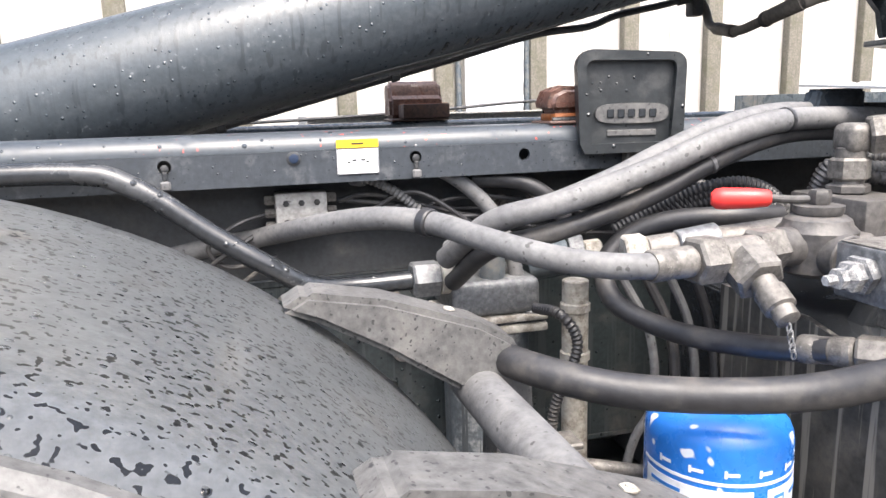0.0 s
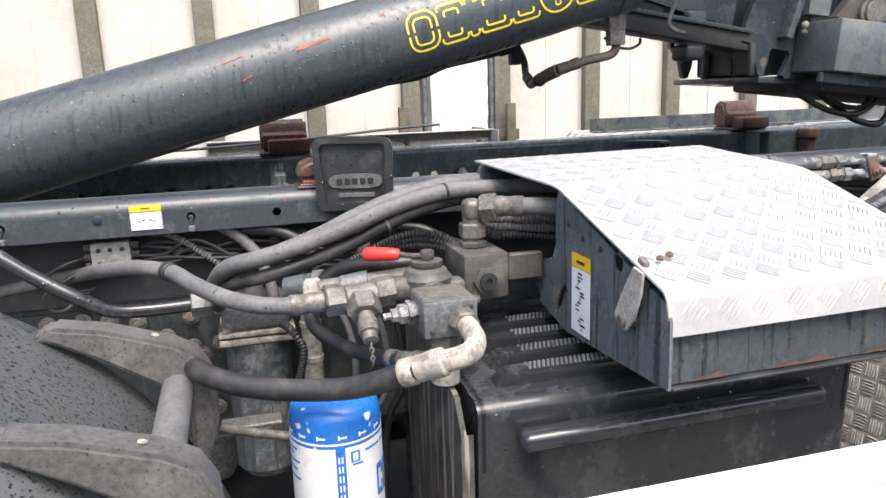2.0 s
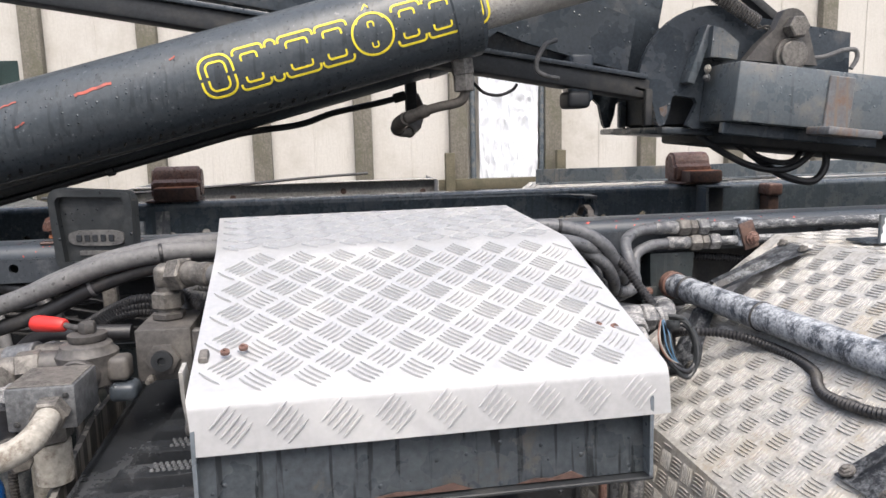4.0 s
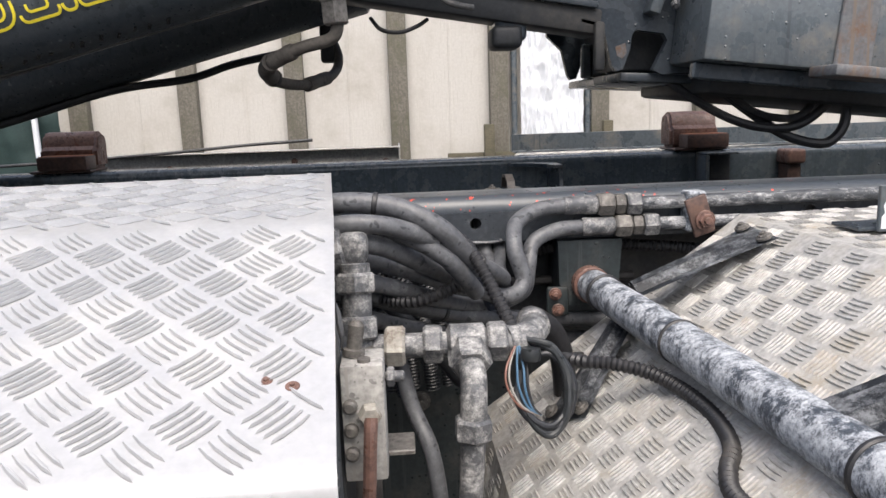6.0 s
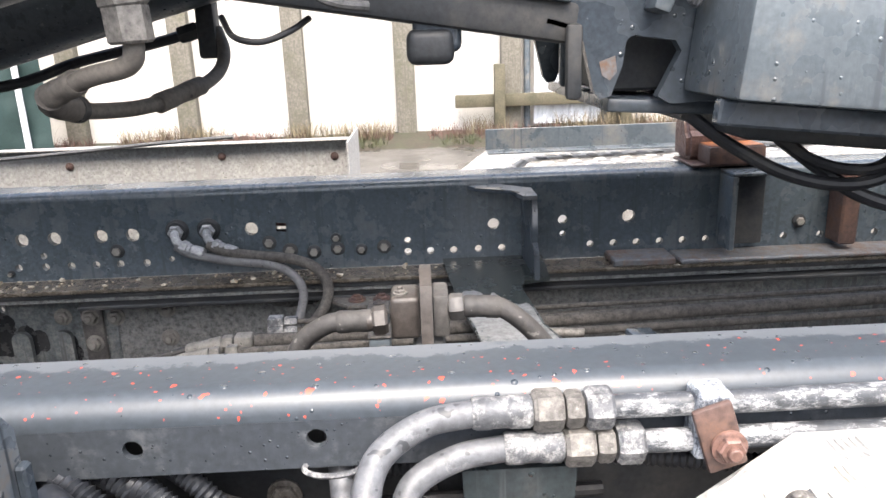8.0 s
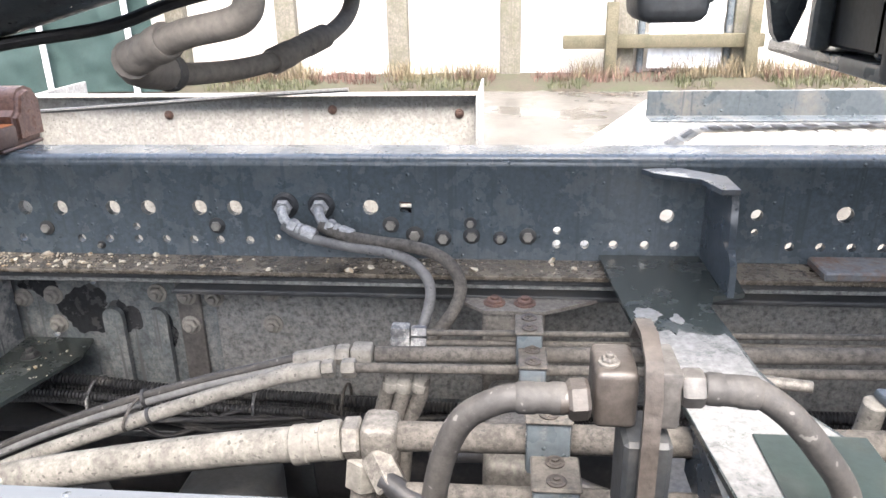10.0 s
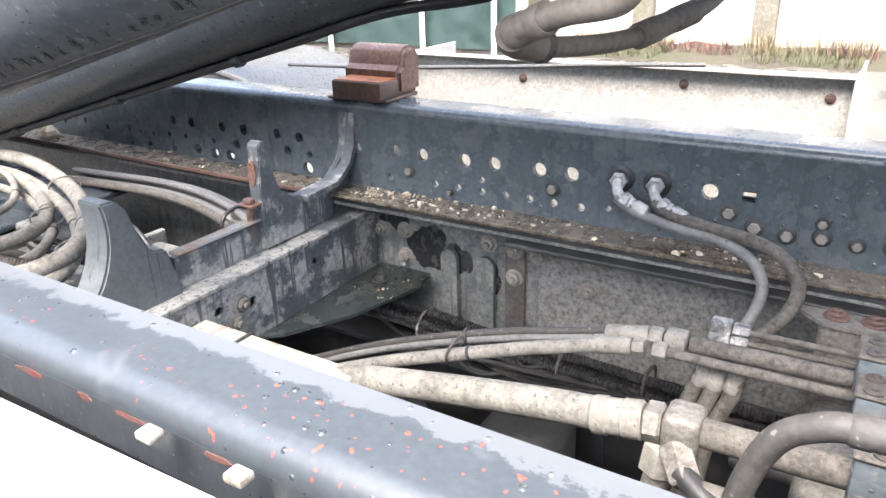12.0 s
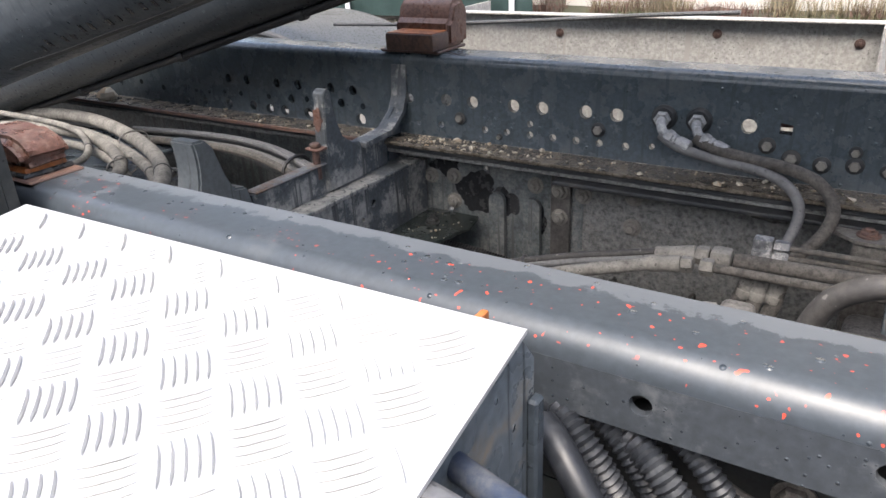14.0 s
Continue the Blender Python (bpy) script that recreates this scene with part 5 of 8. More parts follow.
for k, (y, z) in enumerate(((0.452, 0.946), (0.512, 0.952), (0.572, 0.957), (0.632, 0.961))):
    x0 = 0.655 + 0.012 * k
    ridge = plate([(x0 - 0.016, z - 0.006), (x0 + 0.004, z + 0.024), (1.15, z + 0.024), (1.155, z - 0.006)], [], 0.034, "y", y - 0.018)
    bmesh.ops.bevel(ridge, geom=ridge.edges[:], offset=0.005, segments=2, affect="EDGES")
    rb = part("rib", ridge, black_plastic, tank)
    dm = bmesh.new()
    for i in range(46):
        for j in range(3):
            xx = x0 + 0.045 + i * 0.0074
            o = lathe((xx + (j % 2) * 0.0037, y - 0.011 + j * 0.009, z + 0.0235), (0, 0, 1), [(0, 0.0031), (0.0030, 0.0019)], 6)
            dm = join(dm, o)
    part("grip_studs", dm, stud_glint, rb, "wet grip studs with white reflections painted in", kind="stuff")
# bracket plate beside the tank, with drip-streaked paint
b = plate([(0.40, 0.60), (0.40, 0.90), (0.43, 0.945), (0.60, 0.985), (0.75, 0.99), (0.75, 0.60)], [], 0.008, "x", 0.578)
tbk = thing("tank_bracket", "drip-streaked dark steel bracket beside the tank", "bracket", (0.582, 0.58, 0.60))
part("plate", b, drip_steel, tbk)
part("folded_edge", bar((0.588, 0.402, 0.62), (0.588, 0.402, 0.898), 0.006, 0.018, 0.002), drip_steel, tbk)

# white ribbed side profile
sp = thing("side_profile", "white ribbed aluminium side profile", "profile", (1.0, 0.1, 0.85))
part("top_face", box(0.45, 1.325, 0.06, 0.125, 0.940, 0.952, 0.003, 2), white_alu, sp)
part("front_face", box(0.45, 1.325, 0.06, 0.066, 0.825, 0.9395, 0.002, 1), white_alu, sp)
part("stay", box(0.80, 0.83, 0.067, 0.39, 0.60, 0.625, 0.003, 1), shadow_steel, sp)
part("stay_post", box(0.80, 0.83, 0.0665, 0.09, 0.626, 0.86, 0.003, 1), shadow_steel, sp)
for k in range(4):
    part("rib", box(0.45, 1.325, 0.070 + k * 0.013, 0.076 + k * 0.013, 0.9515, 0.955, 0.001, 1), white_alu, sp)


# ---------- tread-plate mudguard, strut tube ----------
def mudguard(y0, y1, label, sign=1):
    t = thing("tread_plate_mudguard", label, "mudguard", (1.7, (y0 + y1) / 2, 0.55), "tread-plate mudguards")
    P = [(1.365, 0.52), (1.45, 0.888), (1.826, 1.163), (3.6, 1.180)]
    for i, nm in ((0, "lower_sheet"), (1, "sloping_sheet"), (2, "top_sheet")):
        (xa, za), (xb, zb) = P[i], P[i + 1]
        c = [(xa, y0, za), (xb, y0, zb), (xb, y1, zb), (xa, y1, za)]
        sh = part(nm, slab(c, 0.004), alu_dirty, t)
        up = (Vector(c[1]) - Vector(c[0])).cross(Vector(c[3]) - Vector(c[0])).normalized() * 0.0003
        cc = [Vector(p) + up for p in c]
        if i == 2:
            cc[1] = Vector((2.75, y0, zb)) + up
            cc[2] = Vector((2.75, y1, zb)) + up
        part("tread_pattern", treads(cc, 0.0335, 4, seed=i), alu_dirty, sh, kind="stuff")
    return t


mudguard(0.02, 0.885, "mud-stained aluminium tread-plate mudguard")
mudguard(2.02, 2.75, "wet aluminium tread-plate mudguard beyond the rail")

st = thing("support_tube", "flaking blue-grey steel tube carrying the mudguard", "support tube", (1.63, 0.86, 1.0))
ta, tb = Vector((1.612, 0.90, 1.068)), Vector((1.690, 0.10, 1.060))
part("tube", rod(ta, tb, 0.0240, 28), tube_scaled, st)
for s_, r in ((0.055, 0.0268), (0.27, 0.0256), (0.56, 0.0262)):
    p = ta.lerp(tb, s_ / 0.8)
    part("collar", rod(p, p + (tb - ta).normalized() * (0.006), r, 28), rubber_black, st)
part("end_cap", lathe(tb, tb - ta, [(-0.03, 0.0262), (-0.026, 0.0275), (-0.006, 0.0275), (0.0, 0.024), (0.001, 0.02)], 28), rubber_grey, st)
part("end_ring", lathe(tb, ta - tb, [(0.055, 0.025), (0.057, 0.0265), (0.062, 0.0265), (0.064, 0.025)], 28), rubber_black, st)
part("socket_plate", plate([(1.566, 1.132), (1.568, 1.07), (1.582, 1.035), (1.642, 1.035), (1.656, 1.07), (1.660, 1.132)], [], 0.014, "y", 0.903), chassis_teal, st)
part("socket_web", box(1.57, 1.655, 0.918, 0.99, 1.02, 1.13, 0.004, 1), chassis_teal, st)
part("weld_ring", rod(ta + Vector((0, 0.004, 0)), ta + Vector((0, -0.016, 0)), 0.027, 24), rust, st)
part("ear", box(1.548, 1.580, 0.896, 0.9025, 1.022, 1.066, 0.004, 2), chassis_teal, st)
for x, z in ((1.560, 1.056), (1.564, 1.032)):
    part("bolt", bolt_bm((x, 0.8955, z), (0, -1, 0), 0.007, 0.006), rust, st)


def strap(a, b, wid, nm):
    """A ribbed flat strap from a to b, its flat side up, with two bolts at b."""
    a, b = Vector(a), Vector(b)
    dd = (b - a).normalized()
    w = Vector((0, 1, 0))
    w = (w - dd * w.dot(dd)).normalized()
    n = dd.cross(w).normalized()
    if n.z < 0:
        n = -n
    bm = bmesh.new()
    rows = []
    N = 12
    for i in range(N + 1):
        p = a.lerp(b, i / N)
        hw = wid / 2 * (0.8 + 0.35 * (i / N) ** 2)
        rise = 0.010 * (1 - (i / N) ** 3)
        rows.append([bm.verts.new(p + w * hw * s + n * (rise if abs(s) < 0.5 else 0)) for s in (-1, -0.55, -0.3, 0.3, 0.55, 1)])
    for p, q in zip(rows, rows[1:]):
        for k in range(5):
            bm.faces.new((p[k], p[k + 1], q[k + 1], q[k]))
    bmesh.ops.solidify(bm, geom=bm.faces[:], thickness=0.005)
    ob = part(nm, bm, strap_paint, st)
    e = b - dd * 0.012
    for s in (-0.55, 0.55):
        part("bolt", bolt_bm(e + w * wid * s * 0.75 + n * 0.004, n, 0.0075, 0.005), fitting, ob)


strap((1.640, 0.785, 1.085), (1.803, 0.775, 1.157), 0.080, "strap")
strap((1.632, 0.80, 1.045), (1.527, 0.699, 0.950), 0.072, "strap")
strap((1.668, 0.390, 1.076), (1.86, 0.335, 1.180), 0.085, "strap")
strap((1.665, 0.25, 1.04), (1.53, 0.25, 0.955), 0.08, "strap")

sg = thing("warning_sign", "steel angle with chipped yellow and white warning sign on the mudguard", "sign", (2.0, 0.70, 1.166))
part("foot", box(1.868, 2.13, 0.6815, 0.735, 1.1685, 1.173, 0.001, 1), paint, sg)
part("panel", box(1.888, 2.13, 0.675, 0.681, 1.1685, 1.222, 0.001, 1), paint_grey, sg)
chip = [(1.8905, 1.172), (2.12, 1.172), (2.12, 1.220), (1.905, 1.220), (1.899, 1.2195), (1.895, 1.213), (1.8965, 1.207), (1.892, 1.199), (1.894, 1.19), (1.8905, 1.186)]
part("white_field", plate(chip, [], 0.0006, "y", 0.6743), label_white, sg)
part("yellow_header", plate([(1.909, 1.2005), (2.12, 1.2005), (2.12, 1.2175), (1.9065, 1.2175), (1.9085, 1.209)], [], 0.0006, "y", 0.6735), yellow, sg)
tri = plate([(1.930, 1.2025), (1.946, 1.2025), (1.938, 1.2155)], [[(1.9343, 1.2045), (1.938, 1.2108), (1.9417, 1.2045)]], 0.0005, "y", 0.6729)
part("warning_triangle", tri, black_print, sg)
for x in (1.926, 1.946, 1.976, 1.996):
    part("arrow", plate([(x - 0.0012, 1.187), (x - 0.0012, 1.179), (x - 0.004, 1.179), (x, 1.1735), (x + 0.004, 1.179), (x + 0.0012, 1.179), (x + 0.0012, 1.187)], [], 0.0005, "y", 0.6735), yellow, sg)
for z in (1.1995, 1.1725):
    part("border_line", box(1.908, 2.115, 0.6736, 0.6742, z - 0.0006, z, 0), black_print, sg)
for x in (1.9085, 1.963, 2.01):
    part("border_line", box(x, x + 0.0008, 0.6736, 0.6742, 1.173, 1.1985, 0), black_print, sg)
part("print_bar", box(1.935, 1.9365, 0.6736, 0.6742, 1.186, 1.196, 0), black_print, sg)

# far-side tray and angle
tray = thing("side_tray", "lime-stained galvanised sheet tray behind the rail", "tray", (0.8, 2.47, 0.95))
part("panel", box(0.19, 1.345, 2.47, 2.476, 0.62, 1.205, 0.001, 1), galv, tray)
part("top_fold", box(0.19, 1.345, 2.44, 2.48, 1.2055, 1.211, 0.0015, 1), galv, tray)
part("end_panel", box(1.3455, 1.351, 2.36, 2.72, 0.98, 1.211, 0.001, 1), galv, tray)
part("end_panel", box(0.184, 0.1895, 2.36, 2.72, 0.98, 1.211, 0.001, 1), galv, tray)
part("floor_sheet", box(0.19, 1.345, 2.477, 2.72, 0.98, 0.985, 0.001, 1), galv, tray)
for x in (0.55, 0.98, 1.30):
    part("bolt", bolt_bm((x, 2.469, 1.165 + 0.008 * math.sin(x * 9)), (0, -1, 0), 0.009, 0.005), rust_dark, tray)
h = thing("cable", "twisted steel cable stretched along the tray", "cable", (0.2, 2.30, 1.2))
part("rope", sweep(spline([(-0.05, 2.20, 1.198), (0.25, 2.21, 1.206), (0.6, 2.24, 1.222), (0.85, 2.255, 1.238), (1.07, 2.265, 1.248)], 10), 0.005, 8), steel_cable, h)
ang = thing("steel_angle", "plain grey steel angle lying on the far mudguard", "angle bar", (2.6, 2.25, 1.185))
part("foot", box(1.715, 3.6, 2.20, 2.255, 1.186, 1.191, 0.001, 1), paint_grey, ang)
part("upright", box(1.715, 3.6, 2.256, 2.262, 1.186, 1.243, 0.001, 1), paint_grey, ang)


# ---------- valves, filters and hoses before the near rail ----------
# stop plate with embossed badge on a bent post
ch = thing("rubber_stop", "black moulded stop block with an embossed badge on a steel post", "stop block", (0.525, 0.92, 1.03))
yaw = Matrix.Translation((0.594, 0.878, 0)) @ pose(0, 0, 0, 0, 0, -14) @ Matrix.Translation((-0.603, -0.905, 0))


def yawed(bm):
    bmesh.ops.transform(bm, matrix=yaw, verts=bm.verts)
    return bm


o = [(0.462, 1.156), (0.590, 1.158), (0.602, 1.17), (0.604, 1.275)] + arc(0.586, 1.277, 0.018, 0, 90, 4) + arc(0.472, 1.279, 0.022, 90, 180, 4) + [(0.455, 1.17)]
inner = [(0.472, 1.170), (0.584, 1.171), (0.590, 1.270)] + arc(0.580, 1.274, 0.010, 0, 90, 3) + arc(0.474, 1.275, 0.011, 90, 180, 3)
part("back", yawed(plate(o, [], 0.012, "y", 0.905)), stop_plastic, ch)
part("rim", yawed(plate(o, [inner], 0.012, "y", 0.8925)), stop_plastic, ch)
badge = [(0.530 + 0.052 * math.copysign(abs(math.cos(a)) ** 0.5, math.cos(a)), 1.212 + 0.014 * math.copysign(abs(math.sin(a)) ** 0.7, math.sin(a))) for a in [2 * math.pi * k / 28 for k in range(28)]]
part("badge", yawed(plate(badge, [], 0.005, "y", 0.8995)), arm_plastic, ch, "worn embossed badge")
for k in range(5):
    part("badge_bar", yawed(box(0.494 + k * 0.015, 0.504 + k * 0.015, 0.8975, 0.899, 1.206, 1.218, 0.001, 1)), black_plastic, ch)
part("badge_line", yawed(box(0.495, 0.566, 0.902, 0.9045, 1.180, 1.189, 0.001, 1)), arm_plastic, ch)
part("post", box(0.520, 0.545, 0.897, 0.9165, 1.055, 1.175, 0.003, 1), fitting, ch)

# warning sticker on the rail
stk = thing("warning_sticker", "small yellow and white warning sticker on the rail", "sticker", (0.13, 0.917, 1.14))
part("white_field", box(0.104, 0.160, 0.9165, 0.9174, 1.143, 1.1775, 0), label_white, stk)
part("yellow_header", box(0.104, 0.160, 0.9165, 0.9174, 1.178, 1.189, 0), yellow, stk)
part("header_bar", box(0.124, 0.140, 0.9158, 0.9164, 1.1825, 1.1845, 0), black_print, stk)
for z in (1.1432, 1.1768):
    part("border_line", box(0.1045, 0.1595, 0.9158, 0.9164, z, z + 0.0007, 0), black_print, stk)
for x in (0.1045, 0.1588):
    part("border_line", box(x, x + 0.0007, 0.9158, 0.9164, 1.1440, 1.1765, 0), black_print, stk)
for x, w, z in ((0.118, 0.004, 1.158), (0.124, 0.006, 1.1605), (0.136, 0.006, 1.1605), (0.143, 0.004, 1.158)):
    part("print_bar", box(x, x + w, 0.9158, 0.9164, z, z + 0.0022, 0), black_print, stk)

# small grey air manifold with wiring
mf = thing("air_manifold", "small dusty grey distributor block under the rail", "manifold", (0.055, 0.98, 1.06))
part("body", box(0.022, 0.092, 0.955, 0.992, 1.062, 1.118, 0.003, 2), galv, mf)
for i in range(3):
    for j in range(2):
        part("screw", bolt_bm((0.036 + i * 0.021, 0.955, 1.078 + j * 0.026), (0, -1, 0), 0.0045, 0.003, False), shadow_steel, mf)
    for s in (-1, 1):
        xs = 0.022 if s < 0 else 0.092
        part("port", hexnut((xs, 0.972, 1.072 + i * 0.018), (xs + s * 0.014, 0.972, 1.072 + i * 0.018), 0.007), fitting, mf)
rnd = random.Random(7)
for i in range(7):
    x0, z0 = 0.10 + 0.01 * (i % 4), 1.07 + 0.016 * (i % 3)
    x1 = x0 + rnd.uniform(0.2, 0.45)
    y1 = rnd.uniform(0.94, 0.985)
    hose("wire", [(x0, 0.972, z0), (x0 + 0.05, 0.965, z0 + rnd.uniform(-.01, .02)), ((x0 + x1) / 2, y1, 1.10 + rnd.uniform(-.03, .02)), (x1, y1, 1.06 + rnd.uniform(-.03, .04)), (x1 + 0.12, y1 + .01, 1.05 + rnd.uniform(-.04, .04))], 0.0035, rubber_black, "thin black air line beneath the rail", 8)
for i in range(2):
    z = 1.05 + 0.03 * i
    hose("wire", [(0.012, 0.972, 1.072 + 0.018 * (i % 3)), (-0.03, 0.955, z), (-0.07, 0.96, z - 0.03), (-0.045, 0.965, z - 0.06), (0.02, 0.97, 1.03)], 0.0035, rubber_black, "thin black air line looping from the manifold", 8)
t = thing("corrugated_conduit", "thin grey corrugated conduit below the rail", "conduit", (0.16, 0.95, 1.1))
part("tube", conduit_bm([(0.10, 1.0, 1.135), (0.135, 0.965, 1.135), (0.16, 0.95, 1.128), (0.19, 0.95, 1.111), (0.217, 0.95, 1.088), (0.245, 0.95, 1.066), (0.28, 0.955, 1.03)], 0.0075), rubber_grey, t)
part("gland", hexnut((0.128, 0.968, 1.134), (0.146, 0.957, 1.131), 0.011), fitting_white, t)
hose("cable", [(0.16, 0.97, 1.165), (0.235, 0.94, 1.147), (0.267, 0.94, 1.132), (0.30, 0.938, 1.106), (0.326, 0.93, 1.074), (0.345, 0.91, 1.02), (0.35, 0.90, 0.98)], 0.011, rubber_grey, "grey sheathed cable below the rail")
hose("cable", [(0.30, 0.95, 1.125), (0.37, 0.935, 1.118), (0.42, 0.925, 1.085), (0.44, 0.92, 1.04)], 0.012, rubber_black, "black sheathed cable below the rail")
hose("cable", [(0.60, 0.95, 1.11), (0.66, 0.93, 1.10), (0.71, 0.90, 1.075), (0.78, 0.86, 1.06)], 0.010, rubber_black, "black cable below the rail")
for k in range(3):
    t = thing("corrugated_conduit", "black corrugated cable conduit", "conduit", (0.6, 0.8, 1.0))
    part("tube", conduit_bm([(0.50 - 0.01 * k, 0.86, 1.03 + 0.01 * k), (0.55, 0.83, 1.075 + 0.008 * k), (0.61, 0.80, 1.095 + 0.010 * k), (0.67, 0.79, 1.085 + 0.010 * k), (0.74, 0.80, 1.05)], 0.010), rubber_black, t)

# grey suction hose to the tee
pts = [(-0.6, 1.02, 0.985), (-0.25, 1.01, 1.02), (-0.025, 0.985, 1.052), (0.069, 0.85, 1.088), (0.13, 0.775, 1.103), (0.184, 0.732, 1.100), (0.222, 0.672, 1.090), (0.268, 0.618, 1.078), (0.318, 0.585, 1.070), (0.366, 0.570, 1.068), (0.395, 0.578, 1.067)]
h = hose("suction_hose", pts, 0.0135, rubber_grey, "thick dusty grey hydraulic hose")
crimp(h, (0.362, 0.570, 1.068), (0.416, 0.580, 1.067), 0.0165, fitting)
part("clip", lathe((0.176, 0.742, 1.101), (0.55, -0.83, -0.1), [(0, 0.015), (0.002, 0.0165), (0.012, 0.0165), (0.014, 0.015)], 20), rubber_black, h)

# two thick hoses to the cover box
for k, (dy, dz, x0) in enumerate(((0, 0, 0.17), (0.012, -0.036, 0.23))):
    pts = [(0.20 + x0 * 0.2, 0.86 + dy, 1.03 + dz), (0.27, 0.775 + dy, 1.088 + dz), (0.33, 0.742 + dy, 1.108 + dz), (0.40, 0.746 + dy, 1.124 + dz), (0.48, 0.742 + dy, 1.150 + dz), (0.56, 0.738 + dy, 1.180 + dz * 0.8), (0.64, 0.745 + dy, 1.197 + dz * 0.6), (0.72, 0.76 + dy, 1.200 + dz * 0.5), (0.86, 0.76 + dy, 1.196 + dz * 0.5), (1.10, 0.75 + dy, 1.190 + dz * 0.4)]
    h = hose("pressure_hose", pts, 0.0150 if k == 0 else 0.0125, rubber_grey if k == 0 else rubber_black, "thick grey hydraulic hose running under the cover lid")
    for f in ((0.70,) if k == 0 else (0.55,)):
        tie(h, pts, f, 0.0150 if k == 0 else 0.0125, rubber_grey if k else rubber_black)
hose("pressure_hose", [(0.24, 0.86, 1.04), (0.30, 0.80, 1.088), (0.36, 0.778, 1.108), (0.44, 0.776, 1.136), (0.50, 0.775, 1.162), (0.58, 0.778, 1.190), (0.68, 0.80, 1.206), (0.80, 0.81, 1.205), (1.1, 0.80, 1.195)], 0.0145, rubber_grey, "thick grey hydraulic hose running under the cover lid")

# black steel line at the fender
pts = [(-0.9, 0.90, 1.15), (-0.45, 0.895, 1.16), (-0.22, 0.893, 1.162), (-0.145, 0.890, 1.142), (-0.06, 0.882, 1.08), (0.007, 0.876, 1.035), (0.058, 0.888, 1.003), (0.12, 0.90, 0.994), (0.206, 0.903, 0.995)]
h = thing("steel_pipe", "black painted bent steel pipe", "pipe", pts[0])
part("tube", hose_bm(pts, 0.0135, 14), black_plastic, h)
part("nut", hexnut((0.195, 0.902, 0.995), (0.235, 0.903, 0.995), 0.026), block_steel, h)
part("union", rod((0.235, 0.903, 0.995), (0.25, 0.903, 0.995), 0.024), cream_fitting, h)

# filter housing behind: grey canister with flanged head
fh = thing("filter_housing", "dark grey filter housing with a bolted square head", "filter housing", (0.31, 0.92, 0.62))
part("body", lathe((0.312, 0.935, 0.62), (0, 0, 1), [(0, 0.045), (0.02, 0.062), (0.28, 0.064), (0.29, 0.068)], 28), canister_paint, fh)
part("head_flange", box(0.240, 0.385, 0.868, 1.0, 0.912, 0.9245, 0.004, 2), cream_fitting, fh)
part("gasket", box(0.244, 0.381, 0.872, 1.0, 0.925, 0.928, 0.001, 1), shadow_steel, fh)
part("head_rim", box(0.240, 0.385, 0.868, 1.0, 0.9285, 0.937, 0.003, 2), cream_fitting, fh)
part("head", box(0.248, 0.377, 0.875, 1.0, 0.9375, 0.99, 0.012, 3), block_steel, fh)
for x in (0.258, 0.366):
    part("bolt", bolt_bm((x, 0.886, 0.9375), (0, 0, 1), 0.010, 0.012), fitting_white, fh)
part("spigot", rod((0.312, 0.90, 0.985), (0.312, 0.90, 1.035), 0.018), paint_grey, fh)
part("side_port", rod((0.375, 0.92, 1.0), (0.43, 0.90, 1.01), 0.026), paint_grey, fh)
part("port_ring", rod((0.43, 0.90, 1.01), (0.45, 0.893, 1.012), 0.030), block_steel, fh)
part("port_nut", hexnut((0.45, 0.893, 1.012), (0.475, 0.885, 1.015), 0.022), cream_fitting, fh)
pp = thing("tan_pipe", "tan grimy vertical pipe", "pipe", (0.425, 0.85, 0.6))
part("tube", rod((0.412, 0.84, 0.6), (0.412, 0.84, 0.99), 0.0185, 20), cream_fitting, pp)
for z in (0.875, 0.945):
    part("collar", lathe((0.412, 0.84, z), (0, 0, 1), [(0, 0.0188), (0.002, 0.021), (0.012, 0.021), (0.014, 0.0188)], 20), cream_fitting, pp)

# blue spin-on cartridge
cc = Vector((0.415, 0.525, 0.715))
ct = thing("air_dryer_cartridge", "blue and white spin-on air dryer cartridge", "cartridge", cc)
R = 0.069
part("can", lathe(cc, (0, 0, 1), [(0, R - 0.004), (0.006, R), (0.195, R)] + [(0.195 + 0.030 * math.sin(a), R - 0.030 * (1 - math.cos(a))) for a in [radians(x) for x in (15, 30, 45, 60, 75, 90)]] + [(0.229, 0.02), (0.230, 0.005)], 48), blue_paint, ct)
def band(z0, z1, a0, a1, mat, nm, r=R + 0.0005, n=24):
    bm = bmesh.new()
    rows = []
    for rr in (r - 0.0004, r):
        for z in (z0, z1):
            rows.append([bm.verts.new(cc + Vector((rr * math.cos(radians(a0 + (a1 - a0) * k / n)), rr * math.sin(radians(a0 + (a1 - a0) * k / n)), z))) for k in range(n + 1)])
    for a, b in ((0, 1), (1, 3), (3, 2), (2, 0)):
        for k in range(n):
            bm.faces.new((rows[a][k], rows[a][k + 1], rows[b][k + 1], rows[b][k]))
    part(nm, bm, mat, ct)
band(0.01, 0.165, 170, 262, label_white, "label_field")
band(0.01, 0.165, 274, 372, label_white, "label_field")
band(0.170, 0.173, 165, 375, label_white, "label_line")
for k in range(7):
    a = 190 + k * 26
    band(0.180, 0.183, a, a + 9, label_white, "arrow_bar", n=6)
    band(0.178, 0.185, a - 2, a, label_white, "arrow_head", n=3)
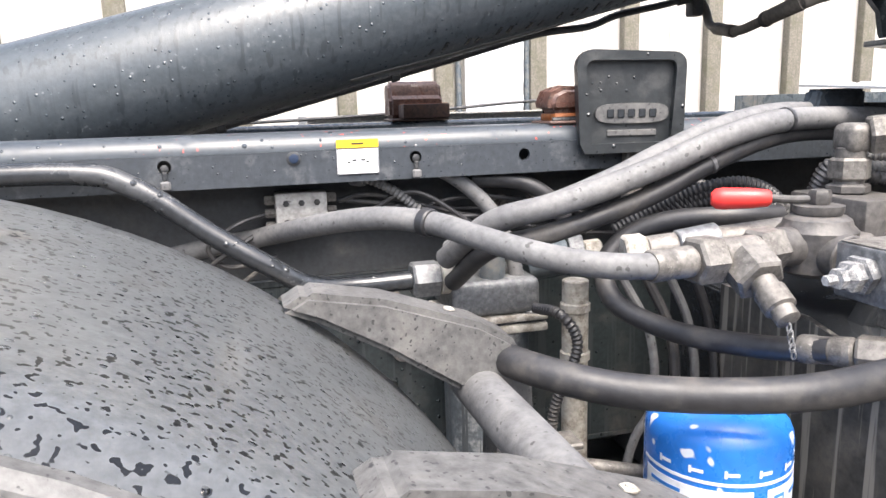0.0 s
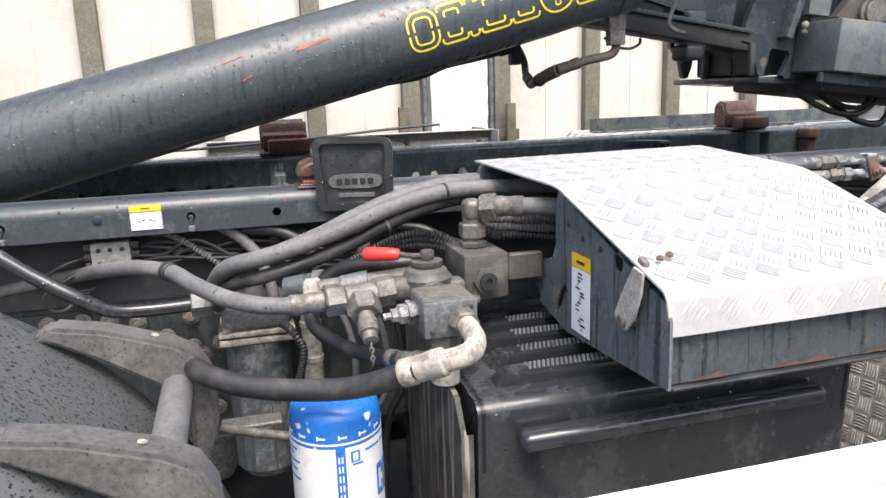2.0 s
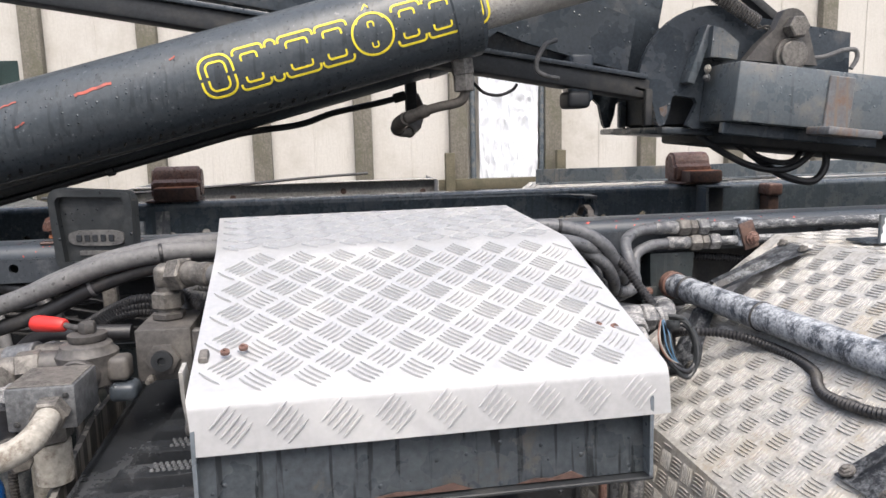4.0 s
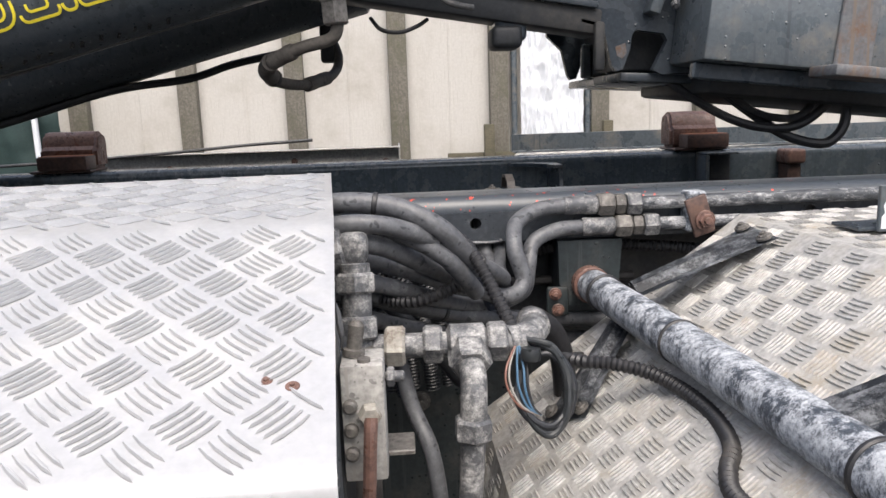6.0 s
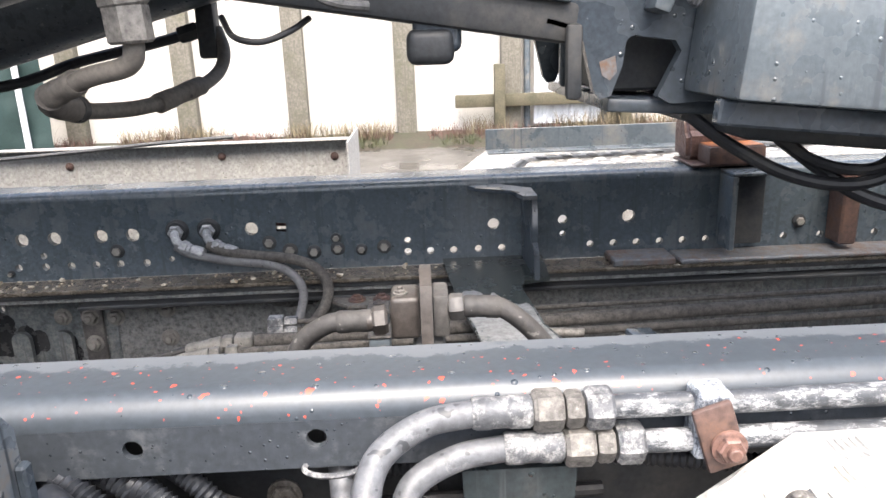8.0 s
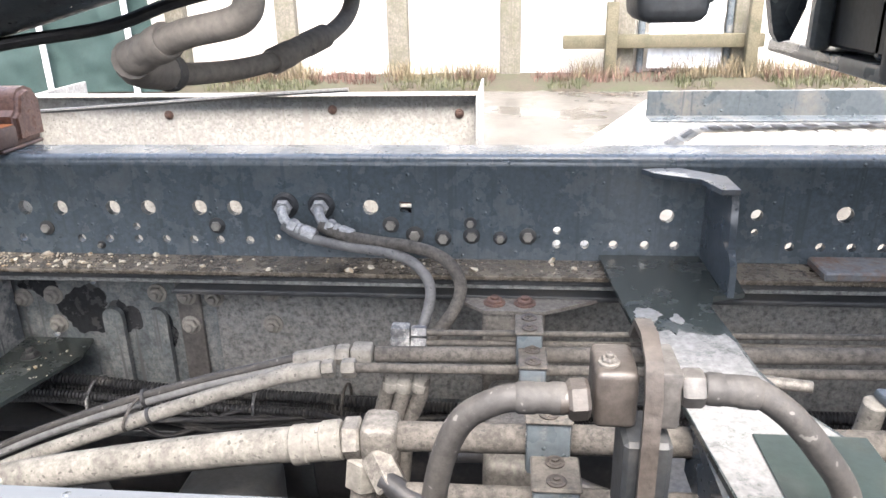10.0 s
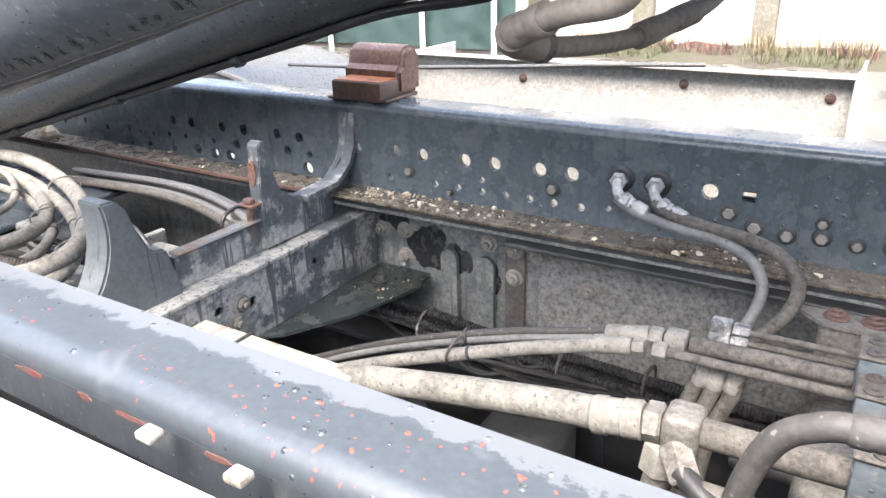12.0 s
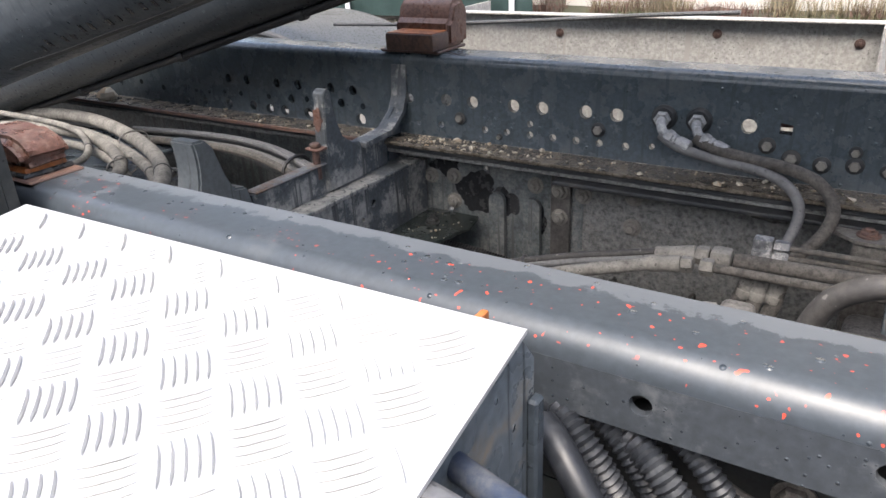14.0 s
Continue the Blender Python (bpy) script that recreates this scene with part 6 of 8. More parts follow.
for a0, z, w in ((178, .155, 30), (178, .147, 22), (178, .135, 34), (180, .122, 26), (182, .108, 30), (300, .152, 26), (330, .152, 20), (282, .135, 14)):
    band(z, z + 0.0035, a0, a0 + w, label_blue, "print_bar", R + 0.001, 8)
band(0.140, 0.158, 280, 292, label_blue, "print_block", R + 0.001, 6)
band(0.143, 0.155, 283, 289, label_white, "print_block", R + 0.0015, 6)
for a0 in (318, 336):
    # the two letters C
    band(0.070, 0.118, a0, a0 + 4, label_blue, "letter_stem", R + 0.001, 4)
    band(0.110, 0.120, a0 + 1, a0 + 14, label_blue, "letter_arc", R + 0.0012, 6)
    band(0.068, 0.078, a0 + 1, a0 + 14, label_blue, "letter_arc", R + 0.0012, 6)
    band(0.100, 0.112, a0 + 10.5, a0 + 14.5, label_blue, "letter_tip", R + 0.0014, 4)
    band(0.076, 0.088, a0 + 10.5, a0 + 14.5, label_blue, "letter_tip", R + 0.0014, 4)
for a0 in (264, 268):
    for k in range(9):
        band(0.022 + 0.015 * k, 0.032 + 0.015 * k, a0 + 0.8, a0 + 2.6, label_white, "print_bar", R + 0.001, 3)
solid("cartridge_base", lathe((cc.x, cc.y, 0.62), (0, 0, 1), [(0, 0.07), (0.055, 0.085), (0.078, 0.085), (0.0795, 0.06)], 32), shadow_steel, "dark cast base under the air dryer cartridge", "base")

# nozzle tee, ball valve and blocks
tv = thing("ball_valve", "grimy steel ball valve and tee with a red lever", "valve", (0.53, 0.58, 1.03))
part("nut", hexnut((0.416, 0.580, 1.067), (0.448, 0.583, 1.067), 0.026), fitting, tv)
part("tee_body", rod((0.448, 0.583, 1.067), (0.505, 0.588, 1.068), 0.020), fitting, tv)
part("tee_leg", hexnut((0.474, 0.575, 1.064), (0.474, 0.545, 1.048), 0.027), fitting, tv)
part("test_nipple", lathe((0.474, 0.545, 1.048), (0.0, -0.75, -0.55), [(0, 0.013), (0.012, 0.013), (0.013, 0.016), (0.034, 0.016), (0.036, 0.012), (0.048, 0.012), (0.05, 0.007)], 16), fitting, tv)
for k in range(5):
    part("chain_link", sweep([Vector((0.474 + 0.003 * math.cos(a) * (k % 2), 0.505 - 0.002 * k + 0.003 * math.cos(a) * ((k + 1) % 2), 1.012 - 0.006 * k + 0.005 * math.sin(a))) for a in [2 * math.pi * q / 8 for q in range(9)]], 0.0009, 5), fitting_white, tv)
part("nut", hexnut((0.495, 0.588, 1.069), (0.528, 0.594, 1.070), 0.025), fitting, tv)
part("body", lathe((0.585, 0.600, 1.035), (0, 0, 1), [(0, 0.026), (0.006, 0.038), (0.05, 0.042), (0.056, 0.036), (0.062, 0.034), (0.066, 0.028)], 24), block_brown, tv)
part("inlet", rod((0.525, 0.594, 1.070), (0.56, 0.598, 1.068), 0.022), block_brown, tv)
part("cross_port", rod((0.585, 0.60, 1.062), (0.585, 0.55, 1.060), 0.026), block_brown, tv)
part("dial_ring", lathe((0.587, 0.602, 1.1015), (0, 0, 1), [(0, 0.024), (0.003, 0.026), (0.010, 0.026), (0.0105, 0.02)], 24), block_brown, tv)
part("stem_nut", hexnut((0.588, 0.602, 1.112), (0.588, 0.602, 1.128), 0.012), block_brown, tv)
lv = part("lever", sweep(spline([(0.588, 0.602, 1.118), (0.565, 0.618, 1.117), (0.548, 0.632, 1.118)], 6), 0.0045, 10), block_brown, tv)
part("grip", lathe((0.549, 0.631, 1.118), (-0.055, 0.03, -0.001), [(0, 0.007), (0.003, 0.0095), (0.02, 0.0115), (0.05, 0.0125), (0.058, 0.0115), (0.063, 0.007)], 18), red_plastic, lv, "red plastic grip")
part("ear", box(0.615, 0.645, 0.575, 0.61, 1.045, 1.08, 0.008, 3), block_brown, tv)
part("shoe", box(0.618, 0.655, 0.565, 0.605, 1.018, 1.043, 0.008, 3), paint, tv)

vb = thing("valve_block", "worn black square valve block with chipped edges", "valve block", (0.577, 0.49, 1.0))
part("block", box(0.540, 0.620, 0.440, 0.525, 1.034, 1.088, 0.003, 2), block_steel, vb)
part("top_face_plate", box(0.542, 0.617, 0.443, 0.522, 1.0883, 1.0895, 0.0005, 1), fitting, vb)
part("plug", lathe((0.540, 0.485, 1.064), (-1, -0.05, -0.05), [(0, 0.016), (0.006, 0.016), (0.007, 0.019), (0.014, 0.019), (0.015, 0.015), (0.026, 0.015), (0.030, 0.010), (0.038, 0.010), (0.039, 0.005), (0.05, 0.005)], 6), fitting_white, vb)
part("bolt", bolt_bm((0.552, 0.4395, 1.044), (0, -1, 0), 0.004, 0.002, False), shadow_steel, vb)
part("bolt", bolt_bm((0.61, 0.4395, 1.077), (0, -1, 0), 0.004, 0.002, False), shadow_steel, vb)
part("foot_nut", hexnut((0.577, 0.470, 1.010), (0.577, 0.470, 1.0335), 0.026), fitting, vb)
part("foot", rod((0.577, 0.470, 0.955), (0.577, 0.470, 1.0095), 0.022), cream_fitting, vb)

# large black hose that swings out before the valves
pts = [(0.20, 0.70, 0.97), (0.205, 0.62, 0.985), (0.235, 0.545, 0.985), (0.29, 0.500, 0.977), (0.36, 0.462, 0.976), (0.43, 0.425, 0.984), (0.485, 0.385, 1.008), (0.512, 0.362, 1.024)]
h = hose("return_hose", pts, 0.0160, rubber_black, "thick black hydraulic hose with a cream crimped end")
crimp(h, (0.492, 0.378, 1.014), (0.545, 0.346, 1.037), 0.0195, cream_fitting)
part("bent_pipe", hose_bm([(0.54, 0.349, 1.035), (0.565, 0.345, 1.040), (0.584, 0.354, 1.044), (0.595, 0.378, 1.050), (0.596, 0.41, 1.056), (0.594, 0.438, 1.060)], 0.0150, 16), cream_fitting, h)
part("nut", hexnut((0.596, 0.416, 1.057), (0.594, 0.439, 1.060), 0.0215), fitting, h)

# thin black hose
pts = [(0.62, 0.70, 1.085), (0.549, 0.700, 1.088), (0.49, 0.735, 1.082), (0.446, 0.760, 1.062), (0.412, 0.758, 1.025), (0.408, 0.715, 0.988), (0.443, 0.645, 0.970), (0.485, 0.56, 0.975), (0.515, 0.495, 0.988)]
h = hose("drain_hose", pts, 0.0125, rubber_black, "thin black hose looping behind the valves")
crimp(h, (0.503, 0.522, 0.983), (0.528, 0.478, 0.990), 0.0145, fitting)
nut(h, (0.528, 0.478, 0.990), (0.545, 0.455, 0.992), 0.018, fitting)
# pipe stub beside the tee
sb = thing("pipe_union", "dark blue-grey pipe union with cream nuts", "union", (0.5, 0.66, 1.05))
part("union_sleeve", rod((0.455, 0.665, 1.062), (0.50, 0.655, 1.070), 0.021), block_steel, sb)
part("union_nut", hexnut((0.395, 0.68, 1.058), (0.42, 0.674, 1.06), 0.022), cream_fitting, sb)
part("union_tube", rod((0.42, 0.674, 1.06), (0.60, 0.64, 1.078), 0.017), fitting, sb)

# brown block with elbow and hose into the box
b2 = thing("relief_block", "grease-brown steel manifold block with a hex plug and elbow", "valve block", (0.69, 0.65, 1.02))
part("block", box(0.650, 0.728, 0.600, 0.72, 1.035, 1.112, 0.004, 2), block_brown, b2)
part("arm_plate", box(0.7285, 0.79, 0.60, 0.615, 1.062, 1.108, 0.003, 1), block_brown, b2)
part("hex_plug", lathe((0.688, 0.600, 1.068), (0, -1, 0), [(0, 0.024), (0.008, 0.024), (0.009, 0.021)], 6), block_brown, b2)
part("plug_cap", lathe((0.688, 0.591, 1.068), (0, -1, 0), [(-0.001, 0.015), (0.006, 0.015), (0.0065, 0.006), (0.002, 0.006)], 20), shadow_steel, b2)
part("grease_nipple", lathe((0.67, 0.60, 1.04), (-0.2, -1, -0.1), [(0, 0.006), (0.008, 0.006), (0.009, 0.004), (0.016, 0.004)], 10), fitting, b2)
part("riser_nut", hexnut((0.686, 0.665, 1.112), (0.686, 0.665, 1.124), 0.025), block_brown, b2)
part("riser_nut", hexnut((0.686, 0.665, 1.128), (0.686, 0.665, 1.155), 0.024), fitting, b2)
part("riser", rod((0.686, 0.665, 1.112), (0.686, 0.665, 1.168), 0.017), fitting, b2)
part("elbow", box(0.670, 0.702, 0.645, 0.683, 1.160, 1.196, 0.010, 3), fitting, b2)
part("elbow_nut", hexnut((0.699, 0.655, 1.181), (0.722, 0.64, 1.184), 0.025), fitting, b2)
part("rear_port", box(0.735, 0.79, 0.625, 0.68, 1.035, 1.06, 0.005, 2), shadow_steel, b2)
h = hose("pressure_hose", [(0.722, 0.640, 1.184), (0.76, 0.615, 1.185), (0.84, 0.58, 1.183), (1.0, 0.56, 1.17)], 0.0150, rubber_grey, "grey hose leading into the cover box")
crimp(h, (0.720, 0.642, 1.184), (0.762, 0.613, 1.185), 0.0180, fitting)
for k in range(3):
    t = thing("corrugated_conduit", "grey corrugated cable conduit entering the cover box", "conduit", (0.75, 0.7, 1.1))
    part("tube", conduit_bm([(0.70, 0.74, 1.10), (0.705, 0.715, 1.135 + 0.004 * k), (0.73, 0.69 - 0.01 * k, 1.152 - 0.012 * k), (0.78, 0.67, 1.152 - 0.014 * k), (0.88, 0.66, 1.15 - 0.02 * k)], 0.009), rubber_grey if k < 2 else rubber_black, t)

# ---------- hoses and tee at the open end of the box ----------
e1 = thing("elbow_stack", "grimy elbow and stacked adapter nuts on a block", "fitting", (1.29, 0.62, 1.0))
part("hose_end", lathe((1.262, 0.662, 1.1745), (-1, 0.0, -0.16), [(0, 0.019), (0.003, 0.021), (0.020, 0.021), (0.022, 0.0195), (0.026, 0.0195), (0.028, 0.021), (0.060, 0.021), (0.064, 0.018)], 20), crimp_dust, e1)
part("hose", hose_bm([(1.202, 0.662, 1.166), (1.16, 0.67, 1.158), (1.10, 0.69, 1.15)], 0.0165, 14), rubber_dust, e1)
part("nut", hexnut((1.250, 0.662, 1.1735), (1.278, 0.662, 1.179), 0.0265), fitting_white, e1)
part("elbow", box(1.272, 1.304, 0.645, 0.680, 1.162, 1.196, 0.009, 3), fitting_white, e1)
part("stem", rod((1.290, 0.648, 1.165), (1.290, 0.628, 1.06), 0.016), fitting_white, e1)
part("nut", hexnut((1.290, 0.645, 1.155), (1.290, 0.641, 1.133), 0.023), fitting_white, e1)
part("nut", hexnut((1.290, 0.634, 1.110), (1.290, 0.629, 1.086), 0.024), fitting_white, e1)
part("body", box(1.27, 1.312, 0.605, 0.645, 1.045, 1.080, 0.008, 3), fitting, e1)
part("lower_stem", rod((1.290, 0.625, 1.045), (1.290, 0.62, 0.70), 0.018), block_brown, e1)
part("bracket_plate", box(1.30, 1.345, 0.52, 0.56, 1.005, 1.010, 0.001, 1), fitting, e1)

vb = thing("pilot_valve_block", "muddy beige pilot valve block with screw heads beside the cover box", "valve block", (1.30, 0.51, 0.96))
part("body", box(1.282, 1.320, 0.484, 0.532, 1.0, 1.108, 0.003, 2), galv, vb)
for k in range(3):
    part("screw", lathe((1.290, 0.484, 1.072 - 0.022 * k), (-0.1, -1, 0), [(0, 0.0065), (0.005, 0.0065), (0.007, 0.004)], 12), fitting, vb)
part("banjo", hexnut((1.306, 0.484, 1.066), (1.308, 0.468, 1.066), 0.010), cream_fitting, vb)
part("pilot_pipe", hose_bm([(1.308, 0.470, 1.066), (1.307, 0.464, 1.05), (1.305, 0.464, 1.02), (1.302, 0.468, 0.96), (1.302, 0.47, 0.8)], 0.006, 10), rust, vb)
part("nipple", lathe((1.293, 0.512, 1.108), (0.15, 0.1, 1), [(0, 0.010), (0.006, 0.010), (0.007, 0.007), (0.028, 0.0075), (0.032, 0.004)], 14), fitting, vb)
part("stud", join(rod((1.320, 0.508, 1.088), (1.338, 0.508, 1.088), 0.005), hexnut((1.322, 0.508, 1.088), (1.329, 0.508, 1.088), 0.009)), fitting_white, vb)
part("socket_screw", lathe((1.303, 0.495, 1.108), (0, 0, 1), [(0, 0.006), (0.003, 0.006), (0.0035, 0.003)], 10), fitting, vb)
part("carrier", box(1.270, 1.2815, 0.49, 0.60, 0.90, 1.10, 0.002, 1), shadow_steel, vb)
hose("box_hose", [(1.18, 0.66, 1.165), (1.23, 0.63, 1.155), (1.262, 0.605, 1.13), (1.268, 0.60, 1.09), (1.262, 0.61, 1.03)], 0.0105, rubber_grey, "grey hose bending down inside the cover box", 12)

t2 = thing("pipe_tee", "salt-crusted hydraulic pipe tee with hex nuts", "tee", (1.41, 0.63, 0.95))
part("run_pipe", rod((1.305, 0.635, 1.075), (1.47, 0.632, 1.074), 0.0135), fitting_white, t2)
for a, b, m, r in ((1.318, 1.340, cream_fitting, 0.022), (1.359, 1.380, fitting_white, 0.021), (1.428, 1.450, fitting_white, 0.022)):
    part("nut", hexnut((a, 0.635, 1.075), (b, 0.634, 1.075), r), m, t2)
part("tee_body", lathe((1.384, 0.634, 1.075), (1, 0, 0), [(0, 0.014), (0.004, 0.021), (0.04, 0.021), (0.044, 0.014)], 16), fitting_white, t2)
part("rear_elbow", hose_bm([(1.45, 0.634, 1.075), (1.470, 0.640, 1.076), (1.482, 0.655, 1.077), (1.486, 0.672, 1.077)], 0.0165, 14), fitting_white, t2)
part("rear_collar", rod((1.486, 0.670, 1.077), (1.4875, 0.690, 1.0765), 0.0195), fitting_white, t2)
part("rear_hose", hose_bm([(1.4875, 0.688, 1.0765), (1.490, 0.715, 1.074), (1.505, 0.745, 1.062), (1.53, 0.765, 1.035), (1.545, 0.775, 0.98), (1.55, 0.78, 0.85)], 0.0155, 12), rubber_black, t2)
part("front_nut", hexnut((1.407, 0.625, 1.072), (1.407, 0.600, 1.060), 0.023), fitting_white, t2)
part("down_elbow", hose_bm([(1.407, 0.605, 1.062), (1.408, 0.588, 1.052), (1.407, 0.579, 1.035), (1.406, 0.577, 1.01)], 0.0140, 14), fitting_white, t2)
part("down_nut", hexnut((1.406, 0.577, 1.014), (1.405, 0.576, 0.990), 0.0205), fitting_white, t2)
part("down_pipe", rod((1.405, 0.576, 0.992), (1.403, 0.575, 0.955), 0.0130), fitting_white, t2)
part("down_hose", hose_bm([(1.403, 0.575, 0.958), (1.40, 0.575, 0.90), (1.40, 0.58, 0.75), (1.40, 0.60, 0.55)], 0.0125, 12), fitting_white, t2)

# bundle leaving the box
BUNDLE = [
    ([(0.95, 0.80, 1.19), (1.20, 0.735, 1.205), (1.267, 0.712, 1.222), (1.333, 0.705, 1.216), (1.385, 0.70, 1.19), (1.415, 0.72, 1.155), (1.43, 0.75, 1.13)], 0.0122, "grey hose leaving the cover box"),
    ([(0.95, 0.76, 1.18), (1.20, 0.690, 1.195), (1.30, 0.675, 1.203), (1.366, 0.700, 1.182), (1.43, 0.745, 1.140), (1.468, 0.80, 1.108), (1.478, 0.868, 1.088), (1.468, 0.91, 1.10), (1.462, 0.945, 1.13), (1.458, 0.962, 1.175)], 0.0105, "grey hose curling up to the rail"),
    ([(0.95, 0.72, 1.16), (1.20, 0.675, 1.185), (1.302, 0.690, 1.178), (1.36, 0.735, 1.145), (1.43, 0.80, 1.095), (1.480, 0.812, 1.078), (1.502, 0.825, 1.095), (1.492, 0.835, 1.135), (1.500, 0.870, 1.165), (1.535, 0.895, 1.180), (1.575, 0.9045, 1.183)], 0.0112, "grey hose looping to the rail pipe"),
    ([(0.95, 0.74, 1.13), (1.22, 0.715, 1.145), (1.31, 0.735, 1.120), (1.38, 0.79, 1.085), (1.45, 0.845, 1.058), (1.505, 0.86, 1.070), (1.515, 0.862, 1.105), (1.525, 0.88, 1.135), (1.56, 0.893, 1.150), (1.60, 0.902, 1.152)], 0.0108, "grey hose looping to the lower rail pipe"),
    ([(1.0, 0.78, 1.10), (1.25, 0.78, 1.10), (1.34, 0.82, 1.07), (1.42, 0.86, 1.04), (1.50, 0.90, 1.02), (1.57, 0.955, 1.0), (1.75, 0.97, 0.99)], 0.0112, "dark hose at the bottom of the bundle"),
    ([(1.20, 0.74, 1.17), (1.33, 0.755, 1.135), (1.42, 0.795, 1.095), (1.475, 0.845, 1.080), (1.480, 0.905, 1.10), (1.488, 0.945, 1.13), (1.488, 0.962, 1.175)], 0.0098, "grey hose tied beside its neighbour"),
]
for k, dy, dz in ((0, 0.004, -0.030), (4, -0.035, 0.012), (4, -0.005, -0.028)):
    BUNDLE.append(([(x, y + dy, z + dz) for x, y, z in BUNDLE[k][0]], 0.0108, "grey hose inside the bundle"))
for p, r, lab in BUNDLE:
    h = hose("bundle_hose", p, r, bundle_rubber, lab)
    tie(h, p, 0.45, r, rubber_black)
hose("cable", [(1.15, 0.80, 1.19), (1.30, 0.745, 1.205), (1.36, 0.745, 1.188), (1.41, 0.775, 1.155), (1.43, 0.79, 1.12), (1.46, 0.83, 1.06)], 0.008, blue_sheath, "dull blue cable between the hoses")
tw = thing("cable_tie", "thin zip tie round two hoses", "tie", (1.46, 0.92, 1.13))
part("band", sweep([Vector((1.461 + 0.024 * math.cos(a), 0.915 + 0.014 * math.sin(a), 1.135)) for a in [2 * math.pi * k / 20 for k in range(21)]], 0.0025, 6), fitting_white, tw)
t = thing("corrugated_conduit", "black corrugated conduit with bare wires at its end", "conduit", (1.42, 0.72, 1.05))
part("tube", conduit_bm([(1.40, 0.80, 1.15), (1.405, 0.755, 1.168), (1.416, 0.730, 1.166), (1.430, 0.702, 1.145), (1.442, 0.679, 1.120), (1.455, 0.645, 1.090), (1.460, 0.625, 1.076)], 0.0085), rubber_black, t)
for k, (m, dx, dy) in enumerate(((wire_blue, 0.0, 0.0), (wire_white, -0.008, 0.0), (wire_brown, -0.012, -0.004), (rubber_black, 0.01, 0.0), (wire_blue, 0.006, -0.004))):
    part("wire", hose_bm([(1.460, 0.625, 1.078), (1.456 + dx, 0.606 + dy, 1.055), (1.456 + dx, 0.597 + dy, 1.036), (1.464 + dx * 0.6, 0.590, 1.016), (1.478, 0.59, 1.006)], 0.0013, 8), m, t)
rnd = random.Random(8)
for k in range(5):
    rx, rz, ph = 0.026 + rnd.uniform(-0.005, 0.006), 0.040 + rnd.uniform(-0.006, 0.006), rnd.uniform(-0.3, 0.3)
    loop = [(1.462 + 0.002 * k, 0.627, 1.078)]
    for j in range(8):
        a = radians(100 - 42 * j) + ph
        loop.append((1.486 + rx * math.cos(a) + rnd.uniform(-0.002, 0.002), 0.604 + 0.016 * math.sin(a) + rnd.uniform(-0.004, 0.004), 1.030 + rz * math.sin(a)))
    hose("cable", loop, 0.0036 + 0.0004 * (k % 3), rubber_wet if k % 2 else stop_plastic, "looped black electric cable taped together", 10)
for x, z, w in ((1.470, 1.066, 0.011), (1.512, 1.020, 0.009)):
    solid("tape_wrap", lathe((x, 0.606, z - 0.005), (0.1, 0.1, 1), [(0, w * 0.9), (0.003, w), (0.010, w), (0.013, w * 0.9)], 14), stop_plastic, "black tape wrapped round the looped cables", "tape")
CONDUIT = [(1.60, 0.86, 0.97), (1.545, 0.76, 1.005), (1.528, 0.69, 1.030), (1.540, 0.663, 1.036), (1.572, 0.650, 1.036), (1.606, 0.626, 1.032), (1.626, 0.590, 1.027), (1.634, 0.545, 1.024), (1.632, 0.50, 1.022), (1.622, 0.462, 1.020), (1.607, 0.437, 1.014), (1.598, 0.40, 1.010), (1.61, 0.32, 1.016), (1.64, 0.26, 1.038)]
t = thing("corrugated_conduit", "black corrugated conduit tied along the support tube", "conduit", (1.6, 0.6, 0.9))
part("tube", conduit_bm(CONDUIT, 0.0085), rubber_black, t)
t = thing("corrugated_conduit", "black corrugated conduit under the rail", "conduit", (1.7, 0.95, 1.1))
part("tube", conduit_bm([(1.50, 0.955, 1.105), (1.62, 0.95, 1.118), (1.72, 0.945, 1.112), (1.85, 0.94, 1.10), (2.0, 0.94, 1.10)], 0.009), rubber_black, t)
t = thing("corrugated_conduit", "black corrugated conduit beside the tee", "conduit", (1.3, 0.72, 1.1))
part("tube", conduit_bm([(1.27, 0.80, 1.11), (1.32, 0.755, 1.095), (1.36, 0.735, 1.098), (1.41, 0.75, 1.11)], 0.0085), rubber_black, t)
hose("cable", [(1.33, 0.66, 1.06), (1.345, 0.645, 1.0), (1.365, 0.62, 0.95), (1.375, 0.61, 0.85), (1.38, 0.62, 0.7)], 0.009, bundle_rubber, "dark cable dropping behind the tee")

# rail pipes with unions and clamp
for zc, yc, x0, sw in ((1.183, 0.9045, 1.575, 0.020), (1.152, 0.902, 1.60, 0.019)):
    rp = thing("rail_pipe", "flaking black and white hydraulic pipe along the rail", "pipe", (x0, yc, zc), "pipes along the rail")
    crimp(rp, (x0, yc, zc), (x0 + 0.048, yc, zc), 0.0135, fitting_white)
    part("nut", hexnut((x0 + 0.048, yc, zc), (x0 + 0.072, yc, zc), 0.0175), fitting, rp)
    part("union", hexnut((x0 + 0.074, yc, zc), (x0 + 0.088, yc, zc), 0.0155), fitting, rp)
    part("nut", hexnut((x0 + 0.090, yc, zc), (x0 + 0.112, yc, zc), 0.0175), fitting_white, rp)
    part("tube", rod((x0 + 0.11, yc, zc), (4.2, yc, zc - 0.004), 0.0098), pipe_scaled, rp)
cl = thing("pipe_clamp", "rusty pipe clamp with a bolt and blue liner", "clamp", (1.765, 0.92, 1.13))
part("liner", box(1.750, 1.778, 0.888, 0.9175, 1.140, 1.198, 0.003, 1), tube_scaled, cl)
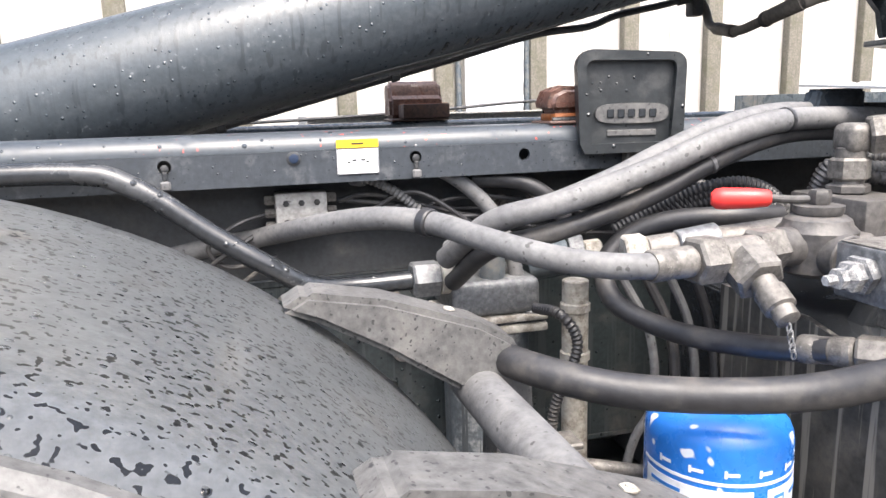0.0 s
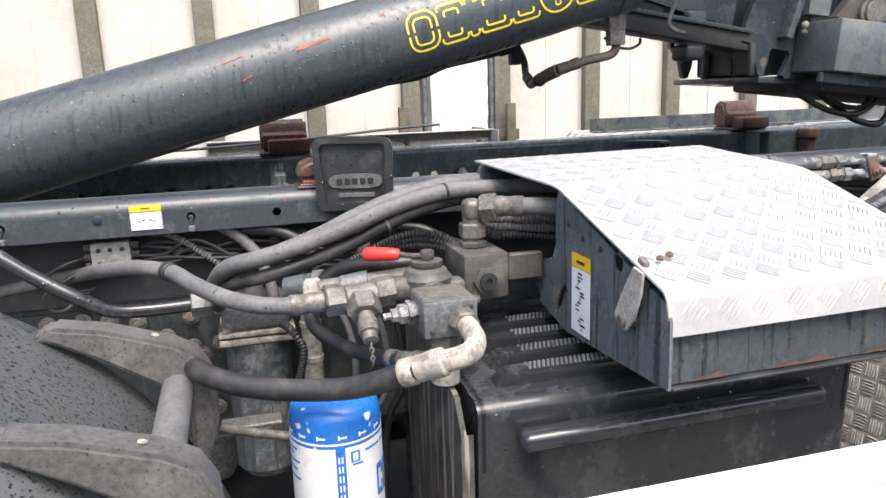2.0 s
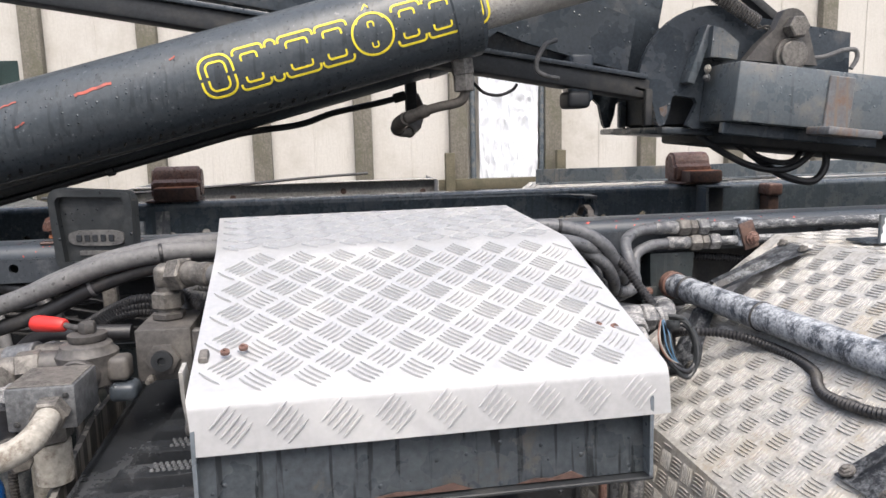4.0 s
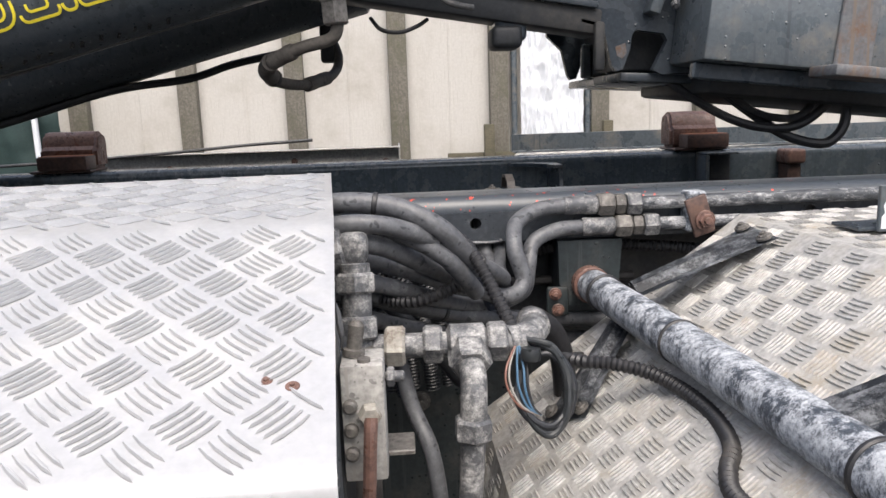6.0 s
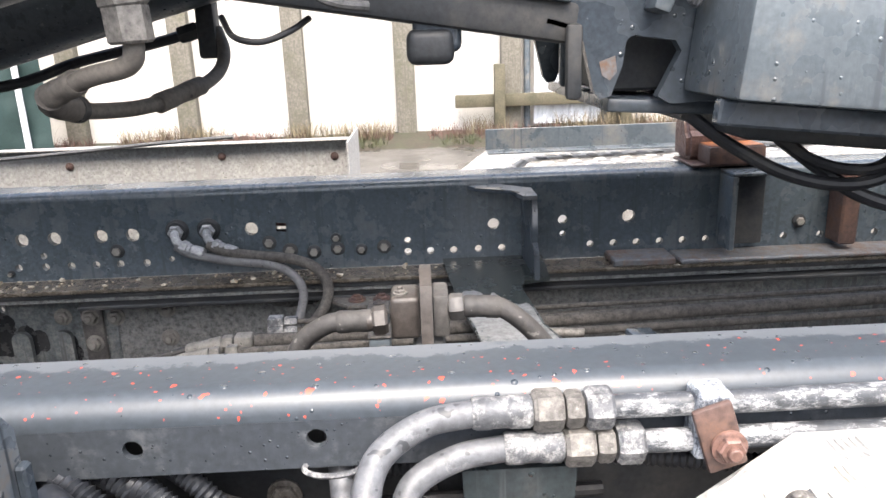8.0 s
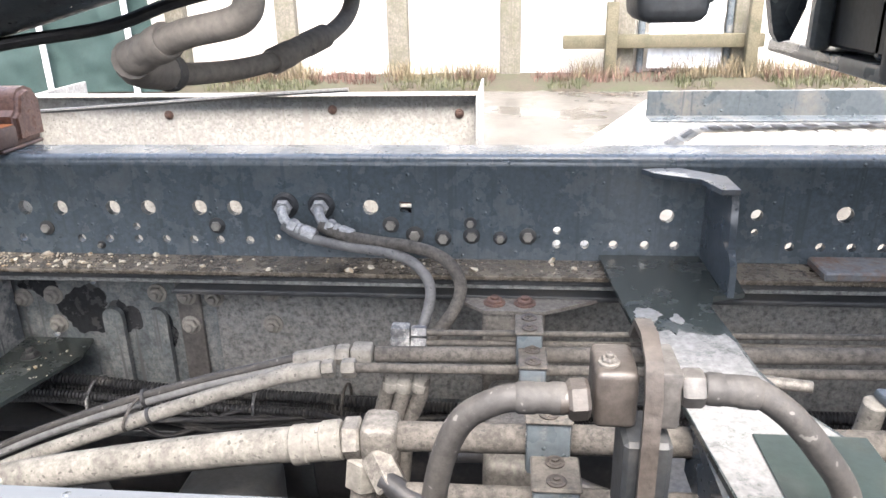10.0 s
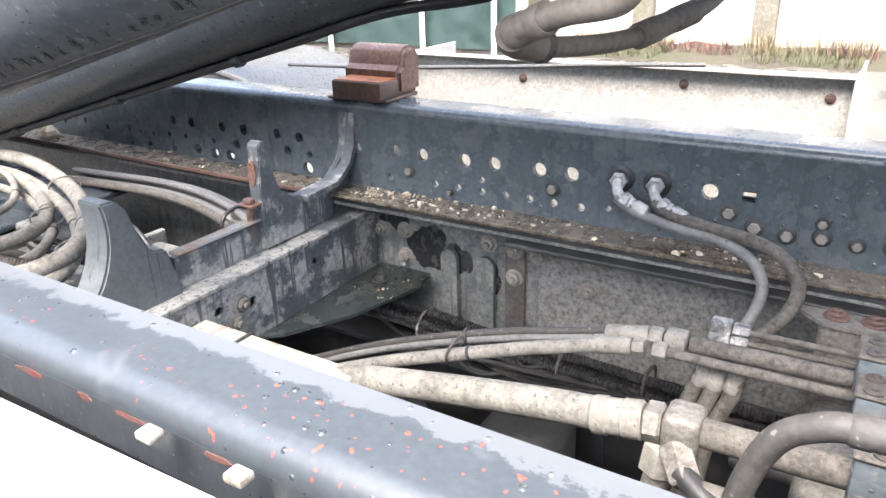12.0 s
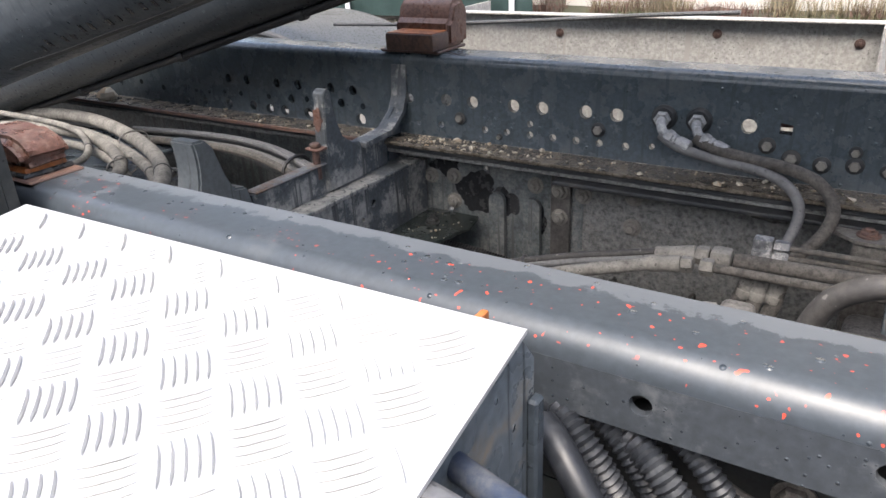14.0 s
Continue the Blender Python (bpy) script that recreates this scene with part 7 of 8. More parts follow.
part("plate", box(1.750, 1.782, 0.880, 0.8875, 1.135, 1.192, 0.003, 2, Matrix.Translation((1.765, 0.884, 1.165)) @ pose(0, 0, 0, 0, -18, 0) @ Matrix.Translation((-1.765, -0.884, -1.165))), rust_dark, cl)
part("bolt", bolt_bm((1.772, 0.878, 1.158), (0, -1, 0), 0.011, 0.009), rust, cl)

# bolts and wire clips hung in the rail's holes
for x, z in ((-0.111, 1.163), (0.211, 1.163), (-0.45, 1.163)):
    t = thing("hanging_clip", "grey plastic cable clip hung in the rail hole", "clip", (x, 0.913, 1.12), "clips in the rail holes")
    part("head", lathe((x, 0.918, z - 0.002), (0, -1, 0), [(0, 0.005), (0.003, 0.005), (0.004, 0.003)], 10), shadow_steel, t)
    part("stem", box(x - 0.003, x + 0.003, 0.9135, 0.9165, 1.146, z - 0.006, 0.001, 1), shadow_steel, t)
    part("saddle", box(x - 0.006, x + 0.006, 0.909, 0.9175, 1.134, 1.1455, 0.002, 1), rubber_grey, t)
bp = thing("blue_plug", "dull blue plastic plug seated in the rail hole", "plug", (0.048, 0.92, 1.167))
part("seat_ring", lathe((0.048, 0.9205, 1.167), (0, -1, 0), [(0, 0.009), (0.0042, 0.009), (0.0048, 0.008)], 20), shadow_steel, bp)
part("core", lathe((0.048, 0.9150, 1.167), (0, -1, 0), [(0, 0.0062), (0.0012, 0.0062), (0.002, 0.004)], 16), blue_sheath, bp)
# small lines and links in the dark behind the canister
t = thing("corrugated_conduit", "black corrugated conduit coiled behind the canister", "conduit", (0.38, 0.80, 0.9))
part("tube", conduit_bm([(0.36, 0.86, 0.95), (0.372, 0.80, 0.955), (0.392, 0.79, 0.92), (0.385, 0.80, 0.87), (0.37, 0.82, 0.80), (0.37, 0.84, 0.6)], 0.008), rubber_black, t)
for k in range(4):
    x = 0.46 + 0.03 * k
    hose("thin_hose", [(x, 0.80 - 0.01 * k, 1.0), (x + 0.02, 0.76, 0.93), (x + 0.015, 0.74, 0.84), (x - 0.02, 0.75, 0.72), (x - 0.03, 0.78, 0.22)], 0.006 + 0.001 * (k % 2), rubber_black if k % 2 else rubber_grey, "thin hose dropping behind the valves", 10)
ln = thing("control_link", "grimy steel link rod with a ball joint", "link", (0.34, 0.62, 0.83))
part("rod", rod((0.24, 0.66, 0.845), (0.40, 0.60, 0.825), 0.008), fitting, ln)
part("ball_joint", lathe((0.40, 0.60, 0.80), (0, 0, 1), [(0, 0.010), (0.01, 0.017), (0.03, 0.017), (0.04, 0.010)], 14), block_brown, ln)
part("plate", box(0.24, 0.34, 0.66, 0.70, 0.835, 0.843, 0.002, 1), fitting, ln)


# ---------- between the rails ----------
# crossmember with saddle plate and lugs
cm = thing("crossmember", "dark dusty steel crossmember with upright lugs between the rails", "crossmember", (0.42, 1.45, 0.80))
part("top_plate", box(0.385, 0.465, 1.01, 1.865, 0.942, 0.951, 0.0015, 1), cross_paint, cm)
part("web", plate(rect(1.01, 1.89, 0.81, 0.9415), [ring(1.50, 0.885, 0.012), ring(1.42, 0.90, 0.010), ring(1.68, 0.90, 0.009), ring(1.64, 0.875, 0.006)], 0.009, "x", 0.452), cross_paint, cm)
part("rear_web", box(0.388, 0.397, 1.01, 1.89, 0.81, 0.9415, 0.001, 1), cross_paint, cm)
for y, z in ((1.455, 0.862), (1.475, 0.893)):
    part("bolt", bolt_bm((0.461, y, z), (1, 0, 0), 0.013, 0.01), fitting, cm)
sad = part("saddle_plate", plate([(1.38, 0.952), (1.38, 1.012), (1.60, 1.018), (1.80, 1.032), (1.80, 0.952)], [], 0.012, "x", 0.405), cross_paint, cm)
part("saddle_edge", box(0.395, 0.424, 1.385, 1.60, 1.0125, 1.019, 0.003, 1), streak_rust, sad)
lug = [(1.583, 0.955), (1.584, 1.03), (1.587, 1.09), (1.592, 1.135)] + arc(1.606, 1.152, 0.014, 170, 60, 5) + [(1.618, 1.13), (1.626, 1.095), (1.640, 1.060), (1.668, 1.040), (1.695, 1.034), (1.705, 1.0), (1.705, 0.955)]
lg = plate(lug, [], 0.030, "x", 0.398)
bmesh.ops.bevel(lg, geom=[e for e in lg.edges if len(e.link_faces) == 2 and e.calc_face_angle(0) > 0.9], offset=0.002, segments=2, affect="EDGES")
part("lug", lg, cross_paint, cm)
part("lug_rust", plate(blotch(0.4135, 1.108, 0.013, 0.022, 5), [], 0.0008, "y", 1.5845), rust, cm, "rust run on the lug edge")
part("lug_bracket", box(0.394, 0.432, 1.556, 1.5825, 1.048, 1.053, 0.001, 1), rust, cm)
part("lug_bolt", join(rod((0.412, 1.568, 0.985), (0.412, 1.568, 1.0475), 0.008), hexnut((0.412, 1.568, 1.0535), (0.412, 1.568, 1.062), 0.012)), rust_dark, cm)
horn = [(1.03, 0.93), (1.03, 0.952)] + arc(1.105, 1.110, 0.158, -78, 14, 14) + [(1.285, 1.147), (1.302, 1.128), (1.318, 1.075), (1.333, 1.045), (1.36, 1.040), (1.375, 0.985), (1.38, 0.93)]
hp = plate(horn, [], 0.06, "x", 0.37)
bmesh.ops.bevel(hp, geom=[e for e in hp.edges if len(e.link_faces) == 2 and e.calc_face_angle(0) > 0.6], offset=0.004, segments=2, affect="EDGES")
part("horn", hp, horn_paint, cm)
# strap up to the far rail
b = fold([(1.868, 1.168), (1.862, 1.10), (1.845, 1.065), (1.80, 1.035), (1.70, 1.03)], 0.395, 0.437, 0.012)
part("rail_strap", b, cross_paint, cm)
part("gusset", plate([(1.80, 0.952), (1.80, 1.03), (1.868, 1.09), (1.868, 0.952)], [], 0.010, "x", 0.40), paint, cm)
# shelf plate and cream strip beside it
sh = plate([(0.463, 1.50), (0.463, 1.90), (0.60, 1.90), (0.615, 1.83), (0.57, 1.66), (0.50, 1.53)], [ring(0.55, 1.84, 0.006)], 0.007, "z", 0.806)
part("shelf_plate", sh, plate_worn, cm, "dark wet shelf plate")
part("shelf_bolt", bolt_bm((0.52, 1.82, 0.813), (0, 0, 1), 0.014, 0.012), shadow_steel, cm)
rnd = random.Random(11)


def chips(name, n, xr, yr, z, size, seed, label):
    r_ = random.Random(seed)
    bm = bmesh.new()
    for _ in range(n):
        s = 0.72 * size * r_.uniform(0.3, 1.0) ** 2.4 + 0.0012
        b = bmesh.new()
        bmesh.ops.create_icosphere(b, subdivisions=1, radius=s)
        x = r_.uniform(*xr)
        long_, turn_ = r_.uniform(0.9, 1.7), Matrix.Rotation(r_.uniform(0, 6.3), 3, "Z")
        for v in b.verts:
            v.co *= r_.uniform(0.6, 1.25)
            v.co = turn_ @ Vector((v.co.x * long_, v.co.y * 0.8, v.co.z * 0.6))
            v.co += Vector((x, 0, 0))
        y = r_.uniform(*yr)
        for v in b.verts:
            v.co += Vector((0, y, z + s * 0.45))
        bm = join(bm, b)
    solid(name, bm, gravel, label, "gravel", kind="stuff", sharp=25)


chips("limestone_grit", 110, (0.46, 0.66), (1.798, 1.866), 1.008, 0.003, 12, "fine pale grit spilled on the rail ledge")
chips("limestone_grit", 36, (0.66, 1.62), (1.798, 1.866), 1.008, 0.003, 13, "fine pale grit spilled on the rail ledge")
chips("limestone_grit", 28, (-0.6, 0.38), (1.798, 1.866), 1.008, 0.003, 14, "fine pale grit spilled on the rail ledge")
chips("limestone_chips", 48, (0.47, 0.80), (1.80, 1.862), 1.008, 0.009, 2, "pale limestone chips scattered on the rail ledge")
chips("limestone_chips", 30, (0.80, 1.62), (1.798, 1.862), 1.008, 0.009, 3, "pale limestone chips scattered on the rail ledge")
chips("limestone_chips", 26, (-0.6, 0.38), (1.798, 1.862), 1.008, 0.008, 4, "pale limestone chips scattered on the rail ledge")
chips("limestone_chips", 16, (0.48, 0.60), (1.74, 1.88), 0.813, 0.005, 5, "pale limestone chips on the shelf plate")
chips("limestone_chips", 8, (1.6, 2.7), (1.80, 1.86), 1.008, 0.011, 6, "pale limestone chips scattered on the rail ledge")
st_ = lathe((-0.66, 1.82, 1.008), (0, 0, 1), [(0, 0.024), (0.010, 0.030), (0.024, 0.025), (0.036, 0.010)], 8)
for v in st_.verts:
    v.co += Vector((noise.noise(v.co * 30), noise.noise(v.co * 34 + Vector((3, 0, 0))), 0)) * 0.012
solid("stone", st_, gravel, "fist-sized limestone lump on the rail ledge", "stone", sharp=25)

strip = thing("cable_channel", "cream-dusted steel channel with a black tie", "channel", (0.6, 1.38, 0.86))
part("channel", box(0.455, 0.80, 1.355, 1.392, 0.885, 0.900, 0.003, 1), cream_fitting, strip)
part("tie", box(0.565, 0.573, 1.352, 1.395, 0.882, 0.903, 0.001, 1), rubber_black, strip)

# hoses on the far rail
for k, (p, r) in enumerate((
        ([(1.040, 1.828, 1.082), (1.075, 1.818, 1.066), (1.15, 1.81, 1.052), (1.22, 1.802, 1.045), (1.272, 1.79, 1.028), (1.298, 1.772, 0.995), (1.292, 1.745, 0.95), (1.27, 1.715, 0.91), (1.25, 1.69, 0.88)], 0.0092),
        ([(1.105, 1.828, 1.083), (1.14, 1.818, 1.070), (1.20, 1.812, 1.060), (1.27, 1.805, 1.053), (1.322, 1.795, 1.035), (1.348, 1.778, 1.0), (1.338, 1.755, 0.96), (1.30, 1.725, 0.92), (1.27, 1.70, 0.89)], 0.0108))):
    h = hose("rail_hose", p, r, rubber_beige if k else rubber_grey, "grey hydraulic hose screwed into the rail")
    x = p[0][0]
    part("port_ring", lathe((x - 0.007, 1.8695, 1.105), (0, -1, 0), [(0, 0.024), (0.004, 0.024), (0.006, 0.021), (0.010, 0.019)], 24), shadow_steel, h)
    part("port_nut", hexnut((x - 0.007, 1.8595, 1.105), (x - 0.006, 1.846, 1.104), 0.0158), zinc, h)
    part("elbow", hose_bm([(x - 0.006, 1.850, 1.104), (x - 0.004, 1.838, 1.101), (x + 0.001, 1.831, 1.091), (x + 0.010, 1.828, 1.083)], 0.0088, 10), zinc, h)
    part("nut", hexnut((x + 0.010, 1.828, 1.083), (x + 0.023, 1.825, 1.077), 0.0140), zinc, h)
    part("sleeve", lathe((x + 0.024, 1.8245, 1.0765), (0.93, -0.15, -0.33), [(0, 0.010), (0.001, 0.0125), (0.007, 0.0125), (0.008, 0.0108), (0.011, 0.0108), (0.012, 0.0132), (0.034, 0.0132), (0.036, 0.0100)], 16), zinc, h)

# mud-crusted pipes along the frame
def line(name, a, b, r, mat, label):
    t = thing(name, label, "pipe", a, "pipes between the rails")
    part("tube", rod(a, b, r, 16), mat, t)
    return t


h = line("frame_pipe", (1.235, 1.60, 0.962), (3.9, 1.60, 1.03), 0.0118, rubber_beige, "mud-crusted steel pipe along the frame")
part("block", box(1.200, 1.232, 1.584, 1.616, 0.946, 0.977, 0.006, 2), crimp_dust, h)
part("nut", hexnut((1.178, 1.60, 0.960), (1.198, 1.60, 0.961), 0.0155), crimp_dust, h)
crimp(h, (1.115, 1.597, 0.948), (1.178, 1.60, 0.960), 0.0148, crimp_dust)
h = line("frame_pipe", (1.20, 1.57, 0.956), (3.9, 1.57, 1.0), 0.0072, rubber_beige, "mud-crusted thin steel pipe along the frame")
part("nut", hexnut((1.192, 1.57, 0.955), (1.212, 1.57, 0.956), 0.0145), crimp_dust, h)
part("nut", hexnut((1.163, 1.569, 0.953), (1.180, 1.57, 0.955), 0.0138), crimp_dust, h)
crimp(h, (1.112, 1.565, 0.945), (1.162, 1.569, 0.953), 0.0138, crimp_dust)
for dz, y in ((0.0, 1.63), (-0.014, 1.625)):
    h = line("frame_pipe", (1.30, y, 0.984 + dz), (3.9, y, 1.02 + dz), 0.0046, rubber_beige, "thin mud-crusted pipe along the frame")
    part("nut", hexnut((1.285, y, 0.984 + dz), (1.308, y, 0.984 + dz), 0.011), fitting_white, h)
    part("elbow", box(1.255, 1.284, y - 0.012, y + 0.012, 0.972 + dz, 0.996 + dz, 0.004, 2), fitting_white, h)
h = line("frame_pipe", (1.30, 1.39, 0.971), (3.9, 1.39, 1.02), 0.0178, rubber_beige, "thick mud-crusted steel pipe along the frame")
part("nut", hexnut((1.236, 1.39, 0.964), (1.258, 1.39, 0.966), 0.026), fitting, h)
part("tee", box(1.258, 1.302, 1.365, 1.415, 0.945, 0.995, 0.010, 3), fitting, h)
part("tee_nut", hexnut((1.275, 1.375, 0.955), (1.30, 1.345, 0.93), 0.020), fitting, h)
part("drop_nut", hexnut((1.262, 1.385, 0.945), (1.258, 1.38, 0.905), 0.024), crimp_dust, h)
part("drop_pipe", hose_bm([(1.258, 1.38, 0.905), (1.255, 1.375, 0.86), (1.27, 1.37, 0.80), (1.30, 1.37, 0.70)], 0.016, 12), fitting, h)
crimp(h, (1.172, 1.388, 0.953), (1.235, 1.39, 0.964), 0.0245, crimp_dust)
line("frame_pipe", (1.305, 1.335, 0.935), (3.9, 1.335, 0.95), 0.0115, rubber_beige, "mud-crusted steel pipe along the frame")
hose("frame_hose", [(1.29, 1.35, 0.94), (1.34, 1.32, 0.925), (1.42, 1.30, 0.90), (1.52, 1.30, 0.89)], 0.014, rubber_black, "dark hose behind the tee")

p = [(0.15, 1.42, 0.62), (0.38, 1.45, 0.70), (0.56, 1.50, 0.778), (0.72, 1.53, 0.845), (0.86, 1.55, 0.892), (0.98, 1.57, 0.923), (1.06, 1.585, 0.938), (1.118, 1.597, 0.949)]
h = thing("crossing_hose", "bundle of thin dusty grey hoses rising to the frame pipes", "hose", p[0])
for k, m in enumerate((rubber_grey, rubber_dust, rubber_grey, rubber_beige)):
    a = radians(20 + 90 * k)
    part("thin_hose", hose_bm([(x, y + 0.0075 * math.cos(a), z + 0.0068 * math.sin(a)) for x, y, z in p], 0.0062, 10), m, h)
tie(h, p, 0.62, 0.0135)
p = [(0.17, 1.38, 0.62), (0.40, 1.42, 0.69), (0.58, 1.47, 0.770), (0.74, 1.50, 0.835), (0.88, 1.52, 0.882), (1.0, 1.54, 0.918), (1.07, 1.555, 0.935), (1.118, 1.566, 0.946)]
h = hose("crossing_hose", p, 0.0112, rubber_cream, "dust-whitened hose rising to the frame pipes")
tie(h, p, 0.62, 0.0112)
tw = thing("cable_tie", "thin zip tie round two hoses", "tie", (0.885, 1.53, 0.88))
part("band", sweep([Vector((0.885 + 0.004 * math.sin(a), 1.535 + 0.032 * math.cos(a), 0.889 + 0.019 * math.sin(a))) for a in [2 * math.pi * k / 20 for k in range(21)]], 0.0022, 6), rubber_beige, tw)
p = [(0.35, 1.33, 0.74), (0.60, 1.37, 0.835), (0.776, 1.385, 0.882), (0.94, 1.39, 0.915), (1.09, 1.39, 0.942), (1.18, 1.389, 0.955)]
h = hose("crossing_hose", p, 0.0215, rubber_cream, "thick mud-crusted hose to the big frame pipe")
for k, (a, b) in enumerate((((1.262, 1.60, 0.94), (1.232, 1.58, 0.80)), ((1.280, 1.60, 0.94), (1.258, 1.57, 0.80)), ((1.305, 1.60, 0.94), (1.275, 1.58, 0.80)))):
    a, b = Vector(a), Vector(b)
    h = hose("drop_hose", [a, a.lerp(b, 0.3) + Vector((0.004 * (k - 1), 0, 0)), a.lerp(b, 0.7) + Vector((-0.006, 0, 0)), b, b + Vector((-0.02, -0.02, -0.2))], 0.0115, rubber_beige, "mud-crusted short hose dropping behind the pipes")
    crimp(h, a, a.lerp(b, 0.25), 0.0135, crimp_dust)

# pipe clamps
for x, y, z0, z1, wid in ((1.458, 1.605, 0.945, 1.010, 0.036), (1.462, 1.555, 0.925, 0.985, 0.036), (1.475, 1.39, 0.945, 1.012, 0.05), (1.482, 1.335, 0.90, 0.965, 0.05)):
    t = thing("pipe_clamp", "dusty blue-grey pipe clamp with cap screws", "clamp", (x, y, z0), "pipe clamps")
    part("body", box(x - wid / 2, x + wid / 2, y - 0.028, y + 0.028, z0, z1, 0.004, 2), paint_grey, t)
    part("cap", box(x - wid / 2 - 0.002, x + wid / 2 + 0.002, y - 0.030, y + 0.030, z1 + 0.0005, z1 + 0.006, 0.002, 1), rubber_beige, t)
    for s in (-1, 1):
        part("screw", bolt_bm((x, y + s * 0.016, z1 + 0.006), (0, 0, 1), 0.0085, 0.004), pump_steel, t)

# mounting stand under the ledge
sd = thing("pipe_stand", "mud-brown folded steel stand hung from the ledge", "bracket", (1.44, 1.78, 0.70))
part("face", box(1.385, 1.487, 1.742, 1.750, 0.70, 0.965, 0.003, 1), fitting, sd)
part("side", box(1.385, 1.392, 1.751, 1.90, 0.70, 0.965, 0.002, 1), fitting, sd)
part("side", box(1.480, 1.487, 1.751, 1.90, 0.70, 0.965, 0.002, 1), fitting, sd)
part("top_gusset", plate([(1.32, 1.80), (1.39, 1.735), (1.485, 1.735), (1.60, 1.80)], [], 0.006, "z", 0.9655), fitting, sd)
for x in (1.405, 1.455):
    part("bolt", bolt_bm((x, 1.765, 0.972), (0, 0, 1), 0.014, 0.008), rust_dark, sd)
part("column", box(1.395, 1.48, 1.50, 1.74, 0.60, 0.85, 0.02, 3), fitting, sd)

# transverse plate with folded guide, and pump block with strap
cp = thing("transverse_plate", "dark wet steel crossplate with worn pale patches", "crossplate", (1.66, 1.5, 0.98))
out = [(1.583, 1.868), (1.59, 1.75), (1.60, 1.62), (1.625, 1.42), (1.64, 1.25), (1.66, 1.05), (1.86, 1.05), (1.82, 1.25), (1.79, 1.33), (1.755, 1.40), (1.735, 1.48), (1.73, 1.56), (1.722, 1.66), (1.735, 1.70), (1.785, 1.715), (1.795, 1.868)]
part("plate", plate(out, [], 0.008, "z", 1.012), plate_worn, cp)
left_edge, right_edge = [(1.605, 1.60), (1.622, 1.47), (1.634, 1.33), (1.652, 1.16), (1.666, 1.055)], [(1.852, 1.055), (1.815, 1.25), (1.785, 1.33), (1.750, 1.40), (1.730, 1.48), (1.726, 1.555)]
ragged_top = [(1.726 - 0.0072 * k, 1.56 + 0.0024 * k + 0.026 * noise.noise(Vector((k * 0.9, 3.1, 0.4)))) for k in range(1, 17)]
part("worn_patch", plate(left_edge + right_edge + ragged_top, [], 0.0006, "z", 1.0201), worn_pale, cp, "pale scuffed lower half of the plate")
for k, (x, y, rx, ry) in enumerate(((1.625, 1.635, 0.018, 0.020), (1.665, 1.618, 0.010, 0.014))):
    part("worn_patch", plate(blotch(x, y, rx, ry, k + 20), [], 0.0006, "z", 1.0201), worn_pale, cp, "pale scuffed patch")
part("rib", box(1.635, 1.72, 1.02, 1.40, 0.93, 1.0115, 0.004, 1), paint, cp)
part("cover_tin", box(1.685, 1.80, 1.06, 1.345, 1.0212, 1.0235, 0.001, 1), tin_green, cp)
gd = thing("guide_bracket", "folded dark steel guide on the rail", "bracket", (1.74, 1.8, 1.0))
o = [(1.868, 1.020), (1.868, 1.160), (1.80, 1.178), (1.735, 1.176), (1.722, 1.160), (1.715, 1.09), (1.695, 1.07), (1.692, 1.022)]
part("plate", plate(o, [], 0.010, "x", 1.752), paint, gd)
part("lip", plate([(1.64, 1.842), (1.70, 1.852), (1.762, 1.80), (1.762, 1.722), (1.735, 1.722), (1.72, 1.78), (1.655, 1.815)], [], 0.008, "z", 1.172), paint, gd)
pb = thing("pump_block", "brown cast pump block clamped by a steel strap", "pump block", (1.53, 1.22, 1.02))
part("block", box(1.500, 1.5355, 1.195, 1.250, 1.124, 1.177, 0.006, 3), pump_steel, pb)
b = fold([(1.178, 1.03), (1.180, 1.165), (1.190, 1.190), (1.215, 1.199), (1.245, 1.196), (1.262, 1.175)], 1.536, 1.550, 0.006)
part("strap", b, pump_steel, pb)
part("bolt", bolt_bm((1.512, 1.212, 1.177), (0, 0, 1), 0.007, 0.006), fitting, pb)
part("neck", rod((1.496, 1.20, 1.150), (1.470, 1.198, 1.149), 0.0125), pump_steel, pb)
part("nut", hexnut((1.496, 1.20, 1.150), (1.478, 1.199, 1.149), 0.0175), pump_steel, pb)
part("rear_block", box(1.5505, 1.570, 1.195, 1.25, 1.125, 1.178, 0.004, 2), block_brown, pb)
part("nut", hexnut((1.570, 1.205, 1.160), (1.588, 1.204, 1.161), 0.0165), block_brown, pb)
part("foot", box(1.525, 1.565, 1.185, 1.24, 1.02, 1.117, 0.004, 1), shadow_steel, pb)
h = hose("pump_hose", [(1.48, 1.20, 1.149), (1.45, 1.20, 1.150), (1.42, 1.20, 1.145), (1.388, 1.205, 1.118), (1.368, 1.21, 1.06), (1.36, 1.215, 0.98), (1.36, 1.22, 0.80)], 0.0118, rubber_dust, "thick grey hose arching from the pump block")
crimp(h, (1.478, 1.20, 1.1495), (1.435, 1.20, 1.149), 0.0138, rubber_dust)
h = hose("pump_hose", [(1.588, 1.204, 1.161), (1.625, 1.203, 1.160), (1.655, 1.20, 1.142), (1.685, 1.20, 1.108), (1.715, 1.20, 1.06), (1.73, 1.20, 0.98), (1.74, 1.2, 0.85)], 0.0118, rubber_dust, "thick grey hose arching from the pump block")
crimp(h, (1.588, 1.204, 1.161), (1.632, 1.203, 1.158), 0.0138, rubber_dust)
hose("frame_hose", [(1.38, 1.06, 0.99), (1.46, 1.08, 1.0), (1.54, 1.09, 1.01), (1.60, 1.10, 0.99), (1.63, 1.12, 0.9)], 0.017, rubber_black, "dark hose beneath the pump block")
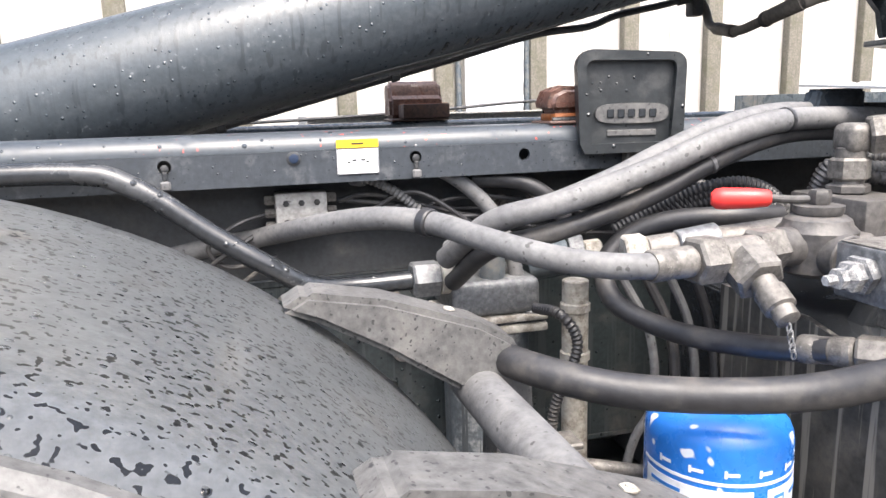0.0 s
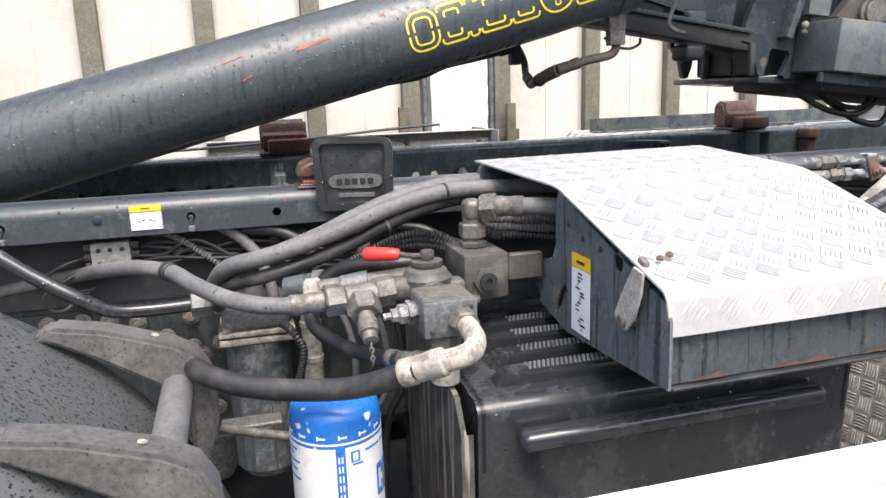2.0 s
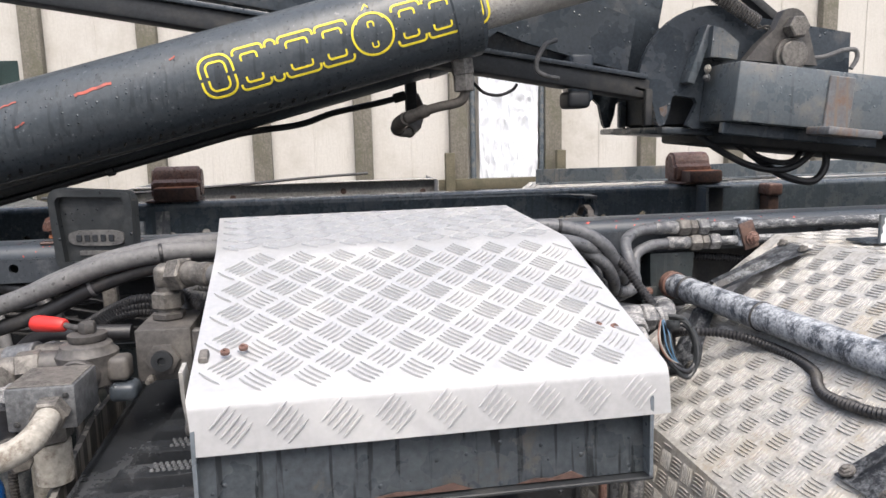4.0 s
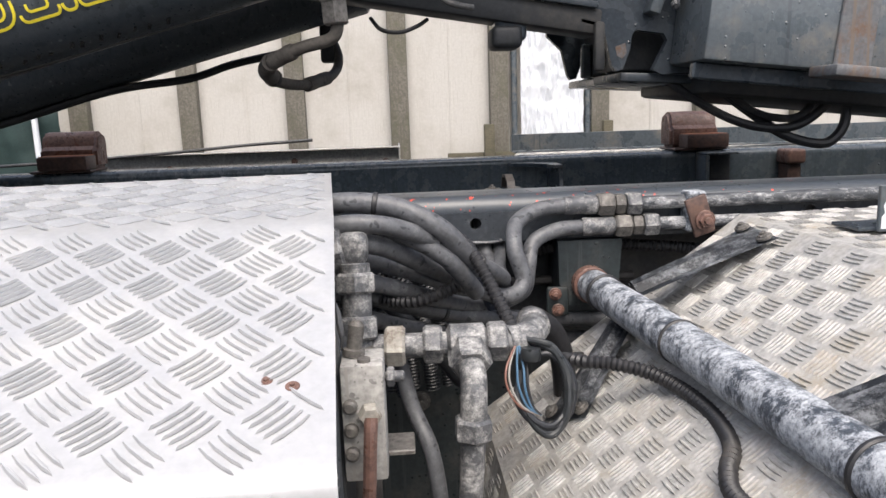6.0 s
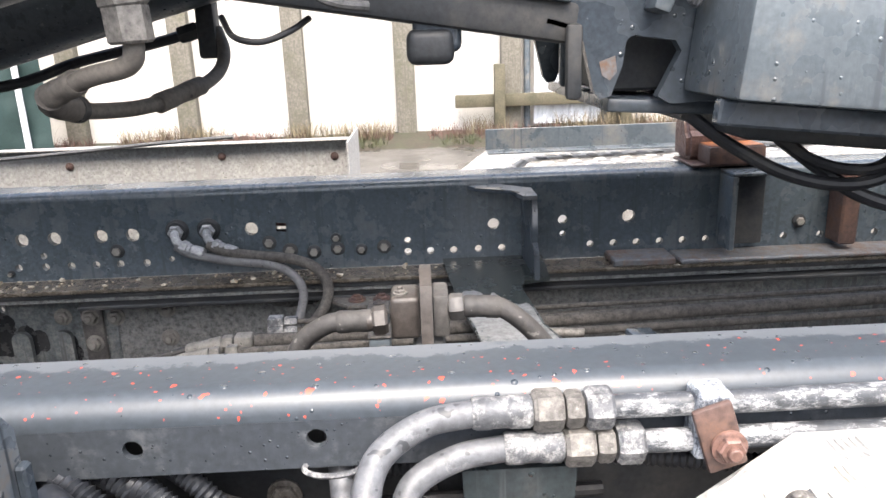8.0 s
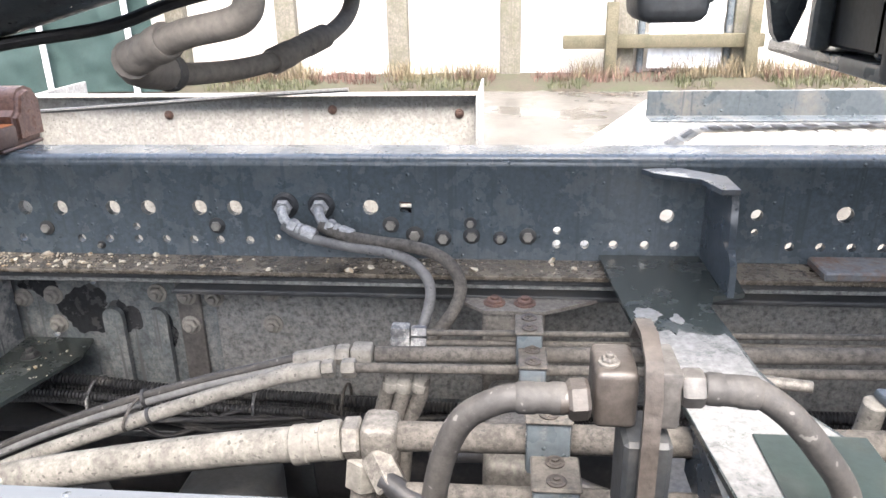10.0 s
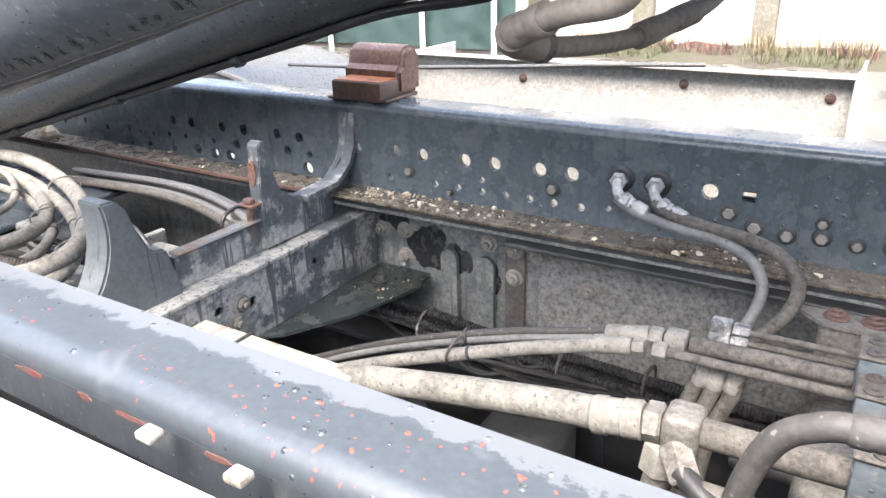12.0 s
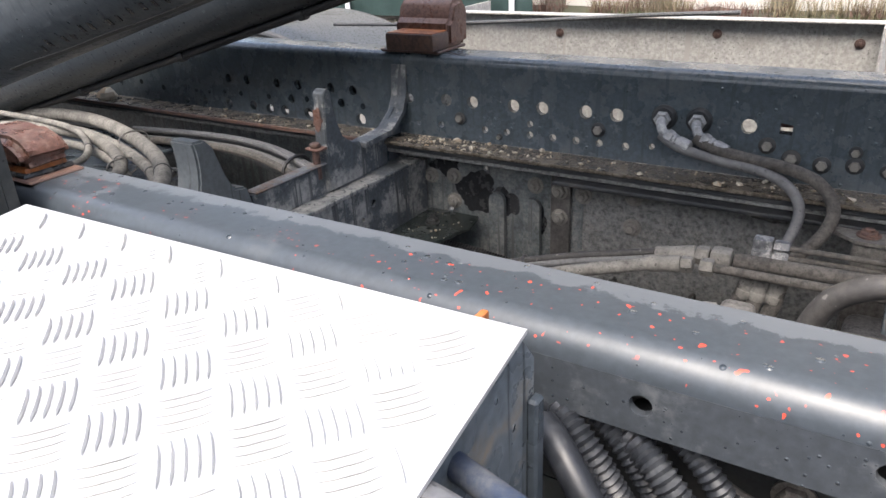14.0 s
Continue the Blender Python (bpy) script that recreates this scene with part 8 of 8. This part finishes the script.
fl = thing("level_sensor", "dark cap with a cream fitting beside the plate", "sensor", (1.86, 1.45, 0.95))
part("cap", box(1.875, 1.925, 1.38, 1.45, 1.00, 1.012, 0.004, 2, Matrix.Translation((1.85, 1.42, 1.03)) @ pose(0, 0, 0, 12, 8, 20) @ Matrix.Translation((-1.85, -1.42, -1.03))), paint, fl)
part("body", rod((1.86, 1.47, 0.90), (1.86, 1.45, 1.0), 0.014), crimp_dust, fl)
part("rod", rod((1.70, 1.50, 1.0), (1.80, 1.48, 1.0), 0.008), fitting, fl)

# ledge pieces beyond the guide
solid("wear_plate", box(1.93, 2.06, 1.79, 1.866, 1.0085, 1.024, 0.003, 1), streak_rust, "rusty wear plate on the rail ledge", "wear plate")
solid("wear_plate", box(2.07, 2.60, 1.79, 1.868, 1.0085, 1.018, 0.003, 1), streak_rust, "long rusty wear plate on the rail ledge", "wear plate")
cb = thing("corner_bracket", "dark steel angle bracket welded to the rail", "bracket", (2.22, 1.84, 1.01))
part("side", box(2.170, 2.182, 1.80, 1.868, 1.03, 1.184, 0.002, 1), paint_grey, cb, "worn grey edge")
part("top", box(2.170, 2.262, 1.80, 1.868, 1.1845, 1.192, 0.002, 1), paint_grey, cb)
part("back", box(2.183, 2.262, 1.850, 1.868, 1.03, 1.184, 0.002, 1), shadow_steel, cb)
rs = thing("rail_stop", "small rusty stop block on a dark post at the rail", "stop", (2.42, 1.83, 1.01))
part("head", box(2.40, 2.452, 1.80, 1.868, 1.152, 1.192, 0.008, 3), rust, rs)
part("post", box(2.408, 2.445, 1.81, 1.868, 1.03, 1.1515, 0.004, 1), rust_dark, rs)

# coiled hoses to the front
COILS = [
    ([(-1.3, 1.72, 0.92), (-0.80, 1.66, 0.99), (-0.50, 1.655, 1.00), (-0.16, 1.56, 1.00), (0.09, 1.43, 1.0), (0.19, 1.31, 0.99), (0.12, 1.20, 0.975), (-0.15, 1.10, 0.95), (-0.5, 1.08, 0.93)], 0.021, rubber_cream),
    ([(-1.3, 1.66, 0.90), (-0.78, 1.62, 0.965), (-0.45, 1.60, 0.98), (-0.10, 1.50, 0.985), (0.12, 1.39, 0.98), (0.205, 1.28, 0.965), (0.14, 1.17, 0.955), (-0.2, 1.08, 0.93)], 0.016, rubber_cream),
    ([(-1.3, 1.55, 0.93), (-0.72, 1.56, 0.98), (-0.45, 1.58, 0.985), (-0.22, 1.52, 0.98), (-0.07, 1.43, 0.975), (-0.06, 1.33, 0.965), (-0.20, 1.22, 0.95), (-0.5, 1.12, 0.93)], 0.018, rubber_cream),
    ([(-1.3, 1.50, 0.90), (-0.70, 1.52, 0.955), (-0.42, 1.545, 0.965), (-0.14, 1.48, 0.96), (0.0, 1.39, 0.955), (0.02, 1.30, 0.945), (-0.10, 1.19, 0.93), (-0.45, 1.08, 0.91)], 0.013, rubber_cream),
    ([(-1.2, 1.60, 0.99), (-0.75, 1.58, 1.005), (-0.45, 1.56, 1.005), (-0.27, 1.49, 0.995), (-0.20, 1.41, 0.985), (-0.26, 1.33, 0.975), (-0.5, 1.25, 0.96)], 0.010, rubber_cream),
]
for p, r, m in COILS:
    h = hose("coiled_hose", p, r * 0.85, m, "mud-coloured hydraulic hose bent in a wide loop")
    tie(h, p, 0.5, r * 0.85)
for y, z, r, m in ((1.16, 0.955, 0.013, rubber_black), (1.13, 0.94, 0.012, rubber_black), (1.20, 0.97, 0.014, rubber_beige)):
    t = thing("corrugated_conduit", "corrugated conduit beside the coiled hoses", "conduit", (-0.2, y, z))
    part("tube", conduit_bm([(-0.9, y - 0.03, z - 0.02), (-0.45, y, z), (-0.15, y + 0.03, z + 0.006), (0.06, y + 0.07, z + 0.004), (0.15, y + 0.14, z - 0.02)], r, 0.006), m, t)
for x, y, z in ((-0.20, 1.57, 1.0), (0.155, 1.36, 0.985), (-0.10, 1.46, 0.975), (0.13, 1.20, 0.965), (-0.16, 1.30, 0.965)):
    tw = thing("cable_tie", "thin zip tie round the coiled hoses", "tie", (x, y, z))
    part("band", sweep([Vector((x + 0.018 * math.cos(a) * 0.6, y + 0.034 * math.cos(a), z + 0.021 * math.sin(a))) for a in [2 * math.pi * k / 20 for k in range(21)]], 0.002, 6), fitting, tw)
for k, (dy, dz, r, m) in enumerate(((0, 0, 0.013, rubber_grey), (-0.030, -0.012, 0.012, rubber_grey), (-0.055, -0.004, 0.010, rubber_beige), (-0.022, 0.014, 0.008, rubber_grey))):
    p = [(-0.5, 1.80 + dy, 0.93 + dz), (-0.05, 1.78 + dy, 0.955 + dz), (0.2, 1.74 + dy, 0.94 + dz), (0.35, 1.68 + dy, 0.90 + dz), (0.45, 1.62 + dy, 0.86 + dz)]
    h = hose("rear_hose", p, r, m, "dull dust-covered hose bundled behind the lug", 10)
    if k == 1:
        part("band", sweep([Vector((0.2, 1.718 + 0.045 * math.cos(a), 0.937 + 0.026 * math.sin(a))) for a in [2 * math.pi * j / 16 for j in range(17)]], 0.005, 6), rubber_black, h, "black rubber band round the hoses")
for x0, y0, r in ((0.10, 1.20, 0.017), (0.16, 1.25, 0.013)):
    t = thing("corrugated_conduit", "grey corrugated conduit bent below the coils", "conduit", (x0, y0, 0.9))
    part("tube", conduit_bm([(x0 - 0.25, y0 - 0.05, 0.90), (x0, y0, 0.925), (x0 + 0.10, y0 + 0.06, 0.925), (x0 + 0.17, y0 + 0.15, 0.90), (x0 + 0.20, y0 + 0.26, 0.84)], r, 0.008, 12), rubber_grey, t)
# dark clutter below the coils
rnd = random.Random(5)
for k in range(9):
    y, z = 1.14 + 0.055 * k, 0.885 + rnd.uniform(-0.012, 0.022)
    sw = rnd.uniform(-0.05, 0.05)
    t = thing("corrugated_conduit", "dusty black corrugated conduit under the coiled hoses", "conduit", (-0.2, y, z))
    part("tube", conduit_bm([(-0.9, y, z + 0.02), (-0.4, y + sw, z + 0.015), (-0.1, y - sw, z + 0.022), (0.10, y + sw * 0.5, z), (0.22, y + sw, z - 0.04), (0.30, y + sw, z - 0.14)], rnd.uniform(0.007, 0.012), 0.007, 8), (rubber_black, rubber_dust, rubber_wet)[k % 3], t)
for k in range(6):
    x, y = rnd.uniform(-0.25, 0.24), rnd.uniform(1.16, 1.62)
    cn = thing("wire_connector", "dark plastic plug connector among the hoses", "connector", (x, y, 0.90))
    m = pose(x, y, 0.905, 10, -8, rnd.uniform(-60, 60))
    part("shell", box(-0.03, 0.012, -0.012, 0.012, -0.010, 0.010, 0.003, 1, m), stop_plastic, cn)
    part("plug", box(0.0125, 0.034, -0.009, 0.009, -0.007, 0.007, 0.002, 1, m), fitting, cn, "grey plug half")
gb = thing("gearbox_housing", "dusty dark gearbox housing below the coiled hoses", "gearbox", (-0.1, 1.42, 0.45))
part("case", box(-0.75, 0.24, 1.18, 1.72, 0.45, 0.80, 0.05, 4), paint_dirty, gb)
part("lid", box(-0.45, 0.12, 1.28, 1.66, 0.801, 0.87, 0.02, 3), paint_dirty, gb)
for k in range(4):
    part("cooling_rib", box(-0.40 + 0.13 * k, -0.385 + 0.13 * k, 1.26, 1.67, 0.80, 0.895, 0.004, 1), paint_dirty, gb)
part("valve", box(-0.05, 0.16, 1.30, 1.40, 0.871, 0.93, 0.012, 3), paint_dirty, gb)
part("valve", box(-0.30, -0.12, 1.48, 1.60, 0.871, 0.92, 0.012, 3), paint_dirty, gb)
solid("cross_tube", box(-1.0, -0.30, 1.10, 1.80, 0.90, 0.915, 0.004, 1), paint, "dark steel shelf behind the coiled hoses", "shelf")

# harness along the far chassis rail, shaft and axle parts below
for k, (dy, dz, r) in enumerate(((0, 0, 0.016), (-0.03, -0.006, 0.013), (-0.012, 0.024, 0.012), (-0.045, 0.012, 0.010))):
    t = thing("harness_conduit", "black corrugated wiring harness along the chassis", "conduit", (0.9, 1.84 + dy, 0.69))
    part("tube", conduit_bm([(0.36, 1.83 + dy, 0.735 + dz), (0.55, 1.86 + dy, 0.725 + dz), (0.8, 1.87 + dy, 0.70 + dz), (1.05, 1.86 + dy, 0.70 + dz), (1.3, 1.85 + dy, 0.695 + dz), (1.7, 1.85 + dy, 0.70 + dz), (2.4, 1.85 + dy, 0.70 + dz)], r, 0.007), rubber_black if k != 1 else rubber_grey, t)
rnd = random.Random(21)
for k in range(10):
    x0 = rnd.uniform(0.5, 1.2)
    hose("wire", [(x0, 1.83, 0.71), (x0 + 0.12, 1.80 + rnd.uniform(-.03, .02), 0.69 + rnd.uniform(-.02, .03)), (x0 + 0.28, 1.80 + rnd.uniform(-.04, .02), 0.70 + rnd.uniform(-.03, .03)), (x0 + 0.5, 1.82, 0.70)], 0.005, rubber_black, "black cable beside the harness", 8)
for x in (0.62, 0.95, 1.12, 1.2):
    tw = thing("cable_tie", "pale zip tie round the harness", "tie", (x, 1.84, 0.7))
    part("band", sweep([Vector((x, 1.85 + 0.045 * math.cos(a), 0.712 + 0.036 * math.sin(a))) for a in [2 * math.pi * k / 16 for k in range(17)]], 0.003, 6), fitting_white if x < 1 else rubber_beige, tw)
solid("drive_shaft", lathe((0.2, 1.45, 0.50), (1, 0, -0.03), [(0, 0.07), (0.10, 0.07), (0.12, 0.055), (3.6, 0.055)], 28), shadow_steel, "dark grease-coated drive shaft", "shaft")
at_ = thing("air_tank", "black painted air tank behind the far chassis rail", "air tank", (0.8, 2.14, 0.30))
for x0, x1 in ((-0.5, 0.72), (0.76, 1.7)):
    part("drum", lathe((x0, 2.14, 0.47), (1, 0, 0), [(0, 0.06), (0.02, 0.14), (0.05, 0.178), (0.08, 0.185), (x1 - x0 - 0.08, 0.185), (x1 - x0 - 0.05, 0.178), (x1 - x0 - 0.02, 0.14), (x1 - x0, 0.06)], 36), rubber_black, at_)
for x in (-0.25, 0.42, 0.98, 1.48):
    part("band", lathe((x, 2.14, 0.47), (1, 0, 0), [(0, 0.1855), (0.001, 0.189), (0.029, 0.189), (0.03, 0.1855)], 36), shadow_steel, at_)
    part("hanger", box(x, x + 0.03, 1.914, 2.14, 0.645, 0.6605, 0.002, 1), shadow_steel, at_)
# made-up plate: stops light from below and darkens the view between the rails
solid("underside_closer", box(-1.6, 4.2, 1.02, 1.90, 0.36, 0.37, 0.002, 1), shadow_steel, "added dark plate that closes the underside and keeps the gaps dark", "plate")
ab = thing("air_bellows", "black rubber suspension bellows below the crossmember", "bellows", (0.62, 1.62, 0.37))
part("bellows", lathe((0.62, 1.62, 0.37), (0, 0, 1), [(0, 0.08), (0.05, 0.12), (0.10, 0.13), (0.15, 0.11), (0.19, 0.13), (0.25, 0.12), (0.29, 0.08)], 32), rubber_black, ab)
part("cap", lathe((0.62, 1.62, 0.66), (0, 0, 1), [(0, 0.06), (0.015, 0.06), (0.02, 0.02)], 24), shadow_steel, ab)
solid("axle_beam", box(0.80, 0.98, 1.02, 1.88, 0.40, 0.58, 0.03, 3), shadow_steel, "dark dusty axle beam under the frame", "axle")
hose("brake_hose", [(0.95, 1.40, 0.66), (1.05, 1.42, 0.70), (1.15, 1.40, 0.68), (1.2, 1.3, 0.6)], 0.014, rubber_black, "black brake hose below the pipes")
hose("brake_hose", [(1.30, 1.72, 0.70), (1.45, 1.66, 0.74), (1.60, 1.60, 0.72), (1.8, 1.62, 0.68)], 0.012, rubber_black, "black brake hose below the pipes")

# clips between lid and rail
for x, y, m, lab in ((1.030, 0.9005, cream_fitting, "pale plastic clip at the lid edge"), (1.115, 0.9005, cream_fitting, "pale plastic clip at the lid edge")):
    solid("edge_clip", box(x - 0.008, x + 0.008, y - 0.012, y + 0.001, 1.190, 1.197, 0.002, 2), m, lab, "clip")
solid("edge_clip", box(1.211, 1.217, 0.846, 0.858, 1.232, 1.241, 0.002, 2), rust_orange, "orange rusted clip at the lid edge", "clip")

# hoses and conduits under the near rail beside the cover
for k, (dx, dy, dz, r) in enumerate(((0.0, 0.0, 0.0, 0.0125), (0.032, 0.012, -0.006, 0.0105), (0.060, 0.004, -0.012, 0.0125), (0.085, 0.014, 0.0, 0.0100), (0.016, -0.022, -0.022, 0.0115))):
    t = thing("corrugated_conduit", "wet dark corrugated conduit under the near rail", "conduit", (1.25 + dx, 0.9, 1.05))
    part("tube", conduit_bm([(1.20 + dx, 0.955 + dy, 1.115 + dz), (1.235 + dx, 0.925 + dy, 1.128 + dz), (1.265 + dx, 0.912 + dy, 1.110 + dz), (1.290 + dx, 0.915 + dy, 1.070 + dz), (1.31 + dx, 0.935 + dy, 1.01 + dz), (1.32 + dx, 0.95 + dy, 0.9)], r, 0.0055), rubber_wet, t)
hose("cover_hose", [(1.235, 0.90, 1.13), (1.255, 0.885, 1.126), (1.285, 0.87, 1.10), (1.33, 0.86, 1.05), (1.38, 0.87, 0.99), (1.42, 0.90, 0.93)], 0.0115, rubber_wet, "thick wet dark hose bending down under the near rail", 12)
hose("thin_hose", [(1.30, 0.96, 1.12), (1.36, 0.94, 1.09), (1.42, 0.95, 1.07), (1.50, 0.97, 1.06), (1.7, 0.975, 1.06)], 0.007, rubber_black, "thin black hose along the near chassis rail", 10)
